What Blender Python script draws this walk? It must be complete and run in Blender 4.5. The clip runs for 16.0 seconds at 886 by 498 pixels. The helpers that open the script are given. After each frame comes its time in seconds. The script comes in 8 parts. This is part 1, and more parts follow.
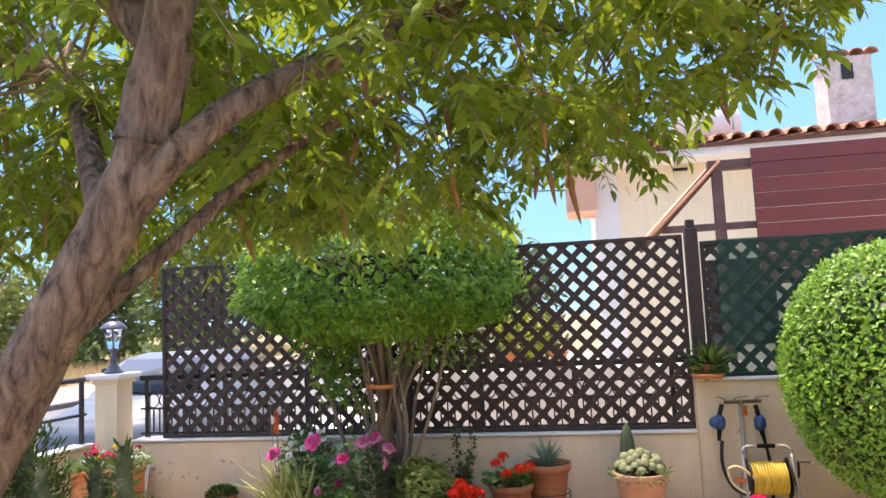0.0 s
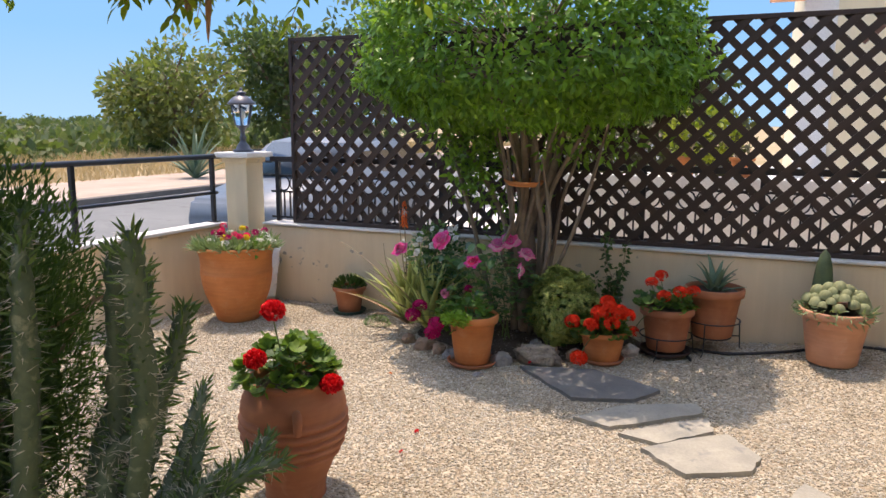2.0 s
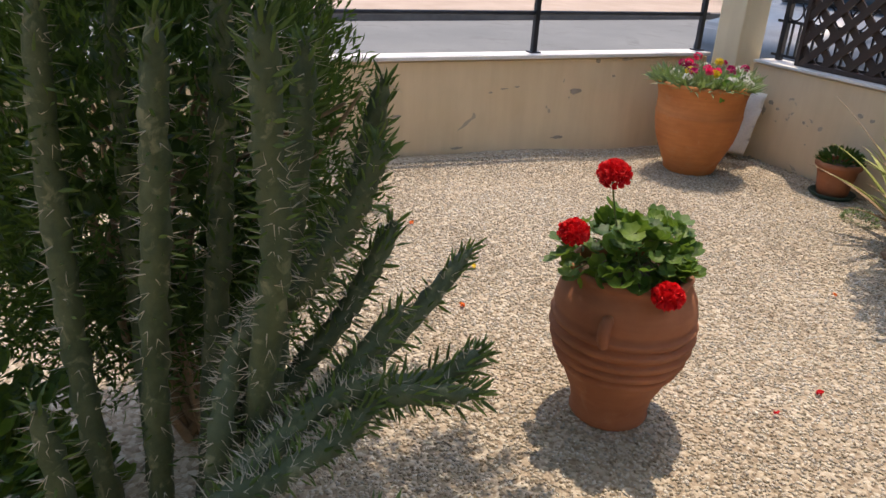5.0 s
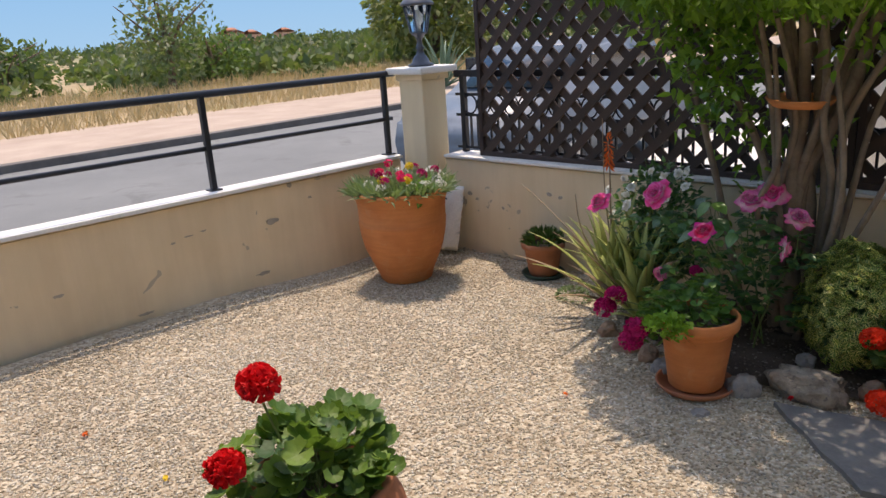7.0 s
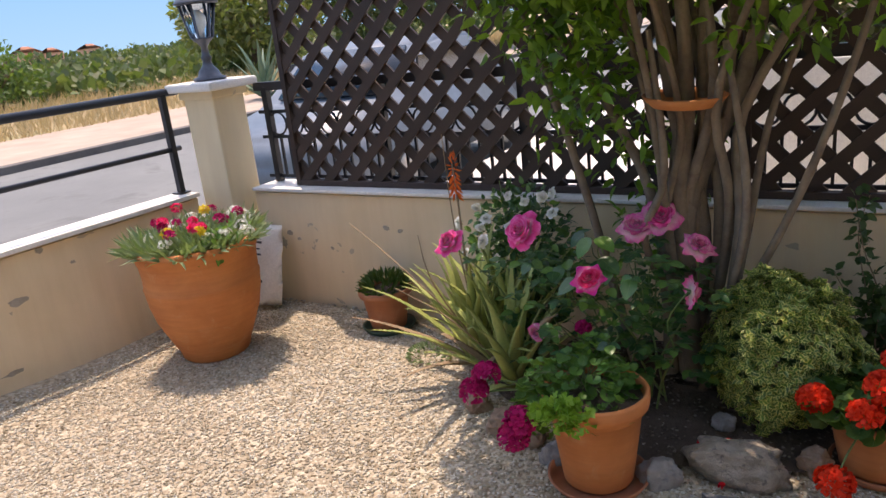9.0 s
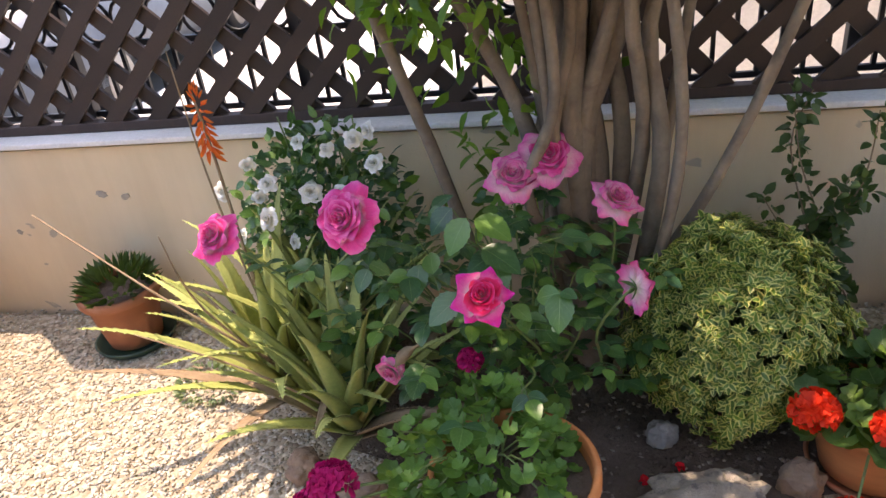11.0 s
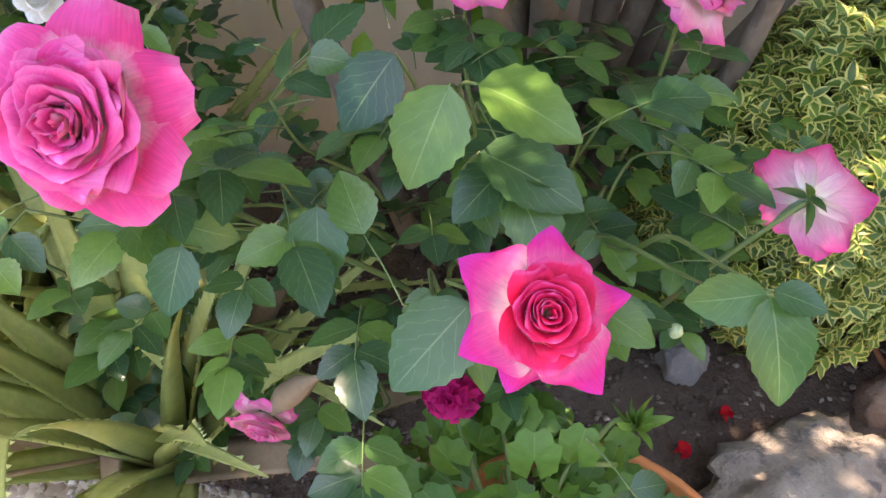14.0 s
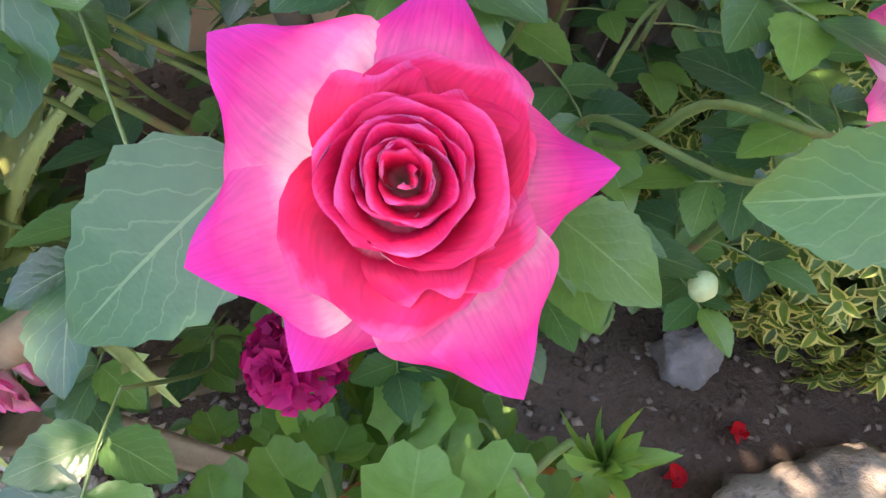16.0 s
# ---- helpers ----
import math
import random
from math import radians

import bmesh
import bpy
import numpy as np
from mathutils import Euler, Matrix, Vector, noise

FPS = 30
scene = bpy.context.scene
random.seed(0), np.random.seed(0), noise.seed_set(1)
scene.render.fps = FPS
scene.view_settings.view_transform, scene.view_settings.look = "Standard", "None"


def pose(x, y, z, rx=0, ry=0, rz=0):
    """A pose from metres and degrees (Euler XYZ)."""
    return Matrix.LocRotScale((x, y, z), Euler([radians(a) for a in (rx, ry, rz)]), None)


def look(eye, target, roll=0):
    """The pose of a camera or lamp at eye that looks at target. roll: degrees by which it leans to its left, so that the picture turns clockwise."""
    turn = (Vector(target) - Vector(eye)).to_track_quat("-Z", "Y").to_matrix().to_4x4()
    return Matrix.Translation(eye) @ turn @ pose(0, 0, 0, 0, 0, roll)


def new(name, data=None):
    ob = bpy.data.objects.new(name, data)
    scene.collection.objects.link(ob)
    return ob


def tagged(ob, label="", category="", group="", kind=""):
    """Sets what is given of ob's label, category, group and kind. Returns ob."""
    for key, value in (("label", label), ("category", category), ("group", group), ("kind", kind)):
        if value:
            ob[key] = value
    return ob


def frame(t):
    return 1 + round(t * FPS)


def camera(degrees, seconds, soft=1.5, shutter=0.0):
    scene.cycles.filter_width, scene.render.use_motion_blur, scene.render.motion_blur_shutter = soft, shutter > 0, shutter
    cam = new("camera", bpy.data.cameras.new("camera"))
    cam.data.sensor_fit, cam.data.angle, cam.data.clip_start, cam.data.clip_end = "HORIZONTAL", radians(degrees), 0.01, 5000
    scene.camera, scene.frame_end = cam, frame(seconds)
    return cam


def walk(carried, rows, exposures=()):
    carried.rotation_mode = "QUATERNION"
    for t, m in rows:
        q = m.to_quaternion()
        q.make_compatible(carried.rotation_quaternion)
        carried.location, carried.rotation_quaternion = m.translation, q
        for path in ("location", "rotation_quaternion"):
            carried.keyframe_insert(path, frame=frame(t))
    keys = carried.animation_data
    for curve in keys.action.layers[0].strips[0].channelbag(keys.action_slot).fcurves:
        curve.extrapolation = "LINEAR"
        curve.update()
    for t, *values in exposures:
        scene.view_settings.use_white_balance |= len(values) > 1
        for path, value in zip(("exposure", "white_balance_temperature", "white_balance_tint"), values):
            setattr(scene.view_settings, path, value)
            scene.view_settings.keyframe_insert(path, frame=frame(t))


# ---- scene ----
cam = camera(62.4, 16.0)
PATH = [
    (0, (0.136, 0.094, 1.557), (-0.228, 2.052, 1.746), -2.7),
    (0.5, (0.056, 0.345, 1.537), (-0.22, 2.325, 1.571), -2.6),
    (1, (0.026, 0.574, 1.479), (-0.317, 2.542, 1.374), -2.1),
    (1.5, (0.011, 0.846, 1.444), (-0.497, 2.768, 1.219), -0.9),
    (2, (-0.014, 0.948, 1.448), (-0.786, 2.762, 1.111), 0.2),
    (2.5, (-0.073, 1.135, 1.424), (-1.135, 2.774, 0.995), 0.6),
    (3, (-0.055, 1.281, 1.372), (-1.363, 2.699, 0.841), 1.3),
    (3.5, (0.014, 1.566, 1.298), (-1.506, 2.715, 0.69), 1.3),
    (3.7, (0.073, 1.568, 1.331), (-1.498, 2.616, 0.674), 2.4),
    (5.8, (-0.255, 2.155, 1.344), (-1.938, 2.9, 0.563), 1.1),
    (6, (-0.243, 2.207, 1.33), (-1.924, 3.016, 0.609), -0.7),
    (6.5, (-0.292, 2.339, 1.356), (-1.826, 3.452, 0.719), -1.1),
    (7, (-0.371, 2.403, 1.439), (-1.716, 3.768, 0.865), -3.7),
    (7.5, (-0.568, 2.51, 1.468), (-1.792, 4.003, 0.945), -6.2),
    (8, (-0.714, 2.704, 1.486), (-1.886, 4.239, 0.964), -7.1),
    (8.5, (-0.801, 2.97, 1.479), (-1.925, 4.531, 0.933), -6.8),
    (9, (-0.847, 3.13, 1.397), (-1.862, 4.746, 0.8), -6.2),
    (9.5, (-0.983, 3.341, 1.39), (-1.82, 5.019, 0.696), -6.2),
    (10, (-1.084, 3.58, 1.382), (-1.752, 5.298, 0.605), -6.5),
    (10.2, (-1.152, 3.698, 1.39), (-1.756, 5.415, 0.56), -6.7),
    (12.3, (-1.614, 4.41, 1.152), (-1.716, 5.992, -0.068), -6.7),
    (12.5, (-1.636, 4.497, 1.138), (-1.689, 6.037, -0.137), -5.9),
    (13, (-1.653, 4.624, 1.101), (-1.619, 6.067, -0.284), -4.7),
    (13.5, (-1.668, 4.734, 1.068), (-1.556, 6.089, -0.398), -3.8),
    (14, (-1.685, 4.825, 1.006), (-1.462, 6.089, -0.528), 0.3),
    (14.5, (-1.673, 4.873, 0.95), (-1.423, 6.073, -0.63), 3.1),
    (15, (-1.639, 4.901, 0.873), (-1.398, 6.069, -0.732), 5.2),
    (15.5, (-1.599, 4.886, 0.818), (-1.405, 6.122, -0.742), 4.3),
    (16, (-1.583, 4.95, 0.76), (-1.378, 6.166, -0.814), 5.9),
]
walk(cam, [(t, look(eye, target, roll)) for t, eye, target, roll in PATH],
     [(0, 1.85, 7500, 26), (0.5, 1.66, 7500, 24), (1.0, 1.6, 7500, 22), (1.5, 1.42, 7500, 22), (2.5, 1.2, 7500, 21), (6, 0.95, 7500, 20), (8, 1.0, 7500, 22), (9, 1.25, 7600, 24),
      (10.2, 1.7, 7800, 26), (12.3, 2.5, 7900, 29), (13.5, 2.75, 7900, 30), (15, 3.1, 7800, 27), (16, 3.1, 7700, 27)])

# ---- light and air ----
SUN_DIR = Vector((-0.25, 0.185, 1.0)).normalized()
world = bpy.data.worlds.new("world")
scene.world = world
world.use_nodes = True
wn = world.node_tree
sky = wn.nodes.new("ShaderNodeTexSky")
sky.sky_type = "NISHITA"
sky.sun_disc = False
sky.sun_elevation = math.asin(SUN_DIR.z)
sky.sun_rotation = math.atan2(SUN_DIR.x, SUN_DIR.y)
sky.air_density, sky.dust_density, sky.ozone_density = 1.5, 1.2, 2.0
hue = wn.nodes.new("ShaderNodeHueSaturation")
hue.inputs["Saturation"].default_value = 1.0
wn.links.new(sky.outputs[0], hue.inputs["Color"])
wn.links.new(hue.outputs[0], wn.nodes["Background"].inputs[0])
wn.nodes["Background"].inputs[1].default_value = 0.15
sun = new("sun", bpy.data.lights.new("sun", "SUN"))
sun.data.energy, sun.data.angle, sun.data.color = 2.0, radians(0.55), (1.0, 0.93, 0.82)
sun.matrix_world = look(SUN_DIR * 30, (0, 0, 0))

RNG = np.random.default_rng(7)


# ---- materials ----
def nodes_of(name):
    m = bpy.data.materials.new(name)
    m.use_nodes = True
    t = m.node_tree
    return m, t, t.nodes["Principled BSDF"], t.nodes["Material Output"]


def link(t, a, b):
    t.links.new(a, b)


def ramp_of(t, fac, stops, mode="LINEAR"):
    r = t.nodes.new("ShaderNodeValToRGB")
    r.color_ramp.interpolation = mode
    els = r.color_ramp.elements
    while len(els) < len(stops):
        els.new(0.5)
    for e, (p, c) in zip(els, stops):
        e.position, e.color = p, (*c, 1)
    link(t, fac, r.inputs[0])
    return r.outputs[0]


def noise_of(t, scale, detail=4, rough=0.6, vec=None, dist=0.0):
    n = t.nodes.new("ShaderNodeTexNoise")
    n.inputs["Scale"].default_value, n.inputs["Detail"].default_value = scale, detail
    n.inputs["Roughness"].default_value, n.inputs["Distortion"].default_value = rough, dist
    if vec is not None:
        link(t, vec, n.inputs["Vector"])
    return n.outputs["Fac"]


def mix_of(t, fac, a, b, mode="MIX"):
    n = t.nodes.new("ShaderNodeMix")
    n.data_type, n.blend_type = "RGBA", mode
    for sock, val in ((n.inputs[0], fac), (n.inputs[6], a), (n.inputs[7], b)):
        if isinstance(val, (int, float)):
            sock.default_value = val
        elif isinstance(val, tuple):
            sock.default_value = (*val, 1)
        else:
            link(t, val, sock)
    return n.outputs[2]


def math_of(t, op, a, b=0.0, clamp=False):
    n = t.nodes.new("ShaderNodeMath")
    n.operation, n.use_clamp = op, clamp
    for sock, val in ((n.inputs[0], a), (n.inputs[1], b)):
        if isinstance(val, (int, float)):
            sock.default_value = val
        else:
            link(t, val, sock)
    return n.outputs[0]


def coords(t):
    return t.nodes.new("ShaderNodeTexCoord").outputs["Object"]


def world_pos(t):
    return t.nodes.new("ShaderNodeNewGeometry").outputs["Position"]


def bump_of(t, bsdf, height, strength=0.3, distance=0.01):
    b = t.nodes.new("ShaderNodeBump")
    b.inputs["Strength"].default_value, b.inputs["Distance"].default_value = strength, distance
    link(t, height, b.inputs["Height"])
    link(t, b.outputs[0], bsdf.inputs["Normal"])


def rough_mat(name, c1, c2, rough=0.8, big=3.0, fine=60.0, bump=0.3, metal=0.0, c3=None, spots=8.0, dist=0.004):
    """Two colours at a broad scale, grain at a fine one, stains of a third colour where given."""
    m, t, b, _ = nodes_of(name)
    p = world_pos(t)
    broad = noise_of(t, big, 5, 0.6, p)
    grain = noise_of(t, fine, 4, 0.7, p)
    col = ramp_of(t, broad, [(0.3, c1), (0.7, c2)])
    col = mix_of(t, 0.35, col, ramp_of(t, grain, [(0.25, (0.55, 0.55, 0.55)), (0.75, (1.25, 1.25, 1.25))]), "MULTIPLY")
    if c3:
        s = noise_of(t, spots, 6, 0.65, p, 0.6)
        k = t.nodes.new("ShaderNodeMapRange")
        k.inputs["From Min"].default_value, k.inputs["From Max"].default_value = 0.56, 0.66
        link(t, s, k.inputs["Value"])
        col = mix_of(t, math_of(t, "MULTIPLY", k.outputs[0], 0.7), col, c3)
    link(t, col, b.inputs["Base Color"])
    b.inputs["Roughness"].default_value, b.inputs["Metallic"].default_value = rough, metal
    bump_of(t, b, mix_of(t, 0.5, broad, grain), bump, dist)
    return m


def leaf_mat(name, stops, rough=0.45, trans=0.35, veins=0.0, margin=None, tcol=(0.25, 0.42, 0.04), gloss=0.4):
    """Foliage: hue varies leaf by leaf; light comes through; veins and a pale margin follow the leaf's own map."""
    m, t, b, out = nodes_of(name)
    g = t.nodes.new("ShaderNodeNewGeometry")
    col = ramp_of(t, g.outputs["Random Per Island"], [(i / max(1, len(stops) - 1), c) for i, c in enumerate(stops)])
    blot = noise_of(t, 90.0, 3, 0.6, g.outputs["Position"])
    col = mix_of(t, 0.4, col, ramp_of(t, blot, [(0.3, (0.6, 0.65, 0.6)), (0.7, (1.3, 1.25, 1.2))]), "MULTIPLY")
    uv = t.nodes.new("ShaderNodeSeparateXYZ")
    link(t, t.nodes.new("ShaderNodeTexCoord").outputs["UV"], uv.inputs[0])
    off = math_of(t, "ABSOLUTE", math_of(t, "SUBTRACT", uv.outputs[0], 0.5))
    height = blot
    if veins:
        side = math_of(t, "ADD", math_of(t, "SUBTRACT", math_of(t, "MULTIPLY", uv.outputs[1], 6.0), math_of(t, "MULTIPLY", off, 5.0)), math_of(t, "MULTIPLY", blot, 0.8))
        wave = math_of(t, "ABSOLUTE", math_of(t, "SUBTRACT", math_of(t, "FRACT", side), 0.5))
        lines = math_of(t, "LESS_THAN", wave, 0.035)
        rib = math_of(t, "LESS_THAN", off, 0.012)
        v = math_of(t, "MAXIMUM", rib, math_of(t, "MULTIPLY", lines, 0.45))
        col = mix_of(t, math_of(t, "MULTIPLY", v, veins), col, (0.3, 0.42, 0.16))
        height = math_of(t, "ADD", math_of(t, "ADD", math_of(t, "MULTIPLY", wave, 0.15), blot), math_of(t, "MULTIPLY", rib, -0.5))
    if margin:
        edge = math_of(t, "GREATER_THAN", math_of(t, "ADD", off, math_of(t, "MULTIPLY", blot, 0.12)), 0.36)
        col = mix_of(t, math_of(t, "MULTIPLY", edge, 0.9), col, margin)
    link(t, col, b.inputs["Base Color"])
    b.inputs["Roughness"].default_value = rough
    b.inputs["Specular IOR Level"].default_value = gloss
    bump_of(t, b, height, 0.35, 0.002)
    tr = t.nodes.new("ShaderNodeBsdfTranslucent")
    link(t, mix_of(t, 0.6, col, tcol), tr.inputs["Color"])
    ms = t.nodes.new("ShaderNodeMixShader")
    ms.inputs[0].default_value = trans
    link(t, b.outputs[0], ms.inputs[1])
    link(t, tr.outputs[0], ms.inputs[2])
    link(t, ms.outputs[0], out.inputs[0])
    return m


def petal_mat(name, stops, back, rough=0.55, trans=0.32, streak=0.35):
    """Petals: colour runs from the foot to the lip; the outer skin lies past 1 in the map and is paler."""
    m, t, b, out = nodes_of(name)
    uv = t.nodes.new("ShaderNodeSeparateXYZ")
    link(t, t.nodes.new("ShaderNodeTexCoord").outputs["UV"], uv.inputs[0])
    n = noise_of(t, 70.0, 4, 0.6, world_pos(t))
    v = math_of(t, "ADD", uv.outputs[1], math_of(t, "MULTIPLY", math_of(t, "SUBTRACT", n, 0.5), 0.35))
    face = ramp_of(t, v, stops)
    rear = ramp_of(t, v, back)
    col = mix_of(t, math_of(t, "GREATER_THAN", uv.outputs[0], 1.5), face, rear)
    fib = t.nodes.new("ShaderNodeTexNoise")
    fib.inputs["Scale"].default_value = 14.0
    sc = t.nodes.new("ShaderNodeCombineXYZ")
    link(t, math_of(t, "MULTIPLY", uv.outputs[0], 3.0), sc.inputs[0])
    link(t, math_of(t, "MULTIPLY", uv.outputs[1], 0.25), sc.inputs[1])
    link(t, sc.outputs[0], fib.inputs["Vector"])
    col = mix_of(t, streak, col, ramp_of(t, fib.outputs["Fac"], [(0.3, (0.7, 0.6, 0.7)), (0.7, (1.25, 1.3, 1.25))]), "MULTIPLY")
    link(t, col, b.inputs["Base Color"])
    b.inputs["Roughness"].default_value, b.inputs["Specular IOR Level"].default_value = rough, 0.25
    bump_of(t, b, fib.outputs["Fac"], 0.25, 0.001)
    tr = t.nodes.new("ShaderNodeBsdfTranslucent")
    link(t, col, tr.inputs["Color"])
    ms = t.nodes.new("ShaderNodeMixShader")
    ms.inputs[0].default_value = trans
    link(t, b.outputs[0], ms.inputs[1])
    link(t, tr.outputs[0], ms.inputs[2])
    link(t, ms.outputs[0], out.inputs[0])
    return m


def gravel_mat(name, c1, c2, c3, scale):
    m, t, b, _ = nodes_of(name)
    p = world_pos(t)
    v = t.nodes.new("ShaderNodeTexVoronoi")
    v.inputs["Scale"].default_value = scale
    link(t, p, v.inputs["Vector"])
    cell = t.nodes.new("ShaderNodeSeparateColor")
    link(t, v.outputs["Color"], cell.inputs[0])
    col = ramp_of(t, cell.outputs[0], [(0.0, c1), (0.5, c2), (1.0, c3)])
    col = mix_of(t, 0.5, col, ramp_of(t, noise_of(t, 1.3, 5, 0.65, p), [(0.3, (0.72, 0.68, 0.62)), (0.7, (1.1, 1.1, 1.1))]), "MULTIPLY")
    link(t, col, b.inputs["Base Color"])
    b.inputs["Roughness"].default_value = 0.9
    bump_of(t, b, math_of(t, "MULTIPLY", v.outputs["Distance"], -1.0), 0.8, 0.008)
    return m


def island_mat(name, stops, rough=0.85, fine=120.0, bump=0.3):
    """Loose pieces: each takes a shade of its own."""
    m, t, b, _ = nodes_of(name)
    g = t.nodes.new("ShaderNodeNewGeometry")
    col = ramp_of(t, g.outputs["Random Per Island"], [(i / (len(stops) - 1), c) for i, c in enumerate(stops)])
    n = noise_of(t, fine, 4, 0.7, g.outputs["Position"])
    broad = noise_of(t, 1.6, 5, 0.6, g.outputs["Position"])
    col = mix_of(t, 0.4, col, ramp_of(t, n, [(0.3, (0.65, 0.63, 0.6)), (0.7, (1.2, 1.2, 1.2))]), "MULTIPLY")
    col = mix_of(t, 0.55, col, ramp_of(t, broad, [(0.35, (0.72, 0.66, 0.58)), (0.65, (1.1, 1.1, 1.1))]), "MULTIPLY")
    link(t, col, b.inputs["Base Color"])
    b.inputs["Roughness"].default_value = rough
    bump_of(t, b, n, bump, 0.003)
    return m


def object_mat(name, stops, rough=0.7, stretch=(1, 1, 1), fine=40.0, bump=0.3, dist=0.003):
    """Pieces of one kind: the shade goes with the object, the grain with its own length."""
    m, t, b, _ = nodes_of(name)
    info = t.nodes.new("ShaderNodeObjectInfo")
    col = ramp_of(t, info.outputs["Random"], [(i / (len(stops) - 1), c) for i, c in enumerate(stops)])
    mp = t.nodes.new("ShaderNodeMapping")
    mp.inputs["Scale"].default_value = stretch
    link(t, coords(t), mp.inputs[0])
    n = noise_of(t, fine, 5, 0.65, mp.outputs[0], 0.4)
    col = mix_of(t, 0.5, col, ramp_of(t, n, [(0.3, (0.6, 0.6, 0.6)), (0.7, (1.25, 1.22, 1.2))]), "MULTIPLY")
    link(t, col, b.inputs["Base Color"])
    b.inputs["Roughness"].default_value = rough
    bump_of(t, b, n, bump, dist)
    return m


def clay_mat(name, c1, c2, bloom=(0.62, 0.45, 0.34)):
    m, t, b, _ = nodes_of(name)
    p = coords(t)
    broad = noise_of(t, 5.0, 5, 0.6, p, 0.3)
    grain = noise_of(t, 90.0, 4, 0.7, p)
    mp = t.nodes.new("ShaderNodeMapping")
    mp.inputs["Scale"].default_value = (1, 1, 9)
    link(t, p, mp.inputs[0])
    turn = noise_of(t, 6.0, 4, 0.5, mp.outputs[0])
    col = ramp_of(t, broad, [(0.3, c1), (0.7, c2)])
    col = mix_of(t, 0.3, col, ramp_of(t, turn, [(0.3, (0.75, 0.72, 0.7)), (0.7, (1.2, 1.2, 1.2))]), "MULTIPLY")
    lime = noise_of(t, 9.0, 6, 0.7, p, 0.8)
    k = t.nodes.new("ShaderNodeMapRange")
    k.inputs["From Min"].default_value, k.inputs["From Max"].default_value = 0.58, 0.72
    link(t, lime, k.inputs["Value"])
    col = mix_of(t, math_of(t, "MULTIPLY", k.outputs[0], 0.35), col, bloom)
    link(t, col, b.inputs["Base Color"])
    b.inputs["Roughness"].default_value = 0.82
    bump_of(t, b, mix_of(t, 0.5, turn, grain), 0.35, 0.004)
    return m


def stucco_mat(name, c1, c2, scar):
    m, t, b, _ = nodes_of(name)
    p = world_pos(t)
    broad = noise_of(t, 1.6, 5, 0.6, p, 0.2)
    grain = noise_of(t, 140.0, 5, 0.75, p)
    streak = t.nodes.new("ShaderNodeMapping")
    streak.inputs["Scale"].default_value = (6, 6, 0.7)
    link(t, p, streak.inputs[0])
    run = noise_of(t, 2.0, 5, 0.6, streak.outputs[0])
    col = ramp_of(t, broad, [(0.3, c1), (0.7, c2)])
    col = mix_of(t, 0.2, col, ramp_of(t, run, [(0.35, (0.72, 0.68, 0.62)), (0.65, (1.08, 1.08, 1.08))]), "MULTIPLY")
    flake = noise_of(t, 5.5, 3, 0.45, p, 1.2)
    k = t.nodes.new("ShaderNodeMapRange")
    k.inputs["From Min"].default_value, k.inputs["From Max"].default_value = 0.715, 0.725
    link(t, flake, k.inputs["Value"])
    col = mix_of(t, math_of(t, "MULTIPLY", k.outputs[0], 0.7), col, scar)
    link(t, col, b.inputs["Base Color"])
    b.inputs["Roughness"].default_value = 0.9
    bump_of(t, b, math_of(t, "SUBTRACT", grain, math_of(t, "MULTIPLY", k.outputs[0], 1.0)), 0.35, 0.004)
    return m


def plain_mat(name, col, rough=0.5, metal=0.0, fine=30.0):
    m, t, b, _ = nodes_of(name)
    n = noise_of(t, fine, 4, 0.6, coords(t))
    link(t, mix_of(t, 0.4, col, ramp_of(t, n, [(0.3, (0.7, 0.7, 0.7)), (0.7, (1.2, 1.2, 1.2))]), "MULTIPLY"), b.inputs["Base Color"])
    b.inputs["Roughness"].default_value, b.inputs["Metallic"].default_value = rough, metal
    bump_of(t, b, n, 0.1, 0.002)
    return m


def glass_mat(name):
    m, t, b, _ = nodes_of(name)
    b.inputs["Base Color"].default_value = (0.92, 0.95, 0.95, 1)
    b.inputs["Roughness"].default_value, b.inputs["Transmission Weight"].default_value, b.inputs["IOR"].default_value = 0.08, 1.0, 1.1
    return m


def net_mat(name, col, cover):
    m, t, b, out = nodes_of(name)
    n = noise_of(t, 3.0, 4, 0.6, world_pos(t))
    link(t, ramp_of(t, n, [(0.3, tuple(c * 0.7 for c in col)), (0.7, col)]), b.inputs["Base Color"])
    b.inputs["Roughness"].default_value = 0.8
    tr = t.nodes.new("ShaderNodeBsdfTransparent")
    ms = t.nodes.new("ShaderNodeMixShader")
    ms.inputs[0].default_value = cover
    link(t, tr.outputs[0], ms.inputs[1])
    link(t, b.outputs[0], ms.inputs[2])
    link(t, ms.outputs[0], out.inputs[0])
    return m


GRAVEL = gravel_mat("gravel_bed", (0.27, 0.21, 0.14), (0.42, 0.35, 0.25), (0.55, 0.49, 0.38), 70.0)
PEBBLE = island_mat("pebble", [(0.24, 0.19, 0.125), (0.405, 0.345, 0.25), (0.525, 0.47, 0.365), (0.67, 0.635, 0.54), (0.335, 0.315, 0.27), (0.48, 0.41, 0.295)])
SOIL = rough_mat("soil", (0.075, 0.050, 0.036), (0.14, 0.098, 0.072), 0.95, 6.0, 90.0, 0.9, 0, (0.13, 0.10, 0.075), 30.0, 0.02)
CLOD = island_mat("clod", [(0.07, 0.048, 0.035), (0.12, 0.085, 0.062), (0.2, 0.155, 0.125), (0.36, 0.31, 0.26)])
STUCCO = stucco_mat("cream_stucco", (0.68, 0.53, 0.34), (0.76, 0.62, 0.42), (0.34, 0.30, 0.25))
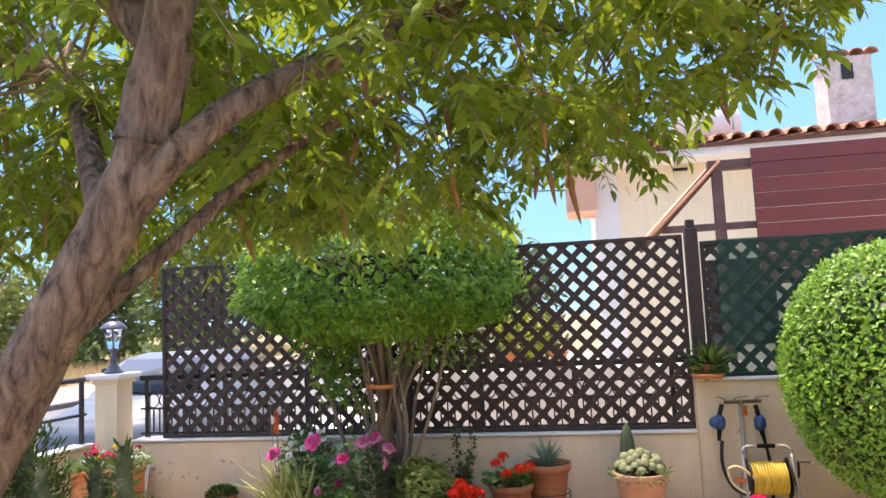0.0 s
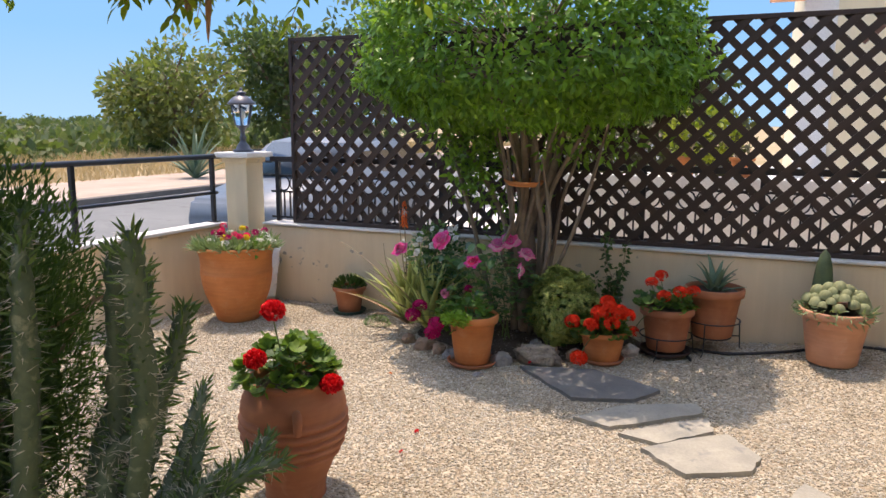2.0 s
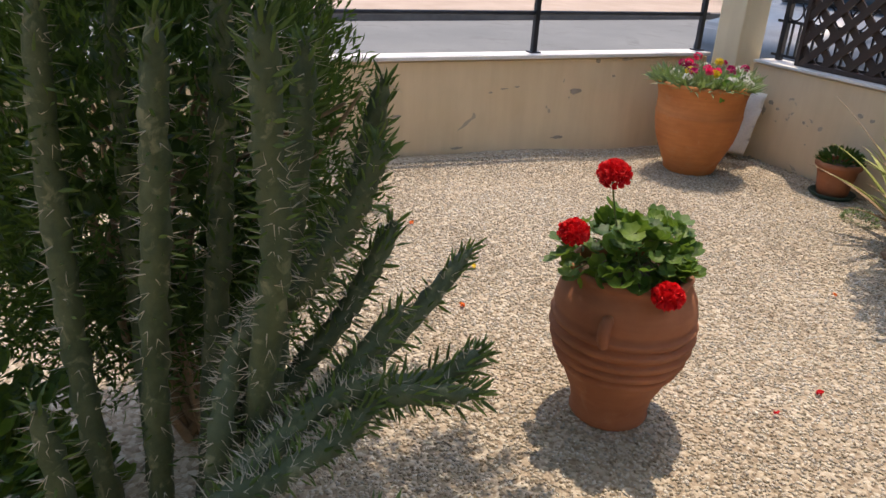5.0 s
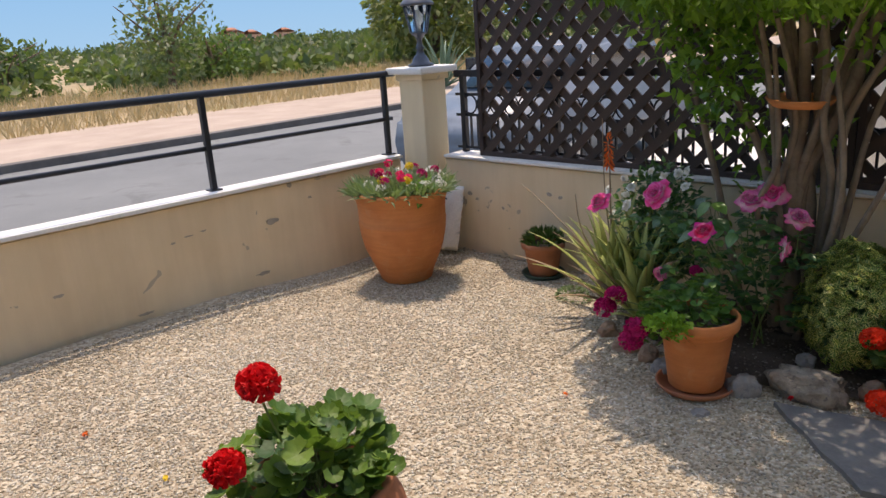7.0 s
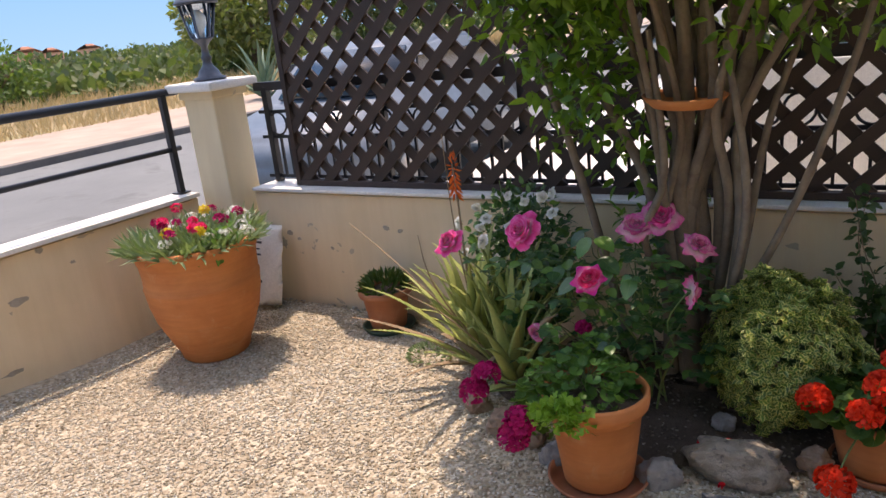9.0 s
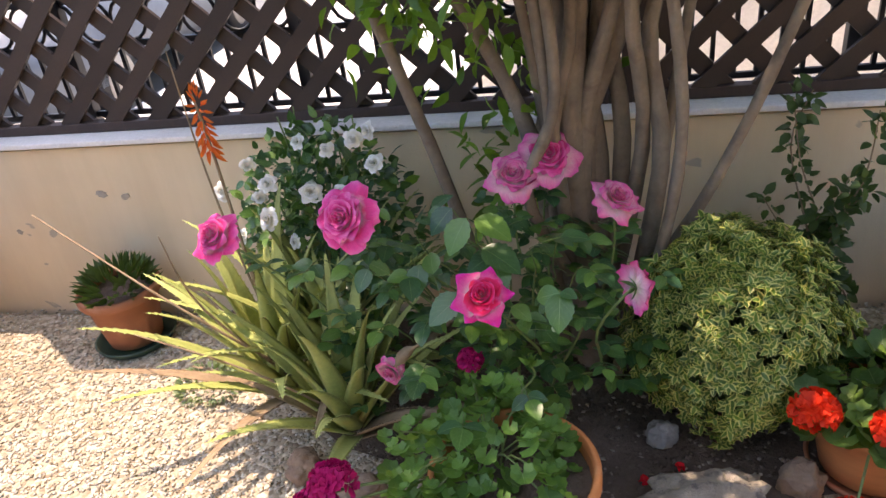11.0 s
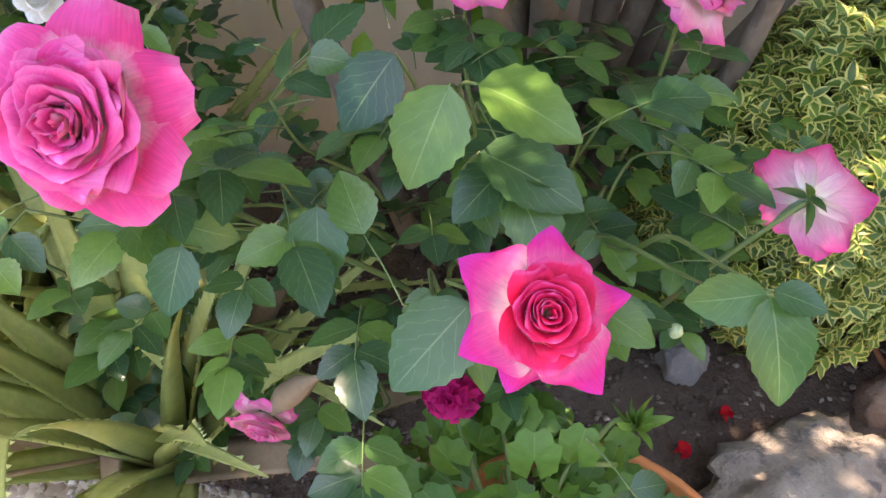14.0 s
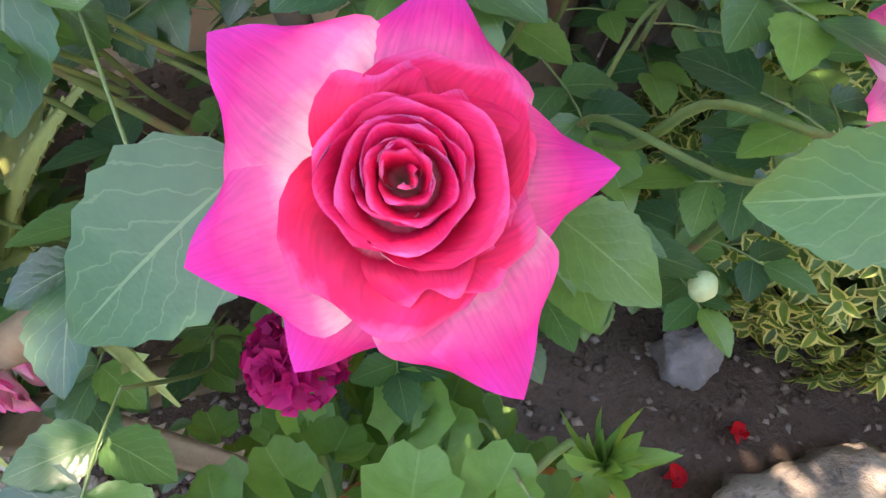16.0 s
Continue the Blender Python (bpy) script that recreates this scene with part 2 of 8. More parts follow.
CAPWHITE = rough_mat("white_cap", (0.66, 0.64, 0.60), (0.78, 0.76, 0.72), 0.85, 3.0, 80.0, 0.3)
PILLAR = stucco_mat("pillar_cream", (0.68, 0.57, 0.38), (0.76, 0.66, 0.46), (0.45, 0.4, 0.32))
IRON = rough_mat("black_iron", (0.012, 0.014, 0.018), (0.028, 0.03, 0.036), 0.42, 8.0, 90.0, 0.2, 0.2)
LATTICE = object_mat("stained_slat", [(0.030, 0.017, 0.011), (0.050, 0.029, 0.019), (0.040, 0.023, 0.016)], 0.65, (3, 3, 40), 6.0, 0.3)
BROWN = object_mat("stained_post", [(0.032, 0.017, 0.012), (0.05, 0.028, 0.02)], 0.65, (8, 8, 1), 9.0, 0.4)
FLAG = rough_mat("flagstone", (0.26, 0.25, 0.21), (0.40, 0.37, 0.30), 0.85, 5.0, 70.0, 0.5, 0, (0.2, 0.2, 0.19), 9.0, 0.006)
SLATE = rough_mat("slate_flag", (0.12, 0.12, 0.115), (0.19, 0.185, 0.17), 0.8, 5.0, 70.0, 0.5, 0, (0.12, 0.12, 0.12), 9.0, 0.006)
ROCK = rough_mat("rock", (0.40, 0.36, 0.31), (0.58, 0.52, 0.45), 0.9, 7.0, 60.0, 0.8, 0, (0.16, 0.17, 0.18), 14.0, 0.012)
CLAY = clay_mat("orange_clay", (0.50, 0.165, 0.05), (0.62, 0.235, 0.078), (0.60, 0.36, 0.20))
CLAY_RED = clay_mat("red_clay", (0.30, 0.105, 0.048), (0.42, 0.165, 0.078), (0.50, 0.30, 0.20))
CLAY_PALE = clay_mat("pale_clay", (0.50, 0.23, 0.13), (0.60, 0.31, 0.19))
PLASTIC_GREEN = plain_mat("dark_green_plastic", (0.02, 0.05, 0.03), 0.5)
BARK_PALE = rough_mat("pale_stem", (0.145, 0.108, 0.078), (0.27, 0.21, 0.15), 0.9, 9.0, 60.0, 0.8, 0, (0.15, 0.1, 0.07), 12.0, 0.008)


def bark_mat(name, c1, c2, crack):
    """Long ridges and cracks that run up the stem."""
    m, t, b, _ = nodes_of(name)
    mp = t.nodes.new("ShaderNodeMapping")
    mp.inputs["Scale"].default_value = (24, 24, 7)
    mp.inputs["Rotation"].default_value = (0.0, -0.35, 0)
    link(t, world_pos(t), mp.inputs[0])
    ridge = noise_of(t, 1.6, 6, 0.65, mp.outputs[0], 0.8)
    fine = noise_of(t, 70.0, 4, 0.7, world_pos(t))
    col = ramp_of(t, ridge, [(0.34, crack), (0.46, c1), (0.68, c2)])
    col = mix_of(t, 0.4, col, ramp_of(t, fine, [(0.3, (0.65, 0.65, 0.65)), (0.7, (1.2, 1.2, 1.2))]), "MULTIPLY")
    link(t, col, b.inputs["Base Color"])
    b.inputs["Roughness"].default_value = 0.95
    bump_of(t, b, ridge, 1.0, 0.03)
    return m



# ---- builders ----
def fast_mesh(name, V, F, uv=None, smooth=False):
    V, F = np.asarray(V, dtype=np.float32), np.asarray(F, dtype=np.int32)
    me = bpy.data.meshes.new(name)
    me.vertices.add(len(V))
    me.vertices.foreach_set("co", V.ravel())
    me.loops.add(F.size)
    me.loops.foreach_set("vertex_index", F.ravel())
    me.polygons.add(len(F))
    me.polygons.foreach_set("loop_start", np.arange(len(F), dtype=np.int32) * F.shape[1])
    if uv is not None:
        lay = me.uv_layers.new(name="map")
        lay.data.foreach_set("uv", np.asarray(uv, dtype=np.float32)[F.ravel()].ravel())
    if smooth:
        me.polygons.foreach_set("use_smooth", np.ones(len(F), dtype=bool))
    me.update(calc_edges=True)
    return me


def thing(name, at, label, category, group="", kind=""):
    e = new(name)
    e.location = at
    e.empty_display_size = 0.05
    return tagged(e, label, category, group, kind)


def place_of(ob):
    """Where an object stands in the world, before the scene has been evaluated."""
    own = Matrix.LocRotScale(ob.location, ob.rotation_euler, ob.scale)
    return place_of(ob.parent) @ ob.matrix_parent_inverse @ own if ob.parent else own


def part(name, data, material, parent=None, label="", smooth=False, m=None):
    """One mesh object, from a bmesh or a ready mesh, under a thing or a part. World coordinates are kept."""
    if isinstance(data, bmesh.types.BMesh):
        me = bpy.data.meshes.new(name)
        data.to_mesh(me)
        data.free()
        if smooth:
            me.polygons.foreach_set("use_smooth", [True] * len(me.polygons))
    else:
        me = data
    if material and not me.materials:
        me.materials.append(material)
    ob = new(name, me)
    if parent is not None:
        ob.parent = parent
        base = place_of(parent)
        ob.matrix_parent_inverse = base.inverted()
    if m is not None:
        ob.matrix_basis = m
    if label:
        ob["label"] = label
    return ob


def box(bm, x0, x1, y0, y1, z0, z1, bevel=0.0):
    r = bmesh.ops.create_cube(bm, size=1.0)
    for v in r["verts"]:
        v.co = ((x0 + x1) / 2 + v.co.x * (x1 - x0), (y0 + y1) / 2 + v.co.y * (y1 - y0), (z0 + z1) / 2 + v.co.z * (z1 - z0))
    if bevel:
        es = list({e for v in r["verts"] for e in v.link_edges})
        bmesh.ops.bevel(bm, geom=es, offset=bevel, segments=2, affect="EDGES", profile=0.6)
    return bm


def block(x0, x1, y0, y1, z0, z1, bevel=0.004):
    return box(bmesh.new(), x0, x1, y0, y1, z0, z1, bevel)


def lathe(profile, n=48, wobble=0.0, seed=0):
    """A turned vessel from (radius, height) pairs, in from the outer foot over the rim and down inside."""
    g = np.random.default_rng(seed)
    a = np.linspace(0, 2 * np.pi, n, endpoint=False)
    ph = g.uniform(0, 6.28, 3)
    V = []
    for r, z in profile:
        rr = r * (1 + wobble * (np.sin(2 * a + ph[0]) + 0.5 * np.sin(3 * a + ph[1] + z * 7)))
        V.append(np.stack([rr * np.cos(a), rr * np.sin(a), np.full(n, z)], 1))
    V = np.concatenate(V)
    F = []
    for i in range(len(profile) - 1):
        j = np.arange(n)
        k = (j + 1) % n
        F.append(np.stack([i * n + j, i * n + k, (i + 1) * n + k, (i + 1) * n + j], 1))
    return fast_mesh("turned", V, np.concatenate(F), smooth=True)


def tube_arrays(points, radii, n=8, rough=0.0, seed=0):
    g = np.random.default_rng(seed)
    P = [Vector(p) for p in points]
    V, F = [], []
    side = None
    for i, p in enumerate(P):
        d = (P[min(i + 1, len(P) - 1)] - P[max(i - 1, 0)]).normalized()
        if side is None:
            side = d.orthogonal().normalized()
        side = (side - d * side.dot(d)).normalized()
        up = d.cross(side)
        r = radii[i] if hasattr(radii, "__len__") else radii
        for k in range(n):
            a = 2 * math.pi * k / n
            rr = r * (1 + rough * g.uniform(-1, 1))
            V.append(p + side * (math.cos(a) * rr) + up * (math.sin(a) * rr))
    for i in range(len(P) - 1):
        for k in range(n):
            l = (k + 1) % n
            F.append((i * n + k, i * n + l, (i + 1) * n + l, (i + 1) * n + k))
    for base in (0, (len(P) - 1) * n):
        for k in range(1, n - 1, 2):
            F.append((base, base + k, base + k + 1, base + (k + 2) % n))
    return np.array([tuple(v) for v in V]), np.array(F)


def tube(points, radii, n=8, rough=0.0, seed=0):
    V, F = tube_arrays(points, radii, n, rough, seed)
    return fast_mesh("tube", V, F, smooth=True)


def joined(arrays, smooth=True):
    V, F, o = [], [], 0
    for v, f in arrays:
        V.append(v)
        F.append(f + o)
        o += len(v)
    return fast_mesh("joined", np.concatenate(V), np.concatenate(F), smooth=smooth)


def bend(points, steps=6):
    """A smooth line through the points."""
    P = [Vector(p) for p in points]
    out = []
    for i in range(len(P) - 1):
        a, b, c, d = P[max(i - 1, 0)], P[i], P[i + 1], P[min(i + 2, len(P) - 1)]
        for s in range(steps):
            t = s / steps
            out.append(0.5 * ((2 * b) + (c - a) * t + (2 * a - 5 * b + 4 * c - d) * t * t + (3 * b - a - 3 * c + d) * t ** 3))
    out.append(P[-1])
    return [tuple(p) for p in out]


def leaf(rows=4, width=0.5, fold=0.12, droop=0.25, teeth=0.0, peak=0.4):
    """A leaf one long, from its foot along +y, folded on its rib."""
    V, U, F = [], [], []
    for i in range(rows + 1):
        t = i / rows
        w = width * 0.5 * (math.sin(math.pi * t ** (math.log(0.5) / math.log(peak))) ** 0.8 if 0 < t < 1 else 0.02)
        if teeth and 0 < i < rows:
            w *= 1 + teeth * (1 if i % 2 else -1)
        z = -droop * t * t
        for s in (-1, 0, 1):
            V.append((s * w, t + (teeth * 0.2 if s else 0), z + abs(s) * fold * w * 2))
            U.append((0.5 + 0.5 * s, t))
    for i in range(rows):
        for s in (0, 1):
            a = i * 3 + s
            F.append((a, a + 1, a + 4, a + 3))
    return np.array(V), np.array(F), np.array(U)


def round_leaf(n=14, lobes=7, depth=0.08, cup=0.25):
    """A round scalloped leaf with its stalk's foot at the origin."""
    V, U, F = [(0, 0.25, -0.02)], [(0.5, 0.3)], []
    for i in range(n + 1):
        a = -math.pi * 0.5 + 0.25 + (2 * math.pi - 0.5) * i / n
        for r in (0.55, 1.0):
            rr = 0.5 * r * (1 + depth * math.cos(lobes * (a + 1.57)) * (r > 0.9))
            V.append((rr * math.cos(a), 0.25 + rr * math.sin(a), cup * (r * r) * 0.3 * (1 + 0.35 * math.sin(lobes * a))))
            U.append((0.5 + 0.48 * r * math.cos(a), 0.5 + 0.48 * r * math.sin(a)))
    for i in range(n):
        a = 1 + 2 * i
        F.append((0, a, a + 2, a + 2))
        F.append((a, a + 1, a + 3, a + 2))
    F = np.array(F)
    return np.array(V), F, np.array(U)


def spread(template, pos, fwd, up, size):
    """Copies of a template at the places, each with its foot-to-tip way, its upper side and its size."""
    v, f, u = template
    pos, fwd, up = np.asarray(pos, float), np.asarray(fwd, float), np.asarray(up, float)
    size = np.broadcast_to(np.asarray(size, float), (len(pos),))
    fwd = fwd / (np.linalg.norm(fwd, axis=1, keepdims=True) + 1e-9)
    side = np.cross(fwd, up)
    side = side / (np.linalg.norm(side, axis=1, keepdims=True) + 1e-9)
    nor = np.cross(side, fwd)
    V = (side[:, None] * v[None, :, 0:1] + fwd[:, None] * v[None, :, 1:2] + nor[:, None] * v[None, :, 2:3]) * size[:, None, None] + pos[:, None]
    n = len(v)
    F = f[None] + (np.arange(len(pos)) * n)[:, None, None]
    return V.reshape(-1, 3), F.reshape(-1, f.shape[1]), np.tile(u, (len(pos), 1))


def foliage(template, pos, fwd, up, size, smooth=True):
    V, F, U = spread(template, pos, fwd, up, size)
    return fast_mesh("foliage", V, F, U, smooth)


def unit(n, g=None):
    v = (g or RNG).normal(size=(n, 3))
    return v / np.linalg.norm(v, axis=1, keepdims=True)


def smooth01(t):
    t = min(1.0, max(0.0, t))
    return t * t * (3 - 2 * t)


def ground_z(x, y):
    z = 0.12 * smooth01((x + 0.9) / 1.9) * smooth01((y - 4.6) / 1.4)
    z += 0.05 * smooth01((-3.5 - x) / 0.5) * smooth01((5.2 - y) / 1.0)
    z += 0.05 * math.exp(-((x + 1.3) / 0.75) ** 2 - ((y - 5.6) / 0.38) ** 2)
    return z + 0.012 * noise.noise((x * 1.3, y * 1.3, 0.3))


# ---- the ground ----
def garden_ground():
    xs, ys = np.arange(-4.1, 3.41, 0.1), np.arange(-2.6, 6.0, 0.1)
    V = [(x, y, ground_z(x, y)) for y in ys for x in xs]
    w = len(xs)
    F = [(j * w + i, j * w + i + 1, (j + 1) * w + i + 1, (j + 1) * w + i) for j in range(len(ys) - 1) for i in range(w - 1)]
    return fast_mesh("garden_ground", V, F, smooth=True)


part("ground_garden", garden_ground(), GRAVEL)
tagged(bpy.data.objects["ground_garden"], "pale beige gravel bed of a small walled garden", "ground", kind="structure")

LAND_Z = -0.22
DRY = rough_mat("dry_grass_land", (0.33, 0.24, 0.12), (0.43, 0.33, 0.19), 0.95, 0.35, 14.0, 0.6, 0, (0.25, 0.24, 0.10), 0.25, 0.05)
ASPHALT = rough_mat("asphalt", (0.145, 0.15, 0.145), (0.19, 0.195, 0.185), 0.9, 0.7, 120.0, 0.4, 0, (0.115, 0.115, 0.11), 1.4)
PAVE = rough_mat("pink_paving", (0.36, 0.27, 0.20), (0.46, 0.36, 0.28), 0.9, 1.2, 60.0, 0.3)
KERB = rough_mat("dark_kerb", (0.10, 0.085, 0.075), (0.17, 0.15, 0.13), 0.9, 3.0, 60.0, 0.3)
CONCRETE = rough_mat("pale_concrete", (0.56, 0.53, 0.48), (0.66, 0.63, 0.57), 0.9, 1.2, 90.0, 0.3)

bm = bmesh.new()
box(bm, -900, 900, -900, 900, LAND_Z - 0.5, LAND_Z)
tagged(part("ground_land", bm, DRY), "dry straw-coloured open land reaching the horizon", "ground", kind="structure")
bm = bmesh.new()
box(bm, -12.4, -4.3, -120, 200, LAND_Z - 0.3, LAND_Z + 0.03)
tagged(part("road", bm, ASPHALT), "grey asphalt street beside the garden wall", "road", kind="structure")
bm = bmesh.new()
box(bm, -12.65, -12.4, -120, 200, LAND_Z - 0.3, LAND_Z + 0.15, 0.02)
tagged(part("kerb", bm, KERB), "low dark kerb along the far edge of the street", "kerb", kind="structure")
bm = bmesh.new()
box(bm, -16.5, -12.65, -120, 200, LAND_Z - 0.3, LAND_Z + 0.14)
tagged(part("pavement", bm, PAVE), "pinkish bare verge behind the kerb", "pavement", kind="structure")
bm = bmesh.new()
box(bm, -4.3, 12, 6.12, 30, LAND_Z - 0.3, 0.0)
tagged(part("ground_yard", bm, CONCRETE), "pale sunlit concrete yard behind the fence", "ground", kind="structure")


# ---- walls ----
def slab_wall(name, x0, y0, x1, y1, thick, z0, z1, material, label, steps=1):
    """An upright wall whose inner face runs from one point to the other, its body on the left of that way."""
    d = Vector((x1 - x0, y1 - y0, 0)).normalized()
    n = Vector((-d.y, d.x, 0)) * thick
    bm = bmesh.new()
    a, b = Vector((x0, y0, 0)), Vector((x1, y1, 0))
    vs = [bm.verts.new((p.x, p.y, z)) for z in (z0, z1) for p in (a, b, b + n, a + n)]
    for f in ((0, 1, 2, 3), (4, 5, 6, 7), (0, 1, 5, 4), (1, 2, 6, 5), (2, 3, 7, 6), (3, 0, 4, 7)):
        bm.faces.new([vs[i] for i in f])
    bmesh.ops.recalc_face_normals(bm, faces=bm.faces)
    bmesh.ops.bevel(bm, geom=list(bm.edges), offset=0.012, segments=2, affect="EDGES")
    return tagged(part(name, bm, material), label, "wall", kind="structure")


WALL_Z = 0.62
slab_wall("wall_front", -3.78, 5.93, 0.93, 5.93, 0.17, -0.3, WALL_Z, STUCCO, "low cream rendered wall with flaking paint under the trellis")
slab_wall("wall_step", 0.935, 5.94, 4.2, 5.94, 0.2, -0.3, 1.0, STUCCO, "taller cream rendered wall section with a tap")
slab_wall("wall_road", -4.42, -2.6, -4.02, 5.76, 0.14, -0.3, WALL_Z + 0.004, STUCCO, "low cream rendered garden wall beside the street, paint flaking")
slab_wall("wall_back", 3.45, -2.62, -4.6, -2.62, 0.2, -0.3, 2.3, STUCCO, "plain cream wall closing the garden")
slab_wall("wall_house", 3.42, 5.92, 3.42, -2.4, -0.25, -0.3, 3.0, STUCCO, "plain cream house wall closing the garden")
bm = bmesh.new()
box(bm, -3.76, 0.92, 5.905, 6.12, WALL_Z + 0.001, WALL_Z + 0.018, 0.004)
tagged(part("trim_front", bm, CAPWHITE), "thin white painted capping on the low wall", "capping", kind="structure")
bm = bmesh.new()
a, b = Vector((-4.40, -2.3, 0)), Vector((-4.0, 5.75, 0))
dn = Vector((-(b - a).y, (b - a).x, 0)).normalized()
vs = [bm.verts.new((p.x, p.y, z)) for z in (WALL_Z + 0.005, WALL_Z + 0.025) for p in (a - dn * 0.006, b - dn * 0.006, b + dn * 0.15, a + dn * 0.15)]
for f in ((0, 1, 2, 3), (4, 5, 6, 7), (0, 1, 5, 4), (1, 2, 6, 5), (2, 3, 7, 6), (3, 0, 4, 7)):
    bm.faces.new([vs[i] for i in f])
bmesh.ops.recalc_face_normals(bm, faces=bm.faces)
tagged(part("trim_road", bm, CAPWHITE), "thin white painted capping on the street wall", "capping", kind="structure")
bm = block(0.93, 4.2, 5.92, 6.15, 1.001, 1.018)
tagged(part("trim_step", bm, CAPWHITE), "thin white capping on the taller wall", "capping", kind="structure")

# corner pillar
PIL = thing("gate_pillar", (-3.93, 5.92, -0.3), "square cream rendered corner pillar with a stone cap", "pillar")
part("shaft", block(-4.04, -3.82, 5.81, 6.03, -0.3, 1.17, 0.012), PILLAR, PIL)
part("cap", block(-4.10, -3.76, 5.75, 6.09, 1.171, 1.215, 0.012), CAPWHITE, PIL, "pale flat stone cap")
part("neck", block(-4.055, -3.805, 5.795, 6.045, 1.13, 1.1705, 0.005), PILLAR, PIL)


# ---- pillar lantern ----
def pillar_lantern(x, y, z):
    BLUE = rough_mat("dark_lantern_paint", (0.06, 0.065, 0.08), (0.12, 0.125, 0.14), 0.4, 9.0, 80.0, 0.15, 0.4)
    GL = glass_mat("lantern_glass")
    L = thing("pillar_lantern", (x, y, z), "dark blue-black metal lantern with clear panes on a pillar", "lantern")
    base = [(0.0, 0), (0.085, 0), (0.085, 0.012), (0.06, 0.022), (0.05, 0.05), (0.028, 0.075), (0.022, 0.1), (0.03, 0.115), (0.02, 0.13), (0.018, 0.17), (0.032, 0.19), (0.05, 0.205), (0.055, 0.215), (0, 0.216)]
    part("stem", lathe(base, 24), BLUE, L, m=pose(x, y, z))
    n = 6
    bot, top, h0, h1 = 0.055, 0.092, 0.215, 0.385
    for k in range(n):
        a, b2 = 2 * math.pi * k / n, 2 * math.pi * (k + 1) / n
        p0, p1 = (bot * math.cos(a), bot * math.sin(a), h0), (top * math.cos(a), top * math.sin(a), h1)
        part("glazing_bar", tube([p0, p1], 0.006, 6), BLUE, L, m=pose(x, y, z))
        q = [(bot * 0.97 * math.cos(a), bot * 0.97 * math.sin(a), h0), (bot * 0.97 * math.cos(b2), bot * 0.97 * math.sin(b2), h0),
             (top * 0.97 * math.cos(b2), top * 0.97 * math.sin(b2), h1), (top * 0.97 * math.cos(a), top * 0.97 * math.sin(a), h1)]
        inner = [(u * 0.97, v * 0.97, w) for u, v, w in q]
        F = [(0, 1, 2, 3), (7, 6, 5, 4), (0, 4, 5, 1), (1, 5, 6, 2), (2, 6, 7, 3), (3, 7, 4, 0)]
        pane = part("pane", fast_mesh("pane", q + inner, F), GL, L, m=pose(x, y, z))
        pane.visible_shadow = False
    roof = [(0.1, 0.38), (0.115, 0.385), (0.112, 0.395), (0.085, 0.425), (0.06, 0.445), (0.035, 0.455), (0.033, 0.468), (0.045, 0.472), (0.03, 0.485), (0.012, 0.49), (0.014, 0.505), (0.004, 0.52), (0, 0.522)]
    part("roof", lathe(roof, 12), BLUE, L, m=pose(x, y, z))
    bulb = [(0, 0.225), (0.015, 0.225), (0.015, 0.26), (0.028, 0.29), (0.028, 0.32), (0.012, 0.345), (0, 0.347)]
    part("bulb", lathe(bulb, 16), plain_mat("white_bulb", (0.8, 0.8, 0.78), 0.3), L, m=pose(x, y, z))


pillar_lantern(-3.93, 5.92, 1.217)


# ---- street railing ----
def road_x(y):
    return -4.42 + (y + 2.6) / 8.36 * 0.4 - 0.075


def street_railing():
    R = thing("street_railing", (road_x(4), 4, WALL_Z), "black iron railing with two rails on the street wall", "railing")
    part("top_rail", tube([(road_x(-2.2), -2.2, 1.18), (road_x(5.77), 5.82, 1.18)], 0.021, 14), IRON, R)
    part("middle_rail", tube([(road_x(-2.2), -2.2, 0.885), (road_x(5.77), 5.77, 0.885)], 0.014, 10), IRON, R)
    for y in (5.72, 4.43, 3.08, 1.73, 0.38, -0.97, -2.2):
        x = road_x(y)
        p = part("post", block(x - 0.016, x + 0.016, y - 0.016, y + 0.016, WALL_Z + 0.026, 1.17, 0.003), IRON, R)
        part("base_plate", block(x - 0.035, x + 0.035, y - 0.035, y + 0.035, WALL_Z + 0.026, WALL_Z + 0.034, 0.001), IRON, p)


street_railing()


def front_fence():
    """The ironwork that stands behind the trellis."""
    R = thing("iron_fence", (-1.5, 6.07, WALL_Z), "black iron fence with a row of rings behind the trellis", "fence")
    y = 6.07
    for z, r in ((1.155, 0.022), (1.02, 0.009), (0.885, 0.009), (0.67, 0.009)):
        part("rail", block(-3.77, 0.92, y - r * 0.7, y + r * 0.7, z - r, z + r, 0.002), IRON, R)
    x = -3.7
    i = 0
    bar = block(-0.006, 0.006, -0.006, 0.006, 0.67, 0.885, 0.0)
    me = bpy.data.meshes.new("bar")
    bar.to_mesh(me)
    bar.free()
    me.materials.append(IRON)
    a = np.linspace(0, 2 * np.pi, 17)
    ring = tube([(0.055 * math.cos(t), 0, 0.955 + 0.06 * math.sin(t)) for t in a], 0.006, 6)
    ring.materials.append(IRON)
    while x < 0.88:
        if i % 13 == 0:
            part("post", block(x - 0.018, x + 0.018, y - 0.018, y + 0.018, WALL_Z + 0.018, 1.15, 0.003), IRON, R)
        else:
            part("bar", me, None, R, m=pose(x, y, 0))
        if i % 2 == 0:
            part("ring", ring, None, R, m=pose(x + 0.055, y, 0))
        x += 0.0575
        i += 1


front_fence()


# ---- trellis ----
def unit_slat():
    bm = block(-0.5, 0.5, -0.5, 0.5, -0.5, 0.5, 0.0)
    me = bpy.data.meshes.new("slat")
    bm.to_mesh(me)
    bm.free()
    me.materials.append(LATTICE)
    return me


SLAT = unit_slat()


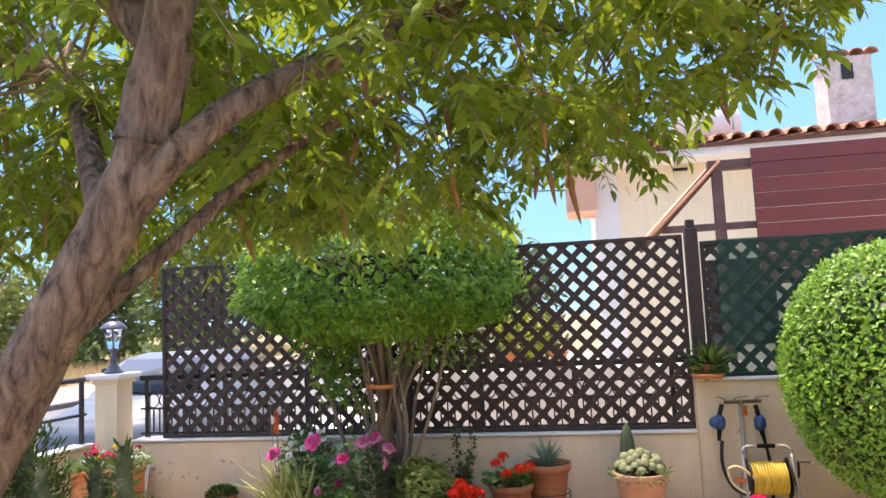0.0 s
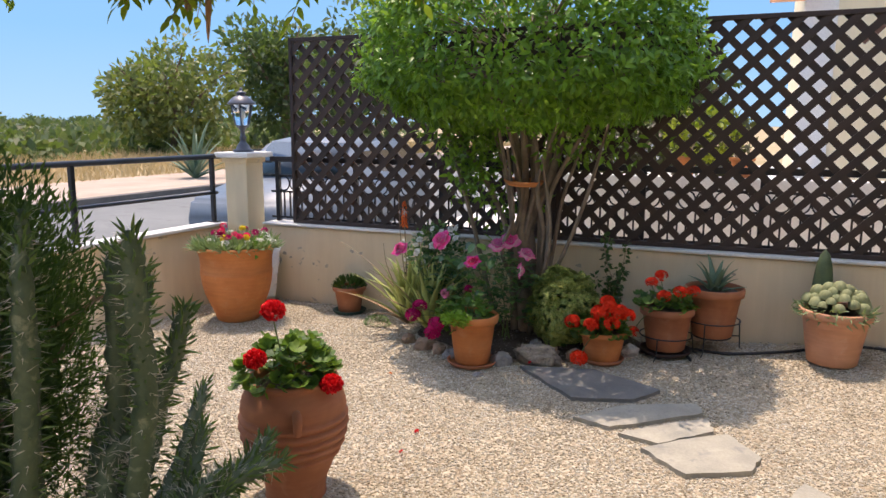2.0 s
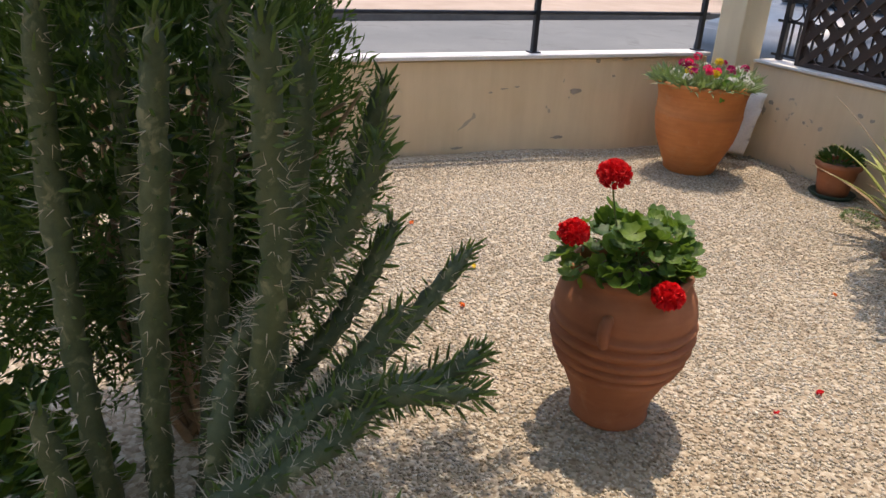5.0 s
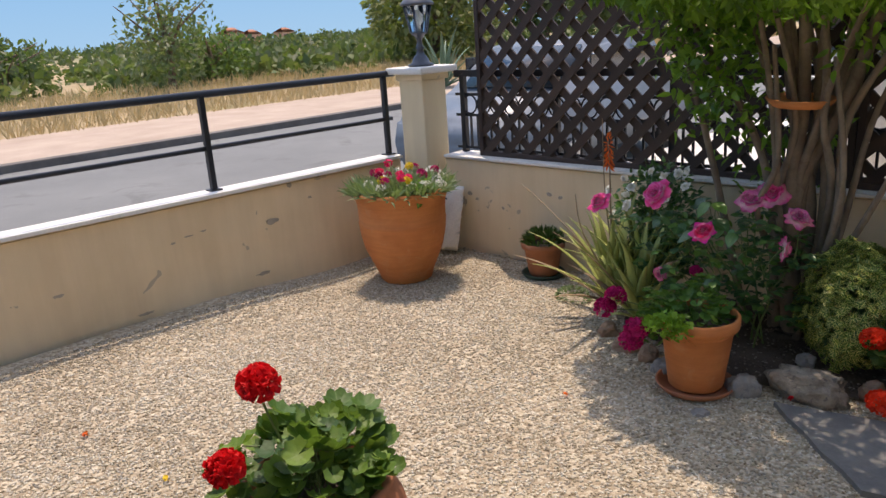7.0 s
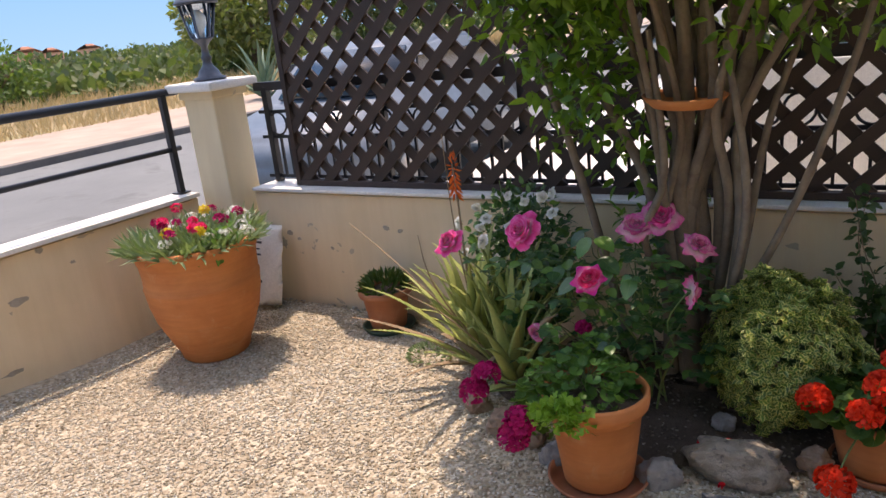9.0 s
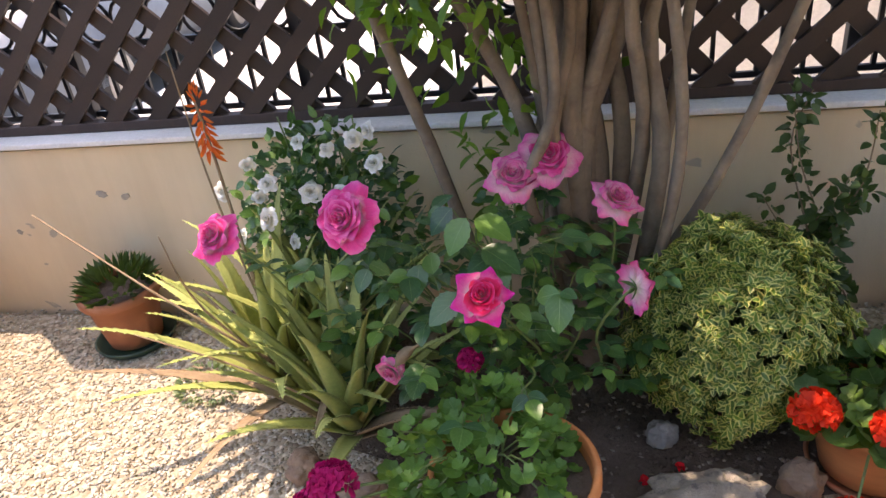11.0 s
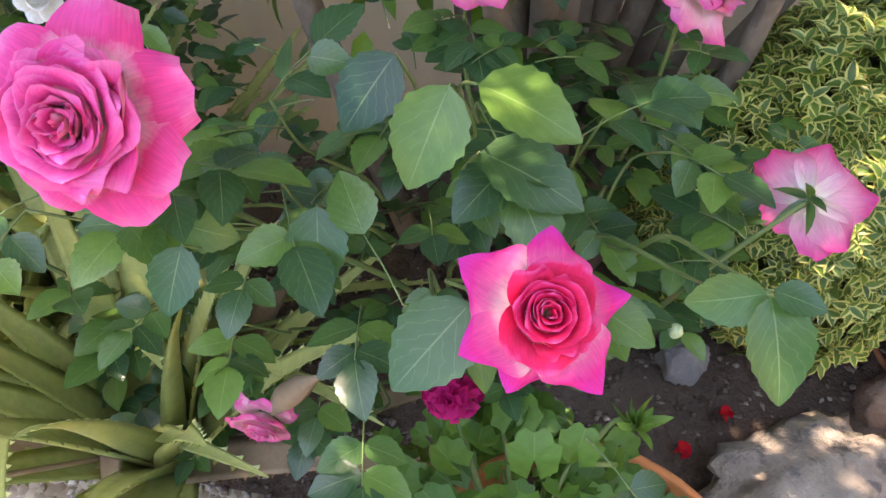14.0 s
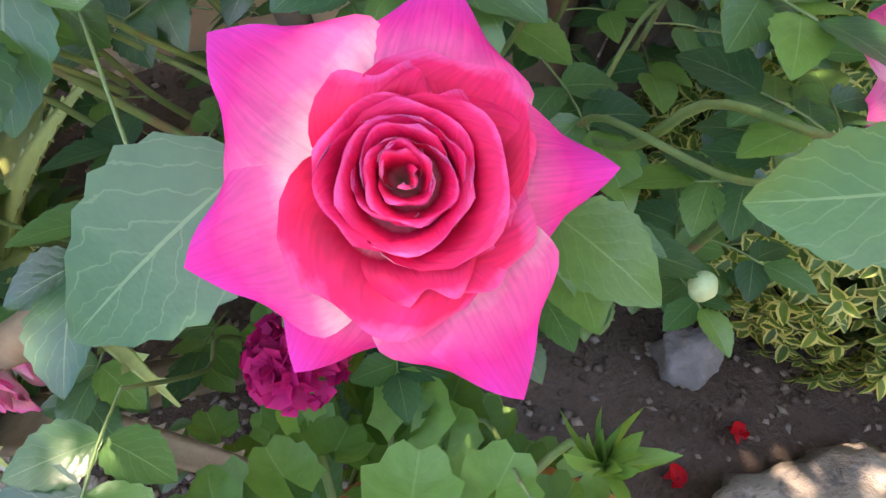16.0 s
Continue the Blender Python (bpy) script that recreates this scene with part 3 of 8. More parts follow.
def trellis(x0, x1, z0, z1, y, pitch, label):
    T = thing("trellis", ((x0 + x1) / 2, y, z0), label, "trellis", "trellis panels on the wall")
    fw = 0.03
    for nm, b in (("frame_side", (x0, x0 + fw, z0, z1)), ("frame_side", (x1 - fw, x1, z0, z1)), ("frame_rail", (x0 + fw, x1 - fw, z0, z0 + fw)), ("frame_rail", (x0 + fw, x1 - fw, z1 - fw, z1))):
        part(nm, block(b[0], b[1], y - 0.02, y + 0.02, b[2], b[3], 0.003), BROWN, T)
    ax, bx, az, bz = x0 + fw * 0.54, x1 - fw * 0.54, z0 + fw * 0.54, z1 - fw * 0.54
    for sgn, dy in ((1, -0.008), (-1, 0.008)):
        c = (ax - bz if sgn > 0 else ax + az) - pitch * 0.3
        lim = bx - az if sgn > 0 else bx + bz
        while c < lim:
            lo, hi = (max(ax, c + az), min(bx, c + bz)) if sgn > 0 else (max(ax, c - bz), min(bx, c - az))
            if hi - lo > 0.03:
                ca, cb = Vector((lo, 0, (lo - c) * sgn)), Vector((hi, 0, (hi - c) * sgn))
                mid, ln = (ca + cb) / 2, (cb - ca).length
                m = Matrix.LocRotScale((mid.x, y + dy, mid.z), Euler((0, math.radians(45 if sgn > 0 else 135), 0)), (0.046, 0.014, ln))
                part("slat", SLAT, None, T, m=m)
            c += pitch


trellis(-3.5, -1.3, WALL_Z + 0.019, 2.115, 6.0, 0.152, "dark brown diagonal wooden trellis panel on the low wall")
trellis(-1.295, 0.925, WALL_Z + 0.019, 2.12, 6.0, 0.152, "dark brown diagonal wooden trellis panel on the low wall")
trellis(1.06, 3.4, 1.019, 2.06, 6.03, 0.152, "dark brown diagonal wooden trellis panel behind green netting")
P = thing("trellis_post", (0.99, 6.0, 1.02), "dark brown square wooden post between trellis panels", "post")
part("shaft", block(0.945, 1.04, 5.955, 6.05, 1.0185, 2.16, 0.006), BROWN, P)
part("finial", block(0.96, 1.025, 5.97, 6.035, 2.16, 2.23, 0.01), BROWN, P)

NET = net_mat("green_netting", (0.012, 0.075, 0.05), 0.62)
V, F = [], []
for j in range(12):
    for i in range(30):
        V.append((1.16 + i * 0.075, 5.985 + 0.008 * math.sin(i * 0.8 + j), 1.03 + j * 0.0935 + 0.006 * math.sin(i * 0.5)))
for j in range(11):
    for i in range(29):
        a = j * 30 + i
        F.append((a, a + 1, a + 31, a + 30))
tagged(part("shade_netting", fast_mesh("net", V, F, smooth=True), NET), "dark green shade netting stretched over the trellis", "netting")



# ---- pots ----
def vessel(name, x, y, profile, material, label, n=48, wobble=0.0, soil_at=None, z=None, category="flower pot", group=""):
    z = ground_z(x, y) if z is None else z
    T = thing(name, (x, y, z), label, category, group)
    part("body", lathe(profile, n, wobble, int(abs(x * 100))), material, T, m=pose(x, y, z))
    if soil_at:
        r, h = soil_at
        a = np.linspace(0, 2 * np.pi, 25)[:-1]
        V = [(0, 0, h + 0.012)] + [(r * k * math.cos(t), r * k * math.sin(t), h + 0.006 * math.sin(5 * t + k * 9) + 0.008 * (1 - k)) for k in (0.5, 1.0) for t in a]
        F = [(0, 1 + i, 1 + (i + 1) % 24, 1 + (i + 1) % 24) for i in range(24)] + [(1 + i, 25 + i, 25 + (i + 1) % 24, 1 + (i + 1) % 24) for i in range(24)]
        F3 = [f for f in F[24:]]
        part("soil", fast_mesh("soil", V, F3 + [(0, 1 + i, 1 + (i + 1) % 24, 1 + (i + 2) % 24) for i in range(0, 24, 2)]), SOIL, T, "dark potting soil", m=pose(x, y, z))
    return T, z


def rimmed(r0, r1, h, rim=0.035, lip=0.012, t=0.012):
    """A plain flower pot: foot radius, mouth radius, height."""
    k = (h - rim) / h
    rk = r0 + (r1 - lip - r0) * k
    return [(0, 0.0), (r0 - 0.006, 0.0), (r0, 0.006), (r0 + (rk - r0) * 0.5, h * k * 0.5), (rk, h - rim), (r1 - 0.003, h - rim + 0.003), (r1, h - rim * 0.6),
            (r1, h - 0.006), (r1 - 0.005, h), (r1 - t, h), (r1 - t - 0.004, h - 0.02), (r0, 0.02), (0, 0.02)]


def saucer(x, y, r, material, label, z=None):
    z = ground_z(x, y) + 0.002 if z is None else z
    S = part("saucer", lathe([(0, 0), (r * 0.86, 0), (r * 0.9, 0.004), (r, 0.026), (r - 0.008, 0.028), (r * 0.88, 0.01), (0, 0.009)], 40), material, None, m=pose(x, y, z))
    return tagged(S, label, "saucer")


# corner pot, swelling below its flared rim
BIGP = [(0, 0), (0.148, 0), (0.158, 0.01), (0.172, 0.06), (0.176, 0.065), (0.205, 0.13), (0.238, 0.21), (0.256, 0.29), (0.264, 0.36), (0.266, 0.37), (0.262, 0.375), (0.262, 0.43), (0.266, 0.48), (0.276, 0.515), (0.287, 0.535), (0.292, 0.547), (0.288, 0.562), (0.27, 0.565), (0.255, 0.55), (0.235, 0.48), (0, 0.47)]
vessel("corner_pot", -3.54, 5.29, BIGP, CLAY, "large orange terracotta pot with a flared rim in the wall corner", 56, 0.008, (0.245, 0.5))
vessel("small_pot", -2.85, 5.76, rimmed(0.085, 0.13, 0.2), CLAY_RED, "small terracotta pot by the low wall", 40, 0, (0.115, 0.175), ground_z(-2.85, 5.76) + 0.014)
saucer(-2.85, 5.76, 0.13, PLASTIC_GREEN, "dark green plastic saucer under the small pot")
RPX, RPY = -1.53, 4.97
vessel("rose_pot", RPX, RPY, rimmed(0.105, 0.158, 0.3, 0.05, 0.014), CLAY, "orange terracotta pot in front of the rose bush", 48, 0, (0.14, 0.27), ground_z(RPX, RPY) + 0.016)
saucer(RPX, RPY, 0.155, CLAY_RED, "terracotta saucer under the orange pot")
G1 = (-0.8, 5.29)
vessel("low_geranium_pot", *G1, rimmed(0.1, 0.15, 0.19, 0.035), CLAY, "low orange terracotta pot with red geraniums", 44, 0, (0.13, 0.165), ground_z(*G1) + 0.014)
saucer(*G1, 0.13, CLAY_RED, "terracotta saucer under the low geranium pot")
G2 = (-0.46, 5.56)
vessel("geranium_pot", *G2, rimmed(0.115, 0.165, 0.27, 0.05), CLAY_RED, "terracotta pot of red geraniums on a dark saucer", 44, 0, (0.145, 0.24), ground_z(*G2) + 0.04)
saucer(*G2, 0.16, plain_mat("dark_saucer", (0.05, 0.025, 0.02), 0.6), "dark brown saucer under the geranium pot", ground_z(*G2) + 0.012)
AG = (-0.2, 5.72)
vessel("agave_pot", *AG, rimmed(0.12, 0.18, 0.31, 0.055), CLAY_RED, "reddish terracotta pot holding a small agave", 44, 0, (0.16, 0.28), ground_z(*AG) + 0.10)
SU = (0.47, 5.62)
vessel("cactus_pot", *SU, rimmed(0.135, 0.198, 0.32, 0.05, 0.014), CLAY_PALE, "pale terracotta pot filled with cushion cacti", 52, 0.004, (0.18, 0.29))
VX, VY = -1.6, 3.2
VZ = ground_z(VX, VY)
VASE = [(0, 0), (0.115, 0), (0.12, 0.008), (0.116, 0.03), (0.125, 0.08), (0.155, 0.15)]
for i, (r, h) in enumerate(((0.176, 0.19), (0.192, 0.225), (0.202, 0.262), (0.208, 0.3), (0.207, 0.335))):
    VASE += [(r - 0.012, h - 0.016), (r, h - 0.009), (r + 0.005, h), (r + 0.001, h + 0.009), (r - 0.010, h + 0.013)]
VASE += [(0.205, 0.37), (0.197, 0.41), (0.18, 0.445), (0.166, 0.46), (0.168, 0.472), (0.176, 0.48), (0.17, 0.492), (0.155, 0.49), (0.146, 0.47), (0.15, 0.44), (0, 0.43)]
VT, _ = vessel("ribbed_urn", VX, VY, VASE, CLAY_RED, "ribbed reddish terracotta urn with a small lug handle on gravel", 64, 0.006, (0.148, 0.455))
hd = math.atan2(1.55 - VY, 0.05 - VX) - 0.12
c, s = math.cos(hd), math.sin(hd)
part("lug", tube(bend([(VX + c * r, VY + s * r, VZ + h) for r, h in ((0.19, 0.405), (0.222, 0.402), (0.236, 0.375), (0.226, 0.345), (0.202, 0.33))], 4), [0.014, 0.015, 0.016, 0.017, 0.018, 0.018, 0.018, 0.017, 0.017, 0.016, 0.016, 0.015, 0.014, 0.014, 0.013, 0.012, 0.012], 10), CLAY_RED, VT)
PK = (0.78, 2.9)
vessel("pale_planter", *PK, [(0, 0), (0.17, 0), (0.18, 0.01), (0.2, 0.2), (0.24, 0.42), (0.285, 0.55), (0.295, 0.565), (0.29, 0.585), (0.265, 0.585), (0.25, 0.55), (0, 0.53)], rough_mat("cast_stone", (0.55, 0.47, 0.36), (0.66, 0.58, 0.46), 0.9, 6.0, 90.0, 0.5), "tall pale cast-stone planter with pink pelargoniums", 44, 0.004, (0.25, 0.56))

# wire stand round the geranium and agave pots
for cx, cy, r, h in ((AG[0], AG[1], 0.165, 0.2), (G2[0], G2[1], 0.16, 0.13)):
    z = ground_z(cx, cy)
    W = thing("wire_stand", (cx, cy, z), "thin black wire plant stand round a pot", "plant stand", "wire plant stands")
    ring = [(cx + r * math.cos(t), cy + r * math.sin(t), z + h) for t in np.linspace(0, 6.2832, 25)]
    part("hoop", tube(ring, 0.004, 6), IRON, W)
    if h > 0.15:
        part("shelf_ring", tube([(cx + 0.115 * math.cos(t), cy + 0.115 * math.sin(t), z + 0.096) for t in np.linspace(0, 6.2832, 25)], 0.004, 6), IRON, W)
        for t in (0.3, 2.4, 4.5):
            part("strut", tube([(cx + 0.115 * math.cos(t), cy + 0.115 * math.sin(t), z + 0.096), (cx + (r + 0.005) * math.cos(t), cy + (r + 0.005) * math.sin(t), z + 0.096)], 0.004, 6), IRON, W)
    for t in (0.3, 2.4, 4.5):
        part("leg", tube([(cx + r * math.cos(t), cy + r * math.sin(t), z + h), (cx + (r + 0.01) * math.cos(t), cy + (r + 0.01) * math.sin(t), z + 0.02), (cx + (r + 0.05) * math.cos(t), cy + (r + 0.05) * math.sin(t), z + 0.004)], 0.004, 6), IRON, W)

# ---- foliage materials ----
L_TREE = leaf_mat("bush_tree_leaf", [(0.045, 0.12, 0.016), (0.105, 0.255, 0.024), (0.21, 0.41, 0.04), (0.075, 0.185, 0.026)], 0.36, 0.42)
L_CANOPY = leaf_mat("canopy_leaf", [(0.050, 0.105, 0.012), (0.095, 0.18, 0.016), (0.16, 0.26, 0.022), (0.25, 0.32, 0.034)], 0.45, 0.42, tcol=(0.42, 0.55, 0.04))
L_HEDGE = leaf_mat("hedge_leaf", [(0.118, 0.274, 0.03), (0.212, 0.42, 0.0499), (0.329, 0.568, 0.0799)], 0.35, 0.3)
L_ROSE = leaf_mat("rose_leaf", [(0.015, 0.062, 0.028), (0.026, 0.092, 0.038), (0.048, 0.135, 0.036), (0.12, 0.24, 0.045), (0.020, 0.078, 0.040)], 0.30, 0.25, 0.45, tcol=(0.17, 0.37, 0.04), gloss=0.5)
L_IVY = leaf_mat("pelargonium_leaf", [(0.045, 0.13, 0.026), (0.075, 0.19, 0.034), (0.13, 0.28, 0.05)], 0.5, 0.35, 0.3)
L_GER = leaf_mat("geranium_leaf", [(0.030, 0.085, 0.022), (0.062, 0.14, 0.028), (0.15, 0.25, 0.034), (0.045, 0.11, 0.026)], 0.55, 0.3, 0.3)
# dark-leaved plants, and the shade coloured into the hearts of hedge and bushes
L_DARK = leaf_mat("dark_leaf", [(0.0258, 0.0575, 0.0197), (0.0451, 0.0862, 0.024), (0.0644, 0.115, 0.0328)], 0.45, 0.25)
L_VAR = leaf_mat("variegated_leaf", [(0.045, 0.10, 0.018), (0.075, 0.15, 0.022), (0.12, 0.21, 0.028)], 0.4, 0.25, 0.0, (0.60, 0.57, 0.16))
L_GREY = leaf_mat("carnation_leaf", [(0.155, 0.218, 0.109), (0.219, 0.287, 0.153), (0.283, 0.345, 0.186)], 0.6, 0.25)
L_SPEAR = leaf_mat("cactus_spear", [(0.055, 0.105, 0.03), (0.10, 0.165, 0.045), (0.16, 0.235, 0.065)], 0.5, 0.2)
L_SHRUB = leaf_mat("shrub_leaf", [(0.020, 0.050, 0.014), (0.042, 0.090, 0.022), (0.085, 0.155, 0.036)], 0.5, 0.3)
P_ROSE = petal_mat("rose_petal", [(0.0, (0.88, 0.60, 0.45)), (0.3, (0.90, 0.30, 0.36)), (0.5, (0.52, 0.006, 0.04)), (0.75, (0.78, 0.012, 0.08)), (0.92, (0.86, 0.02, 0.13)), (1.0, (0.90, 0.10, 0.30))], [(0.0, (0.92, 0.86, 0.72)), (0.5, (0.92, 0.68, 0.72)), (0.85, (0.90, 0.22, 0.42)), (1.0, (0.84, 0.06, 0.28))])
P_PINK = petal_mat("pink_petal", [(0.0, (0.92, 0.74, 0.64)), (0.4, (0.93, 0.52, 0.62)), (0.62, (0.86, 0.06, 0.26)), (0.82, (0.91, 0.08, 0.33)), (1.0, (0.93, 0.20, 0.47))], [(0.0, (0.92, 0.86, 0.76)), (0.5, (0.92, 0.62, 0.68)), (1.0, (0.86, 0.18, 0.38))])
P_PALE = petal_mat("pale_pink_petal", [(0.0, (0.94, 0.80, 0.62)), (0.45, (0.94, 0.60, 0.62)), (0.8, (0.91, 0.30, 0.48)), (1.0, (0.86, 0.12, 0.38))], [(0.0, (0.92, 0.84, 0.70)), (0.3, (0.92, 0.56, 0.64)), (0.7, (0.90, 0.30, 0.50)), (1.0, (0.84, 0.10, 0.36))])
P_OUT = petal_mat("outer_petal", [(0.0, (0.94, 0.80, 0.66)), (0.36, (0.93, 0.52, 0.52)), (0.58, (0.88, 0.13, 0.31)), (0.82, (0.84, 0.03, 0.26)), (1.0, (0.78, 0.04, 0.36))], [(0.0, (0.92, 0.86, 0.70)), (0.5, (0.9, 0.5, 0.62)), (1.0, (0.78, 0.08, 0.36))])
P_WHITE = petal_mat("white_petal", [(0.0, (0.78, 0.76, 0.55)), (1.0, (0.86, 0.86, 0.83))], [(0.0, (0.78, 0.78, 0.6)), (1.0, (0.86, 0.86, 0.84))])
P_RED = petal_mat("geranium_petal", [(0.0, (0.55, 0.0, 0.01)), (1.0, (0.75, 0.012, 0.015))], [(0.0, (0.5, 0.0, 0.01)), (1.0, (0.7, 0.02, 0.03))], 0.6, 0.3)
P_SCARLET = petal_mat("scarlet_petal", [(0.0, (0.7, 0.02, 0.005)), (1.0, (0.82, 0.05, 0.012))], [(0.0, (0.6, 0.02, 0.0)), (1.0, (0.75, 0.05, 0.01))], 0.6, 0.3)
P_MAG = petal_mat("magenta_petal", [(0.0, (0.22, 0.0, 0.05)), (1.0, (0.52, 0.01, 0.13))], [(0.0, (0.25, 0.0, 0.05)), (1.0, (0.5, 0.02, 0.14))], 0.6, 0.3)
P_HOT = petal_mat("hot_pink_petal", [(0.0, (0.5, 0.0, 0.06)), (0.4, (0.82, 0.02, 0.12)), (1.0, (0.90, 0.05, 0.2))], [(0.0, (0.6, 0.02, 0.1)), (1.0, (0.75, 0.06, 0.2))], 0.6, 0.3)
P_YEL = petal_mat("yellow_petal", [(0.0, (0.7, 0.45, 0.02)), (1.0, (0.8, 0.62, 0.05))], [(0.0, (0.7, 0.45, 0.02)), (1.0, (0.8, 0.6, 0.05))])
P_ORANGE = petal_mat("orange_floret", [(0.0, (0.75, 0.10, 0.02)), (1.0, (0.82, 0.22, 0.03))], [(0.0, (0.7, 0.1, 0.02)), (1.0, (0.8, 0.2, 0.03))])
STEM = rough_mat("green_stem", (0.09, 0.16, 0.04), (0.16, 0.22, 0.07), 0.55, 20.0, 200.0, 0.2, 0, (0.22, 0.12, 0.06), 30.0)
TWIG = rough_mat("dry_twig", (0.24, 0.16, 0.09), (0.36, 0.26, 0.16), 0.9, 20.0, 120.0, 0.4)
ALOE = leaf_mat("aloe_skin", [(0.266, 0.327, 0.098), (0.373, 0.424, 0.131), (0.506, 0.508, 0.196)], 0.42, 0.08, gloss=0.4)


def petal(shape, cols=7, rows=7):
    """A petal with an inner and an outer skin. shape(u, v) gives a place; u runs across from -1 to 1, v from foot to lip."""
    V, U, F = [], [], []
    for skin in (0, 1):
        for j in range(rows):
            for i in range(cols):
                u, v = -1 + 2 * i / (cols - 1), j / (rows - 1)
                V.append(shape(u, v))
                U.append(((u + 1) / 2 + 2 * skin, v))
    V = np.array(V)
    n = cols * rows
    grid = V[:n].reshape(rows, cols, 3)
    du, dv = np.gradient(grid, axis=1), np.gradient(grid, axis=0)
    nor = np.cross(du, dv)
    nor /= np.linalg.norm(nor, axis=2, keepdims=True) + 1e-9
    V[n:] += nor.reshape(-1, 3) * 0.014
    for j in range(rows - 1):
        for i in range(cols - 1):
            a = j * cols + i
            F.append((a, a + 1, a + cols + 1, a + cols))
            F.append((n + a, n + a + cols, n + a + cols + 1, n + a + 1))
    return V, np.array(F), np.array(U)


def rose_petals(seed, outer_angles, inner=16, mid=7, spread_out=1.0, points=1.0, fine=7, cups=(), ruffled=1.0):
    """A bloom of unit radius with its axis on +z: a wound heart, a cup, and curled back outer petals. Two lots of petals."""
    g = np.random.default_rng(seed)
    heart, outer = [], []

    def cup(az, r, h0, h1, w, flare, lean, tip, curl, ruffle, ph):
        def shape(u, v):
            ww = w * (math.sin(math.pi * min(1, 0.14 + v * 0.80)) ** 0.75 + 0.12)
            a = az + u * ww / max(r, 0.14)
            rr = r * (0.3 + 0.7 * min(1, v * 2.4)) + flare * v ** 2.1 + lean * v
            rr += (0.012 * r + ruffle * ruffled) * math.sin(4 * u + ph) * v
            zz = h0 + (h1 - h0) * (v - curl * v ** 4) + tip * v ** 3 * (1 - abs(u)) ** 1.3
            zz -= 0.10 * v * v * u * u * (h1 - h0)
            return (rr * math.cos(a) + off[0] * v, rr * math.sin(a) + off[1] * v, zz + ruffle * ruffled * 0.8 * math.sin(5 * u + 2 * ph) * v * v)
        off = g.uniform(-0.035, 0.035, 2) * (1 + 2 * r)
        return shape

    for k in range(inner):
        t = k / inner
        az = k * 2.4 + g.uniform(-0.5, 0.5)
        r = 0.04 + 0.33 * t ** 0.9
        heart.append(petal(cup(az, r * g.uniform(0.9, 1.1), -0.05, 0.50 - 0.16 * t + g.uniform(-0.05, 0.05), (0.20 + 0.34 * t) * g.uniform(0.8, 1.35), 0.05 + 0.12 * t * g.uniform(0.3, 1.8), 0, 0.02 * g.uniform(-1, 2), 0.12 + 0.1 * t, 0.01, g.uniform(0, 6)), fine, fine))
    for az, w, flare in cups:
        heart.append(petal(cup(az, 0.36, -0.15, 0.40 - 0.5 * flare + g.uniform(-0.05, 0.05), w * 0.62, flare, 0.02, 0.03, 0.5, 0.03, g.uniform(0, 6)), fine + 4, fine + 2))
    for k in range(0 if cups else mid):
        az = 2 * math.pi * k / mid + g.uniform(-0.2, 0.2)
        heart.append(petal(cup(az, 0.38 + 0.07 * (k % 2), -0.15, 0.28 + g.uniform(-0.12, 0.08), 0.50 * g.uniform(0.8, 1.4), 0.13 + 0.08 * (k % 3), 0.02, 0.05, 0.35, 0.035, g.uniform(0, 6)), fine + 2, fine + 1))

    def lip(az, w, reach, sag, roll_in, ph):
        def shape(u, v):
            half = w * (0.25 + 0.9 * math.sin(math.pi * min(0.93, 0.1 + v * 0.68)) ** 0.9)
            k = abs(u)
            pinch = (1 - points * 0.55 * smooth01((v - 0.55) / 0.45) * k)
            rr = 0.15 + reach * v * (1 - points * 0.28 * v * k ** 1.1) + points * 0.10 * reach * v ** 3 * (1 - k) ** 2
            side = u * half * pinch
            zz = -0.22 + 0.36 * v - sag * v ** 2.4 + roll_in * u * u * v + 0.035 * math.sin(5 * u + ph) * v
            return (rr * math.cos(az) - side * math.sin(az), rr * math.sin(az) + side * math.cos(az), zz)
        return shape

    for az, w, reach in outer_angles:
        outer.append(petal(lip(az, w, reach * spread_out, g.uniform(0.25, 0.45), g.uniform(-0.2, 0.02), g.uniform(0, 6)), fine + 2, fine + 2))
    return heart, outer


def pack(lot):
    V, F, U, o = [], [], [], 0
    for v, f, u in lot:
        V.append(v)
        F.append(f + o)
        U.append(u)
        o += len(v)
    return np.concatenate(V), np.concatenate(F), np.concatenate(U)


def axis_pose(at, axis, size, spin=0.0):
    q = Vector(axis).normalized().to_track_quat("Z", "Y").to_matrix().to_4x4()
    return Matrix.Translation(at) @ q @ pose(0, 0, 0, 0, 0, spin) @ Matrix.Scale(size, 4)


RL = [(2 * math.pi * k / 7 + 0.2 * (k % 3), 0.42, 0.85 + 0.08 * (k % 2)) for k in range(7)]
BUSH = thing("rose_bush", (-1.5, 5.4, 0.04), "pink hybrid tea rose bush in full bloom with dark glossy leaves", "rose bush")


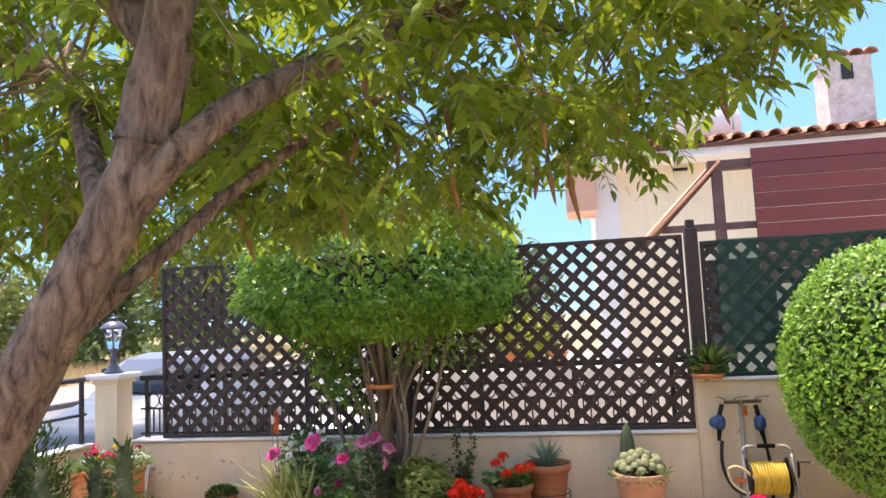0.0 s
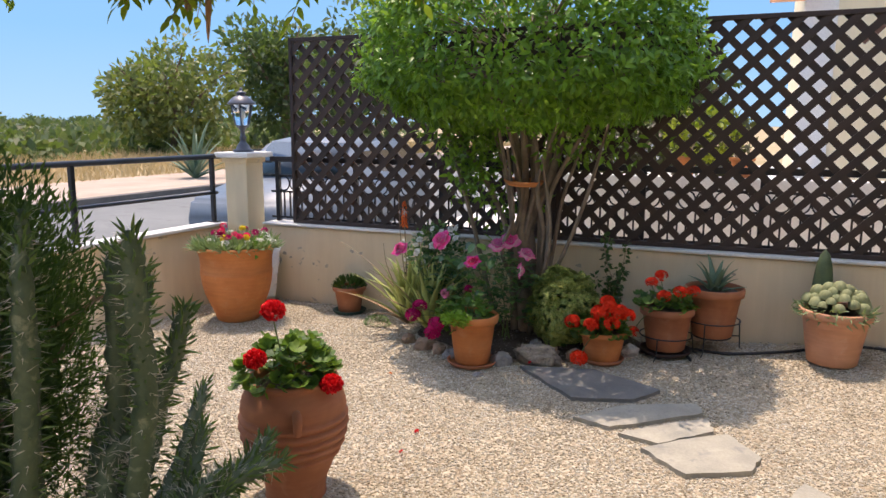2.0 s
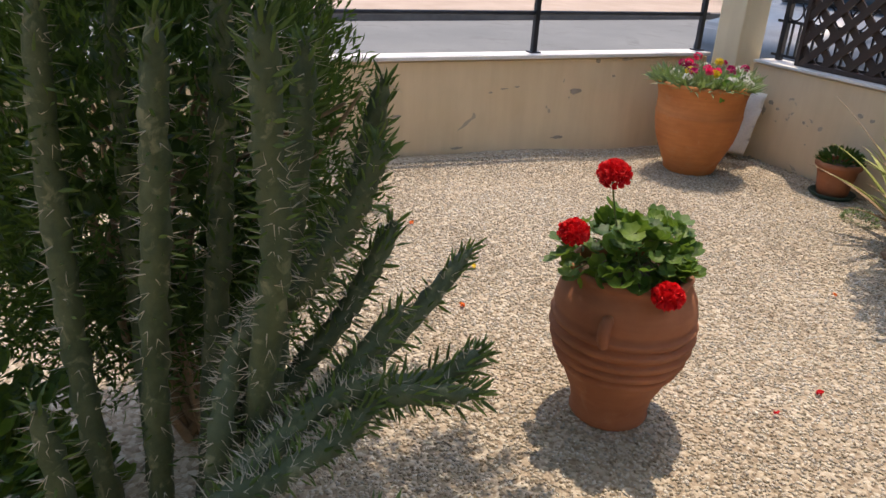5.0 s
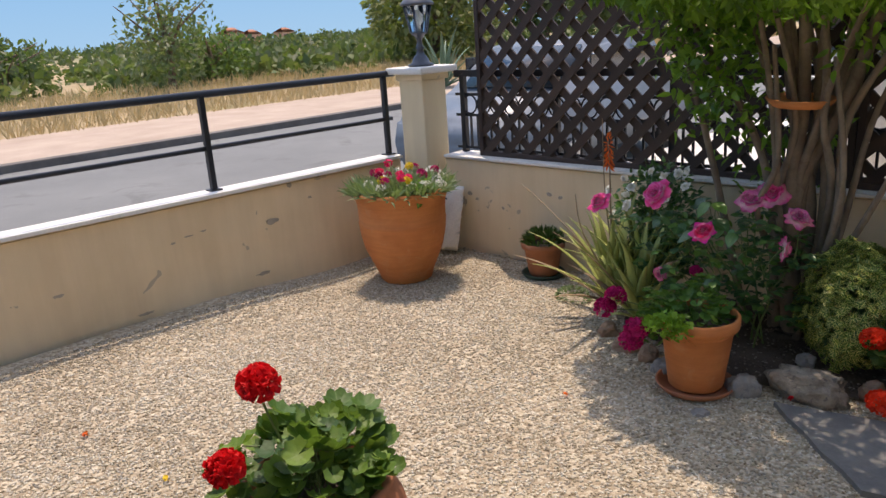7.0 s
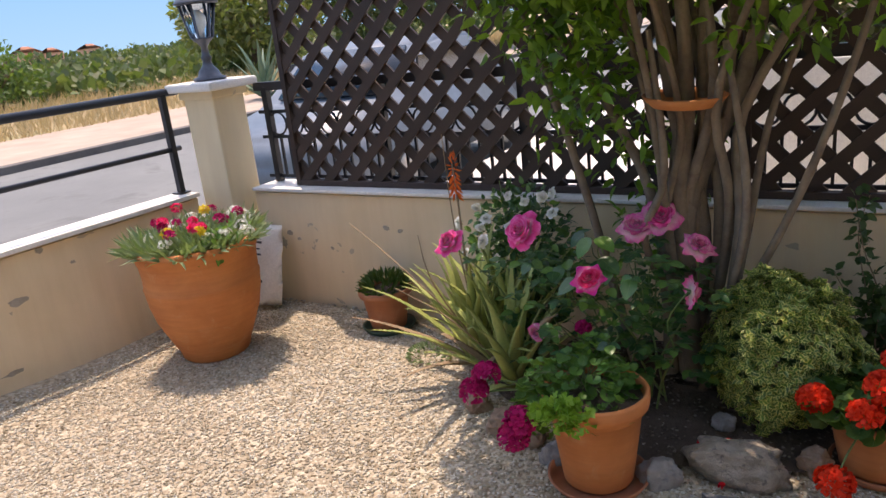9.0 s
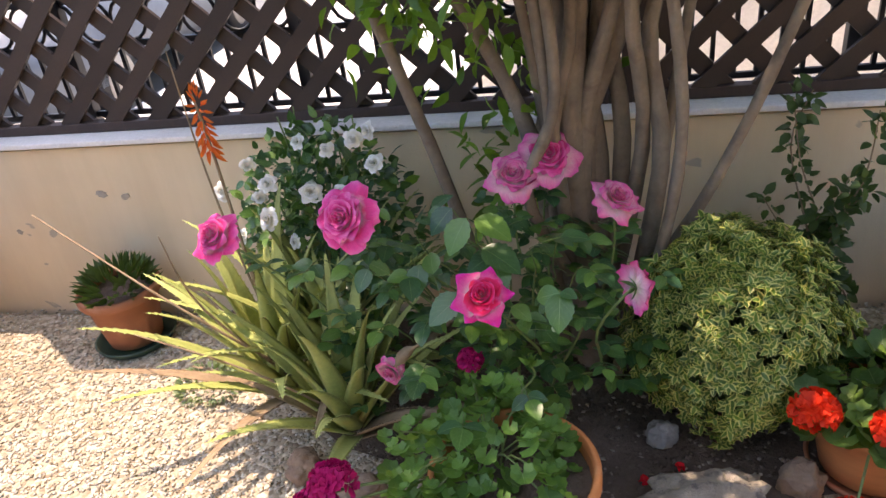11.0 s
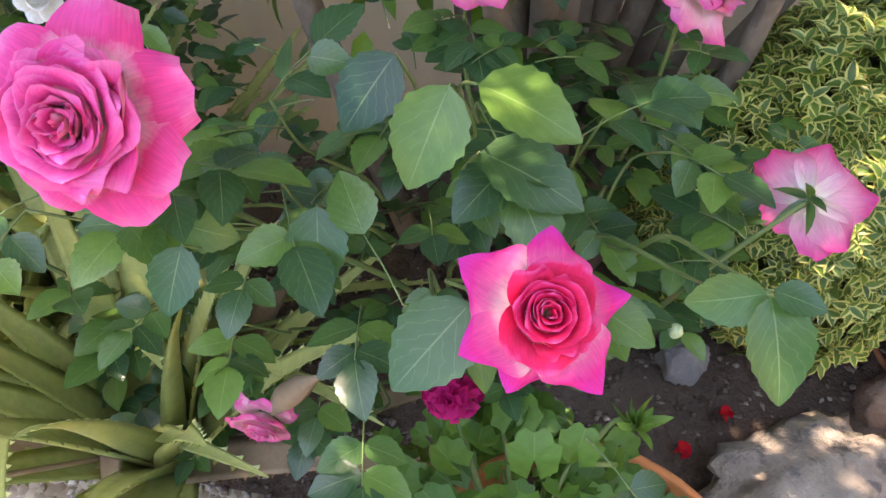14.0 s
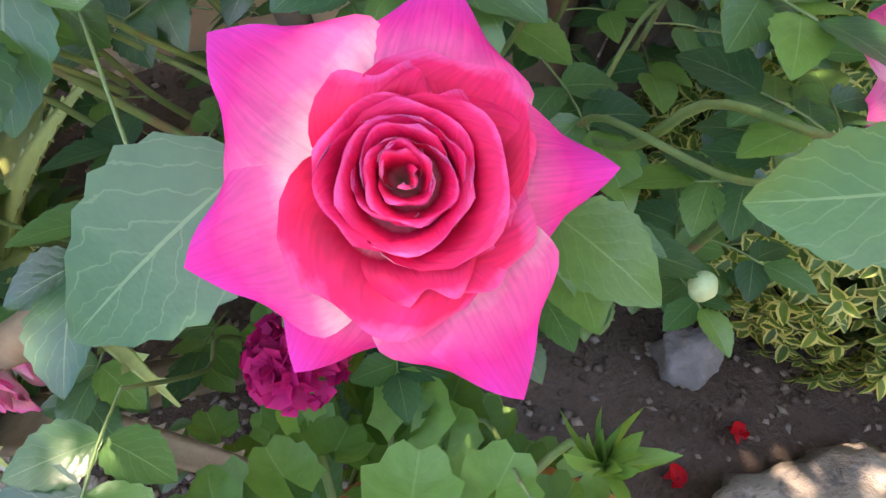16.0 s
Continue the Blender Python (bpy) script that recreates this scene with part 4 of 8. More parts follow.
def bloom(parent, at, axis, size, seed, heart_mat, outer_mat, outer_angles, spin=0, name="bloom", label="", inner=16, mid=7, points=1.0, each=False, fine=7, spread_out=1.06, cups=(), ruffled=1.0):
    heart, outer = rose_petals(seed, outer_angles, inner, mid, spread_out, points, fine, cups, ruffled)
    m = axis_pose(at, axis, size, spin)
    v, f, u = pack(heart)
    b = part(name, fast_mesh(name, v, f, u, True), heart_mat, parent, label, m=m)
    if each:
        for v, f, u in outer:
            part("petal", fast_mesh("petal", v, f, u, True), outer_mat, b, m=m)
    else:
        v, f, u = pack(outer)
        part("outer_petals", fast_mesh("outer", v, f, u, True), outer_mat, b, m=m)
    n = 5
    sep = foliage(leaf(4, 0.3, 0.1, 0.5), np.zeros((n, 3)) + [0, 0, -0.2], np.stack([np.cos(np.arange(n) * 1.2566), np.sin(np.arange(n) * 1.2566), np.full(n, -0.25)], 1), np.tile([0, 0, 1.0], (n, 1)), 0.62)
    part("calyx", sep, L_ROSE, b, m=m)
    return b


def deg(*rows):
    return [(math.radians(a), w, r) for a, w, r in rows]


CENTRE = deg((145, 0.60, 1.30), (82, 0.58, 1.10), (8, 0.42, 1.12), (-58, 0.54, 1.28), (-118, 0.52, 1.12), (-157, 0.60, 1.22))
CENTRE_CUP = deg((98, 0.60, 0.34), (56, 0.80, 0.46), (10, 0.72, 0.42), (-40, 0.60, 0.40), (-97, 0.92, 0.50), (76, 0.46, 0.22), (-12, 0.46, 0.20), (-70, 0.46, 0.24))
ROSES = [
    ((-1.573, 5.078, 0.622), (-0.06, -0.60, 0.80), 0.0440, 3, P_ROSE, P_OUT, CENTRE, 0, 15, 7, 0.72),
    ((-1.842, 5.195, 0.722), (-0.25, -0.75, 0.55), 0.064, 11, P_PINK, P_PINK, RL, 20, 22, 9, 0.25),
    ((-2.195, 5.315, 0.622), (-0.3, -0.6, 0.7), 0.060, 12, P_PINK, P_PINK, RL, 75, 18, 8, 0.4),
    ((-1.545, 5.47, 0.672), (0.05, -0.6, 0.8), 0.060, 13, P_PALE, P_PALE, RL, 130, 16, 8, 0.5),
    ((-1.47, 5.50, 0.70), (0.15, -0.65, 0.75), 0.066, 14, P_PINK, P_PALE, RL, 200, 18, 8, 0.4),
    ((-1.328, 5.42, 0.632), (0.45, -0.35, 0.85), 0.056, 15, P_PALE, P_PALE, RL, 33, 14, 7, 0.8),
    ((-1.297, 5.2, 0.558), (0.70, 0.40, -0.12), 0.048, 16, P_PALE, P_PALE, RL, 80, 8, 5, 0.45),
]
for i, (at, axis, size, seed, hm, om, oa, spin, inner, mid, pts) in enumerate(ROSES):
    bloom(BUSH, at, axis, size, seed, hm, om, oa, spin, "bloom", "" if i else "open hot pink rose with pale petal bases", inner, mid, pts, True, 11 if i == 0 else 7, 0.97 if i == 0 else 1.06, CENTRE_CUP if i == 0 else (), 1.7 if i == 0 else 2.4)
bud = bloom(BUSH, (-1.796, 5.165, 0.375), (-0.3, -0.8, -0.1), 0.044, 21, P_PALE, P_PALE, RL[:5], 0, "bud", "half-open nodding pink bud", 9, 6, 0.3, True, 7, 0.62)
tip = [(-1.785, 5.17, 0.385), (-1.768, 5.168, 0.41), (-1.752, 5.166, 0.428), (-1.738, 5.165, 0.438), (-1.715, 5.165, 0.452)]
part("withered_sepal", tube(tip, [0.006, 0.013, 0.011, 0.003, 0.0015], 9), TWIG, BUSH, "withered brown sepal on the pink bud")


# stems and leaves of the rose bush
def rose_stem(a, b, r0=0.0046, r1=0.0022, sway=0.05, seed=0):
    g = np.random.default_rng(seed)
    a, b = Vector(a), Vector(b)
    pts = [a.lerp(b, t) + Vector(g.uniform(-sway, sway, 3)) * math.sin(math.pi * t) for t in (0, 0.25, 0.5, 0.75, 1)]
    pts = bend([tuple(p) for p in pts], 4)
    return pts, np.linspace(r0, r1, len(pts))


ROSE_LEAF = leaf(14, 0.72, 0.10, 0.22, 0.05, 0.42)
LP, LF, LU, LS = [], [], [], []
g = np.random.default_rng(5)


def leaflet(p, d, up, s):
    LP.append(tuple(p))
    LF.append(tuple(d))
    LU.append(tuple(up))
    LS.append(s)


def compound(p, d, size, n=3):
    """A stalk with a leaflet at its end and pairs along it."""
    p, d = Vector(p), Vector(d).normalized()
    side = d.cross(Vector((0, 0, 1)))
    side = side.normalized() if side.length > 1e-3 else Vector((1, 0, 0))
    up = side.cross(d)
    end = p + d * size * 1.2
    stalks.append(tube_arrays(bend([tuple(p), tuple(p.lerp(end, 0.5) + up * size * 0.08), tuple(end)], 3), 0.0008, 5))
    jit = lambda k: Vector(g.uniform(-k, k, 3))
    leaflet(end, d + jit(0.2), up + jit(0.35), size * g.uniform(0.95, 1.2))
    for k in range((n - 1) // 2):
        q = p + d * size * (1.0 - 0.5 * k)
        for sg in (-1, 1):
            leaflet(q, side * sg + d * 0.45 + jit(0.2), up + jit(0.4), size * g.uniform(0.75, 1.0))


stalks = []
stem_meshes = []
base = Vector((-1.5, 5.42, 0.03))
for i, (at, axis, size, *_r) in enumerate(ROSES):
    ax = Vector(axis).normalized()
    foot = base + Vector((g.uniform(-0.12, 0.1), g.uniform(-0.06, 0.06), 0))
    pts, rad = rose_stem(foot, Vector(at) - ax * size * 0.35, seed=i)
    stem_meshes.append(tube_arrays(pts, rad, 7, 0.1, i))
    for t in (0.45, 0.6, 0.72, 0.84, 0.93):
        p = Vector(pts[int(t * (len(pts) - 1))])
        for _ in range(2):
            a = g.uniform(0, 6.28)
            compound(p, (math.cos(a), math.sin(a), g.uniform(-0.1, 0.5)), g.uniform(0.03, 0.05), 5 if g.random() < 0.6 else 3)
# leaf whorls at the height of the flowers
for p, d, s, n in [((-1.58, 5.27, 0.64), (0.2, -0.9, -0.3), 0.06, 3),
                   ((-1.66, 5.13, 0.58), (-0.2, 0.5, 0.2), 0.05, 1), ((-1.50, 5.24, 0.62), (0.8, 0.2, 0.2), 0.052, 5),
                   ((-1.74, 5.25, 0.60), (0.1, -0.85, -0.2), 0.05, 3), ((-1.82, 5.26, 0.60), (-0.5, -0.6, 0.0), 0.05, 5), ((-1.93, 5.25, 0.60), (-0.3, -0.7, -0.1), 0.048, 5), ((-1.74, 5.30, 0.64), (0.4, 0.2, 0.3), 0.045, 5),
                   ((-1.45, 5.30, 0.60), (0.6, -0.1, 0.1), 0.05, 5), ((-1.70, 5.12, 0.44), (-0.1, -0.8, 0.0), 0.05, 5), ((-1.52, 5.06, 0.45), (0.3, -0.6, -0.1), 0.045, 3),
                   ((-1.80, 5.22, 0.46), (-0.1, -0.8, 0.2), 0.045, 5), ((-1.62, 5.02, 0.40), (0.1, -0.7, 0.2), 0.05, 3), ((-1.40, 5.27, 0.56), (0.3, -0.5, 0.1), 0.045, 5)]:
    compound(p, d, s, n)
    tw_pts, tw_rad = rose_stem((p[0] * 0.6 - 0.61, p[1] * 0.5 + 2.72, p[2] - 0.2), p, 0.0026, 0.0012, 0.02, int(p[0] * -1000))
    stem_meshes.append(tube_arrays(tw_pts, tw_rad, 6))
LARGE = [
        ((-1.612, 5.216, 0.702), (-1.650, 5.175, 0.650)), ((-1.594, 5.212, 0.703), (-1.525, 5.175, 0.687)), ((-1.644, 5.249, 0.707), (-1.689, 5.221, 0.669)),
        ((-1.588, 5.219, 0.635), (-1.513, 5.175, 0.618)), ((-1.438, 5.058, 0.639), (-1.483, 5.069, 0.619)), ((-1.435, 5.058, 0.641), (-1.411, 5.037, 0.646)),
        ((-1.437, 5.056, 0.639), (-1.439, 4.997, 0.606)), ((-1.713, 5.214, 0.604), (-1.721, 5.164, 0.562)), ((-1.807, 5.179, 0.617), (-1.824, 5.140, 0.590)),
        ((-1.812, 5.204, 0.614), (-1.772, 5.195, 0.595)), ((-1.615, 5.109, 0.601), (-1.678, 5.069, 0.570)), ((-1.524, 5.101, 0.583), (-1.491, 5.070, 0.578))]
for a, b in LARGE:
    a, b = Vector(a), Vector(b)
    leaflet(a, b - a, Vector((0.1, -0.45, 0.8)) + Vector(g.uniform(-0.25, 0.25, 3)), (b - a).length)
    pts, rad = rose_stem((a.x * 0.7 - 0.46, a.y * 0.5 + 2.72, a.z - 0.16), a, 0.0024, 0.0012, 0.02, int(a.x * -1000))
    stem_meshes.append(tube_arrays(pts, rad, 6))
for _ in range(190):
    a, r = g.uniform(0, 6.28), math.sqrt(g.uniform(0.02, 1))
    p = Vector((-1.6 + 0.40 * r * math.cos(a), 5.36 + 0.24 * r * math.sin(a), g.uniform(0.2, 0.62) - 0.05 * r))
    if p.y < 5.17 and p.z > 0.52:
        continue
    if p.x > -1.45 and p.y < 5.3 and p.z < 0.5:
        continue
    d = Vector((math.cos(a), math.sin(a) - 0.4, g.uniform(-0.4, 0.4)))
    compound(p - d * 0.03, d, g.uniform(0.026, 0.046), 5 if g.random() < 0.7 else 3)
for v, f in stem_meshes:
    part("stem", fast_mesh("stem", v, f, smooth=True), STEM, BUSH)
tagged(part("leaf_stalks", joined(stalks), STEM, BUSH), kind="stuff")
tagged(part("leaves", foliage(ROSE_LEAF, LP, LF, LU, LS), L_ROSE, BUSH, "dark green serrated rose leaves"), kind="stuff")
pts, rad = rose_stem((-1.5, 5.1, 0.30), (-1.495, 5.05, 0.49), 0.003, 0.002, 0.03, 44)
part("shoot", tube(pts, rad, 6), STEM, BUSH)
bn = 16
ba = np.arange(bn) * 2.4
part("green_bud", foliage(leaf(4, 0.35, 0.15, 0.1), np.zeros((bn, 3)) + [-1.495, 5.05, 0.49], np.stack([np.cos(ba) * 0.5, np.sin(ba) * 0.5, np.linspace(0.2, 1.2, bn)], 1), unit(bn), np.linspace(0.03, 0.02, bn)), L_IVY, BUSH, "pale green spiky leaf bud")
part("hip", lathe([(0, -0.006), (0.004, -0.005), (0.006, 0), (0.0045, 0.005), (0.0025, 0.007), (0, 0.007)], 14), rough_mat("pale_hip", (0.30, 0.42, 0.20), (0.42, 0.52, 0.30), 0.5, 60.0, 200.0, 0.2), BUSH, "small pale green rose hip", m=pose(-1.452, 5.105, 0.53))

# white rose bush behind
WB = thing("white_rose_bush", (-2.1, 5.68, 0.02), "small white shrub rose with many little blooms against the wall", "rose bush")
pos, fw, up, sz = [], [], [], []
for _ in range(1500):
    d = unit(1, g)[0]
    r = g.uniform(0.1, 1) ** 0.5
    p = np.array([-2.06 + 0.25 * d[0] * r, 5.66 + 0.14 * d[1] * r, 0.46 + 0.30 * d[2] * r])
    pos.append(p)
    fw.append(d * 0.8 + unit(1, g)[0] * 0.7)
    up.append(np.array([0, -0.3, 1.0]) + unit(1, g)[0] * 0.6)
    sz.append(g.uniform(0.025, 0.042))
part("leaves", foliage(leaf(8, 0.6, 0.1, 0.2, 0.05), pos, fw, up, sz), L_ROSE, WB)
for k in range(14):
    pts, rad = rose_stem((-2.08 + g.uniform(-0.04, 0.04), 5.68, 0.02), (-2.06 + g.uniform(-0.2, 0.2), 5.64 + g.uniform(-0.1, 0.1), g.uniform(0.4, 0.82)), 0.004, 0.002, 0.04, k)
    part("stem", tube(pts, rad, 5), STEM, WB)
for k, (x, y, z) in enumerate([(-2.17, 5.52, 0.61), (-2.13, 5.50, 0.66), (-2.15, 5.49, 0.57), (-2.24, 5.52, 0.51), (-2.04, 5.53, 0.62), (-2.10, 5.50, 0.50), (-1.99, 5.55, 0.72), (-1.88, 5.55, 0.68), (-1.96, 5.52, 0.62), (-2.20, 5.56, 0.68), (-2.07, 5.58, 0.73), (-1.93, 5.58, 0.73), (-2.28, 5.55, 0.62), (-1.90, 5.6, 0.74)]):
    bloom(WB, (x, y, z), (g.uniform(-0.5, 0.5), -0.7, g.uniform(0.2, 0.9)), g.uniform(0.018, 0.030), 60 + k, P_WHITE, P_WHITE, RL[:(4, 6, 7)[k % 3]], k * 40, "bloom", "", (8, 5, 10)[k % 3], (3, 6, 5)[k % 3], (0.1, 0.5, 0.3)[k % 3], False, 6)

# dark-leaved shrub by the wall
DS = thing("climbing_rose", (-0.82, 5.76, 0.05), "thin dark-leaved rose without flowers against the wall", "shrub")
pos, fw, up, sz, st = [], [], [], [], []
for k in range(9):
    tip = Vector((-0.82 + g.uniform(-0.16, 0.12), 5.74 + g.uniform(-0.1, 0.06), g.uniform(0.35, 0.76)))
    pts, rad = rose_stem((-0.82, 5.76, 0.03), tip, 0.004, 0.0015, 0.06, 80 + k)
    st.append(tube_arrays(pts, rad, 5))
    for p in pts[5:]:
        for _ in range(5):
            d = unit(1, g)[0]
            pos.append(np.array(p) + d * 0.012)
            fw.append(d)
            up.append(np.array([0, -0.4, 1.0]) + unit(1, g)[0] * 0.5)
            sz.append(g.uniform(0.025, 0.04))
part("leaves", foliage(leaf(6, 0.65, 0.1, 0.2, 0.04), pos, fw, up, sz), L_DARK, DS)
part("stem", joined(st), TWIG, DS)


# ---- variegated bush ----
def variegated_bush(cx, cy, cz, rx, ry, rz):
    B = thing("variegated_bush", (cx, cy, ground_z(cx, cy)), "rounded cream-edged variegated evergreen bush in the bed", "bush")
    gg = np.random.default_rng(31)
    n = 2100
    d = unit(n, gg)
    d[:, 2] = np.where(d[:, 2] < -0.75, -d[:, 2], d[:, 2])
    lump = np.array([1 + 0.20 * noise.noise(Vector(v) * 2.6 + Vector((3, 1, 0))) + 0.10 * noise.noise(Vector(v) * 6.5) for v in d]) + gg.uniform(-0.1, 0.04, n)
    c = np.array([cx, cy, cz]) + d * np.array([rx, ry, rz]) * lump[:, None]
    pos, fw, up, sz = [], [], [], []
    for p, ax in zip(c, d + np.array([0, 0, 0.45]) + unit(n, gg) * 0.35):
        ax = Vector(ax).normalized()
        o = ax.orthogonal().normalized()
        q = ax.cross(o)
        a0 = gg.uniform(0, 6.28)
        for k in range(7):
            a = a0 + k * 0.9
            rad_ = o * math.cos(a) + q * math.sin(a)
            lift = 0.35 + 0.5 * (k % 2)
            pos.append(tuple(Vector(p)))
            fw.append(tuple(rad_ + ax * lift))
            up.append(tuple(ax - rad_ * 0.3))
            sz.append(gg.uniform(0.016, 0.026))
    part("leaves", foliage(leaf(5, 0.54, 0.2, 0.25), pos, fw, up, sz), L_VAR, B, "narrow green leaves with pale yellow margins")
    # unmargined dark leaves within, shade between the outer leaves put in as colour
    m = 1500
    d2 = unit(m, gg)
    part("inner_shade_leaves", foliage(leaf(3, 0.6, 0.1, 0.2), np.array([cx, cy, cz]) + d2 * np.array([rx, ry, rz]) * gg.uniform(0.7, 0.9, m)[:, None], unit(m, gg), unit(m, gg), 0.04), L_DARK, B)
    part("stems", joined([tube_arrays([(cx + gg.uniform(-0.03, 0.03), cy, ground_z(cx, cy) - 0.01), (cx + gg.uniform(-0.12, 0.12), cy + gg.uniform(-0.1, 0.1), cz)], [0.008, 0.004], 6) for _ in range(8)]), TWIG, B)


variegated_bush(-1.075, 5.44, 0.28, 0.215, 0.19, 0.245)


# ---- aloe clump ----
def aloe_leaf(base, way, length, width, lift, seed):
    """A thick channelled blade with small teeth on both edges."""
    gg = np.random.default_rng(seed)
    b, w = Vector(base), Vector(way).normalized()
    side = w.cross(Vector((0, 0, 1))).normalized()
    length = length / max(0.2, Vector(way).length) * Vector(way).length
    n = 11
    V, F, U = [], [], []
    for i in range(n):
        t = i / (n - 1)
        c = b + w * length * t + Vector((0, 0, length * (lift * t - 0.38 * lift * t * t)))
        ww = width * (1 - t) ** 0.75 * (0.8 + 0.5 * math.sin(math.pi * min(1, t * 1.4 + 0.15)) * 0.5) + 0.0008
        th = ww * 0.42
        up_ = side.cross((w + Vector((0, 0, lift * (1 - 1.2 * t)))).normalized())
        ring = [(-1, 0.25), (-0.55, -0.1), (0, -0.25), (0.55, -0.1), (1, 0.25), (0.6, -0.65), (0, -1.0), (-0.6, -0.65)]
        for s, h in ring:
            V.append(tuple(c + side * s * ww + up_ * h * th))
            U.append((0.5 + 0.5 * s, t))
    m = 8
    for i in range(n - 1):
        for k in range(m):
            l = (k + 1) % m
            F.append((i * m + k, i * m + l, (i + 1) * m + l, (i + 1) * m + k))
    for i in range(1, n - 1):
        for k, sg in ((0, -1), (4, 1)):
            for f in (0.0, 0.5):
                p, q = Vector(V[i * m + k]), Vector(V[min(n - 1, i + 1) * m + k])
                p = p.lerp(q, f)
                o = len(V)
                d = (q - Vector(V[i * m + k])) * 0.16
                V += [tuple(p - d), tuple(p + d), tuple(p + side * sg * 0.005 + d * 0.8), tuple(p + Vector((0, 0, 0.002)))]
                U += [(0, 0)] * 4
                F += [(o, o + 1, o + 2, o + 3)]
    return fast_mesh("leaf", V, F, U, True)


def aloe(cx, cy, cz, n, size, seed, label):
    gg = np.random.default_rng(seed)
    A = thing("aloe", (cx, cy, cz), label, "aloe", "aloe rosettes")
    for k in range(n):
        t = k / n
        a = k * 2.4 + gg.uniform(-0.25, 0.25)
        w = Vector((math.cos(a), math.sin(a), 0))
        length = size * (0.75 + 0.35 * math.sin(math.pi * min(1, t + 0.3))) * gg.uniform(0.85, 1.1)
        lift = 0.5 + 1.9 * t ** 0.9
        reach = 0.92 - 0.6 * t ** 1.1
        dry = t < 0.18 and gg.random() < 0.6
        part("leaf", aloe_leaf((cx + w.x * 0.02, cy + w.y * 0.02, cz + 0.03 + 0.09 * t), w * reach, length * reach, 0.024 + 0.009 * gg.random(), lift / max(reach, 0.3) * 0.8, seed * 50 + k), TWIG if dry else ALOE, A, "withered brown leaf" if dry else "")


aloe(-1.95, 5.27, 0.07, 28, 0.42, 1, "green toothed aloe rosette at the edge of the bed")
aloe(-2.18, 5.42, 0.05, 34, 0.50, 2, "yellow-green toothed aloe rosette beside the roses")
aloe(-2.05, 5.52, 0.06, 26, 0.52, 3, "upright toothed aloe rosette behind the others")
SP = thing("aloe_flower_spike", (-2.23, 5.48, 0.1), "orange aloe flower spike on a thin brown stalk", "flower")
part("stalk", tube(bend([(-2.18, 5.44, 0.08), (-2.21, 5.46, 0.4), (-2.225, 5.465, 0.75), (-2.235, 5.462, 0.90)], 4), np.linspace(0.006, 0.0025, 13), 7), TWIG, SP)
k = 46
t = np.linspace(0, 1, k)
a = np.arange(k) * 2.4
part("florets", foliage(leaf(3, 0.3, 0.5, 0.05), np.stack([-2.228 + 0.006 * np.cos(a), 5.464 + 0.006 * np.sin(a), 0.76 + 0.15 * t], 1), np.stack([np.cos(a) * (1 - t) * 0.7 + 0.15 * np.cos(a), np.sin(a) * (1 - t) * 0.7, -0.9 + 1.8 * t ** 2], 1), np.tile([0.1, -1.0, 0.2], (k, 1)), 0.038 - 0.02 * t), P_ORANGE, SP, "drooping orange tubular florets")
for pts in ([(-2.05, 5.4, 0.1), (-2.3, 5.3, 0.42), (-2.55, 5.36, 0.56), (-2.75, 5.45, 0.62)], [(-2.1, 5.4, 0.1), (-2.25, 5.28, 0.45), (-2.28, 5.25, 0.66)], [(-2.2, 5.5, 0.1), (-2.27, 5.5, 0.6), (-2.3, 5.52, 0.98)], [(-1.95, 5.3, 0.1), (-2.1, 5.15, 0.38), (-2.32, 5.12, 0.5)]):
    pp = bend(pts, 5)
    tagged(part("dry_stalk", tube(pp, np.linspace(0.004, 0.0015, len(pp)), 6, 0.15), TWIG), "dry brown flower stalk rising from the aloe", "stalk", "dry aloe stalks")



# ---- potted plants ----
def quads_floret(n=5, cupd=0.35):
    V, F, U = [], [], []
    for k in range(n):
        a = 2 * math.pi * k / n
        o = len(V)
        for r, s in ((0.06, -0.3), (0.06, 0.3), (0.62, -0.5), (0.62, 0.5), (1.0, -0.28), (1.0, 0.28)):
            b = a + s
            V.append((r * math.cos(b), cupd * r * r, r * math.sin(b)))
            U.append((0.5 + s, r))
        F += [(o, o + 1, o + 3, o + 2), (o + 2, o + 3, o + 5, o + 4)]
    return np.array(V), np.array(F), np.array(U)


FLORET = quads_floret()
GLEAF = round_leaf(18, 7, 0.10, 0.6)


def umbel(c, r, size, n, g, flat=0.75, axis=(0, 0, 1)):
    """Places for the florets of one flower head."""
    d = unit(n, g)
    d = d + np.array(axis) * 0.55
    d /= np.linalg.norm(d, axis=1, keepdims=True)
    return np.array(c) + d * r * np.array([1, 1, flat]), d, size * g.uniform(0.8, 1.15, n)


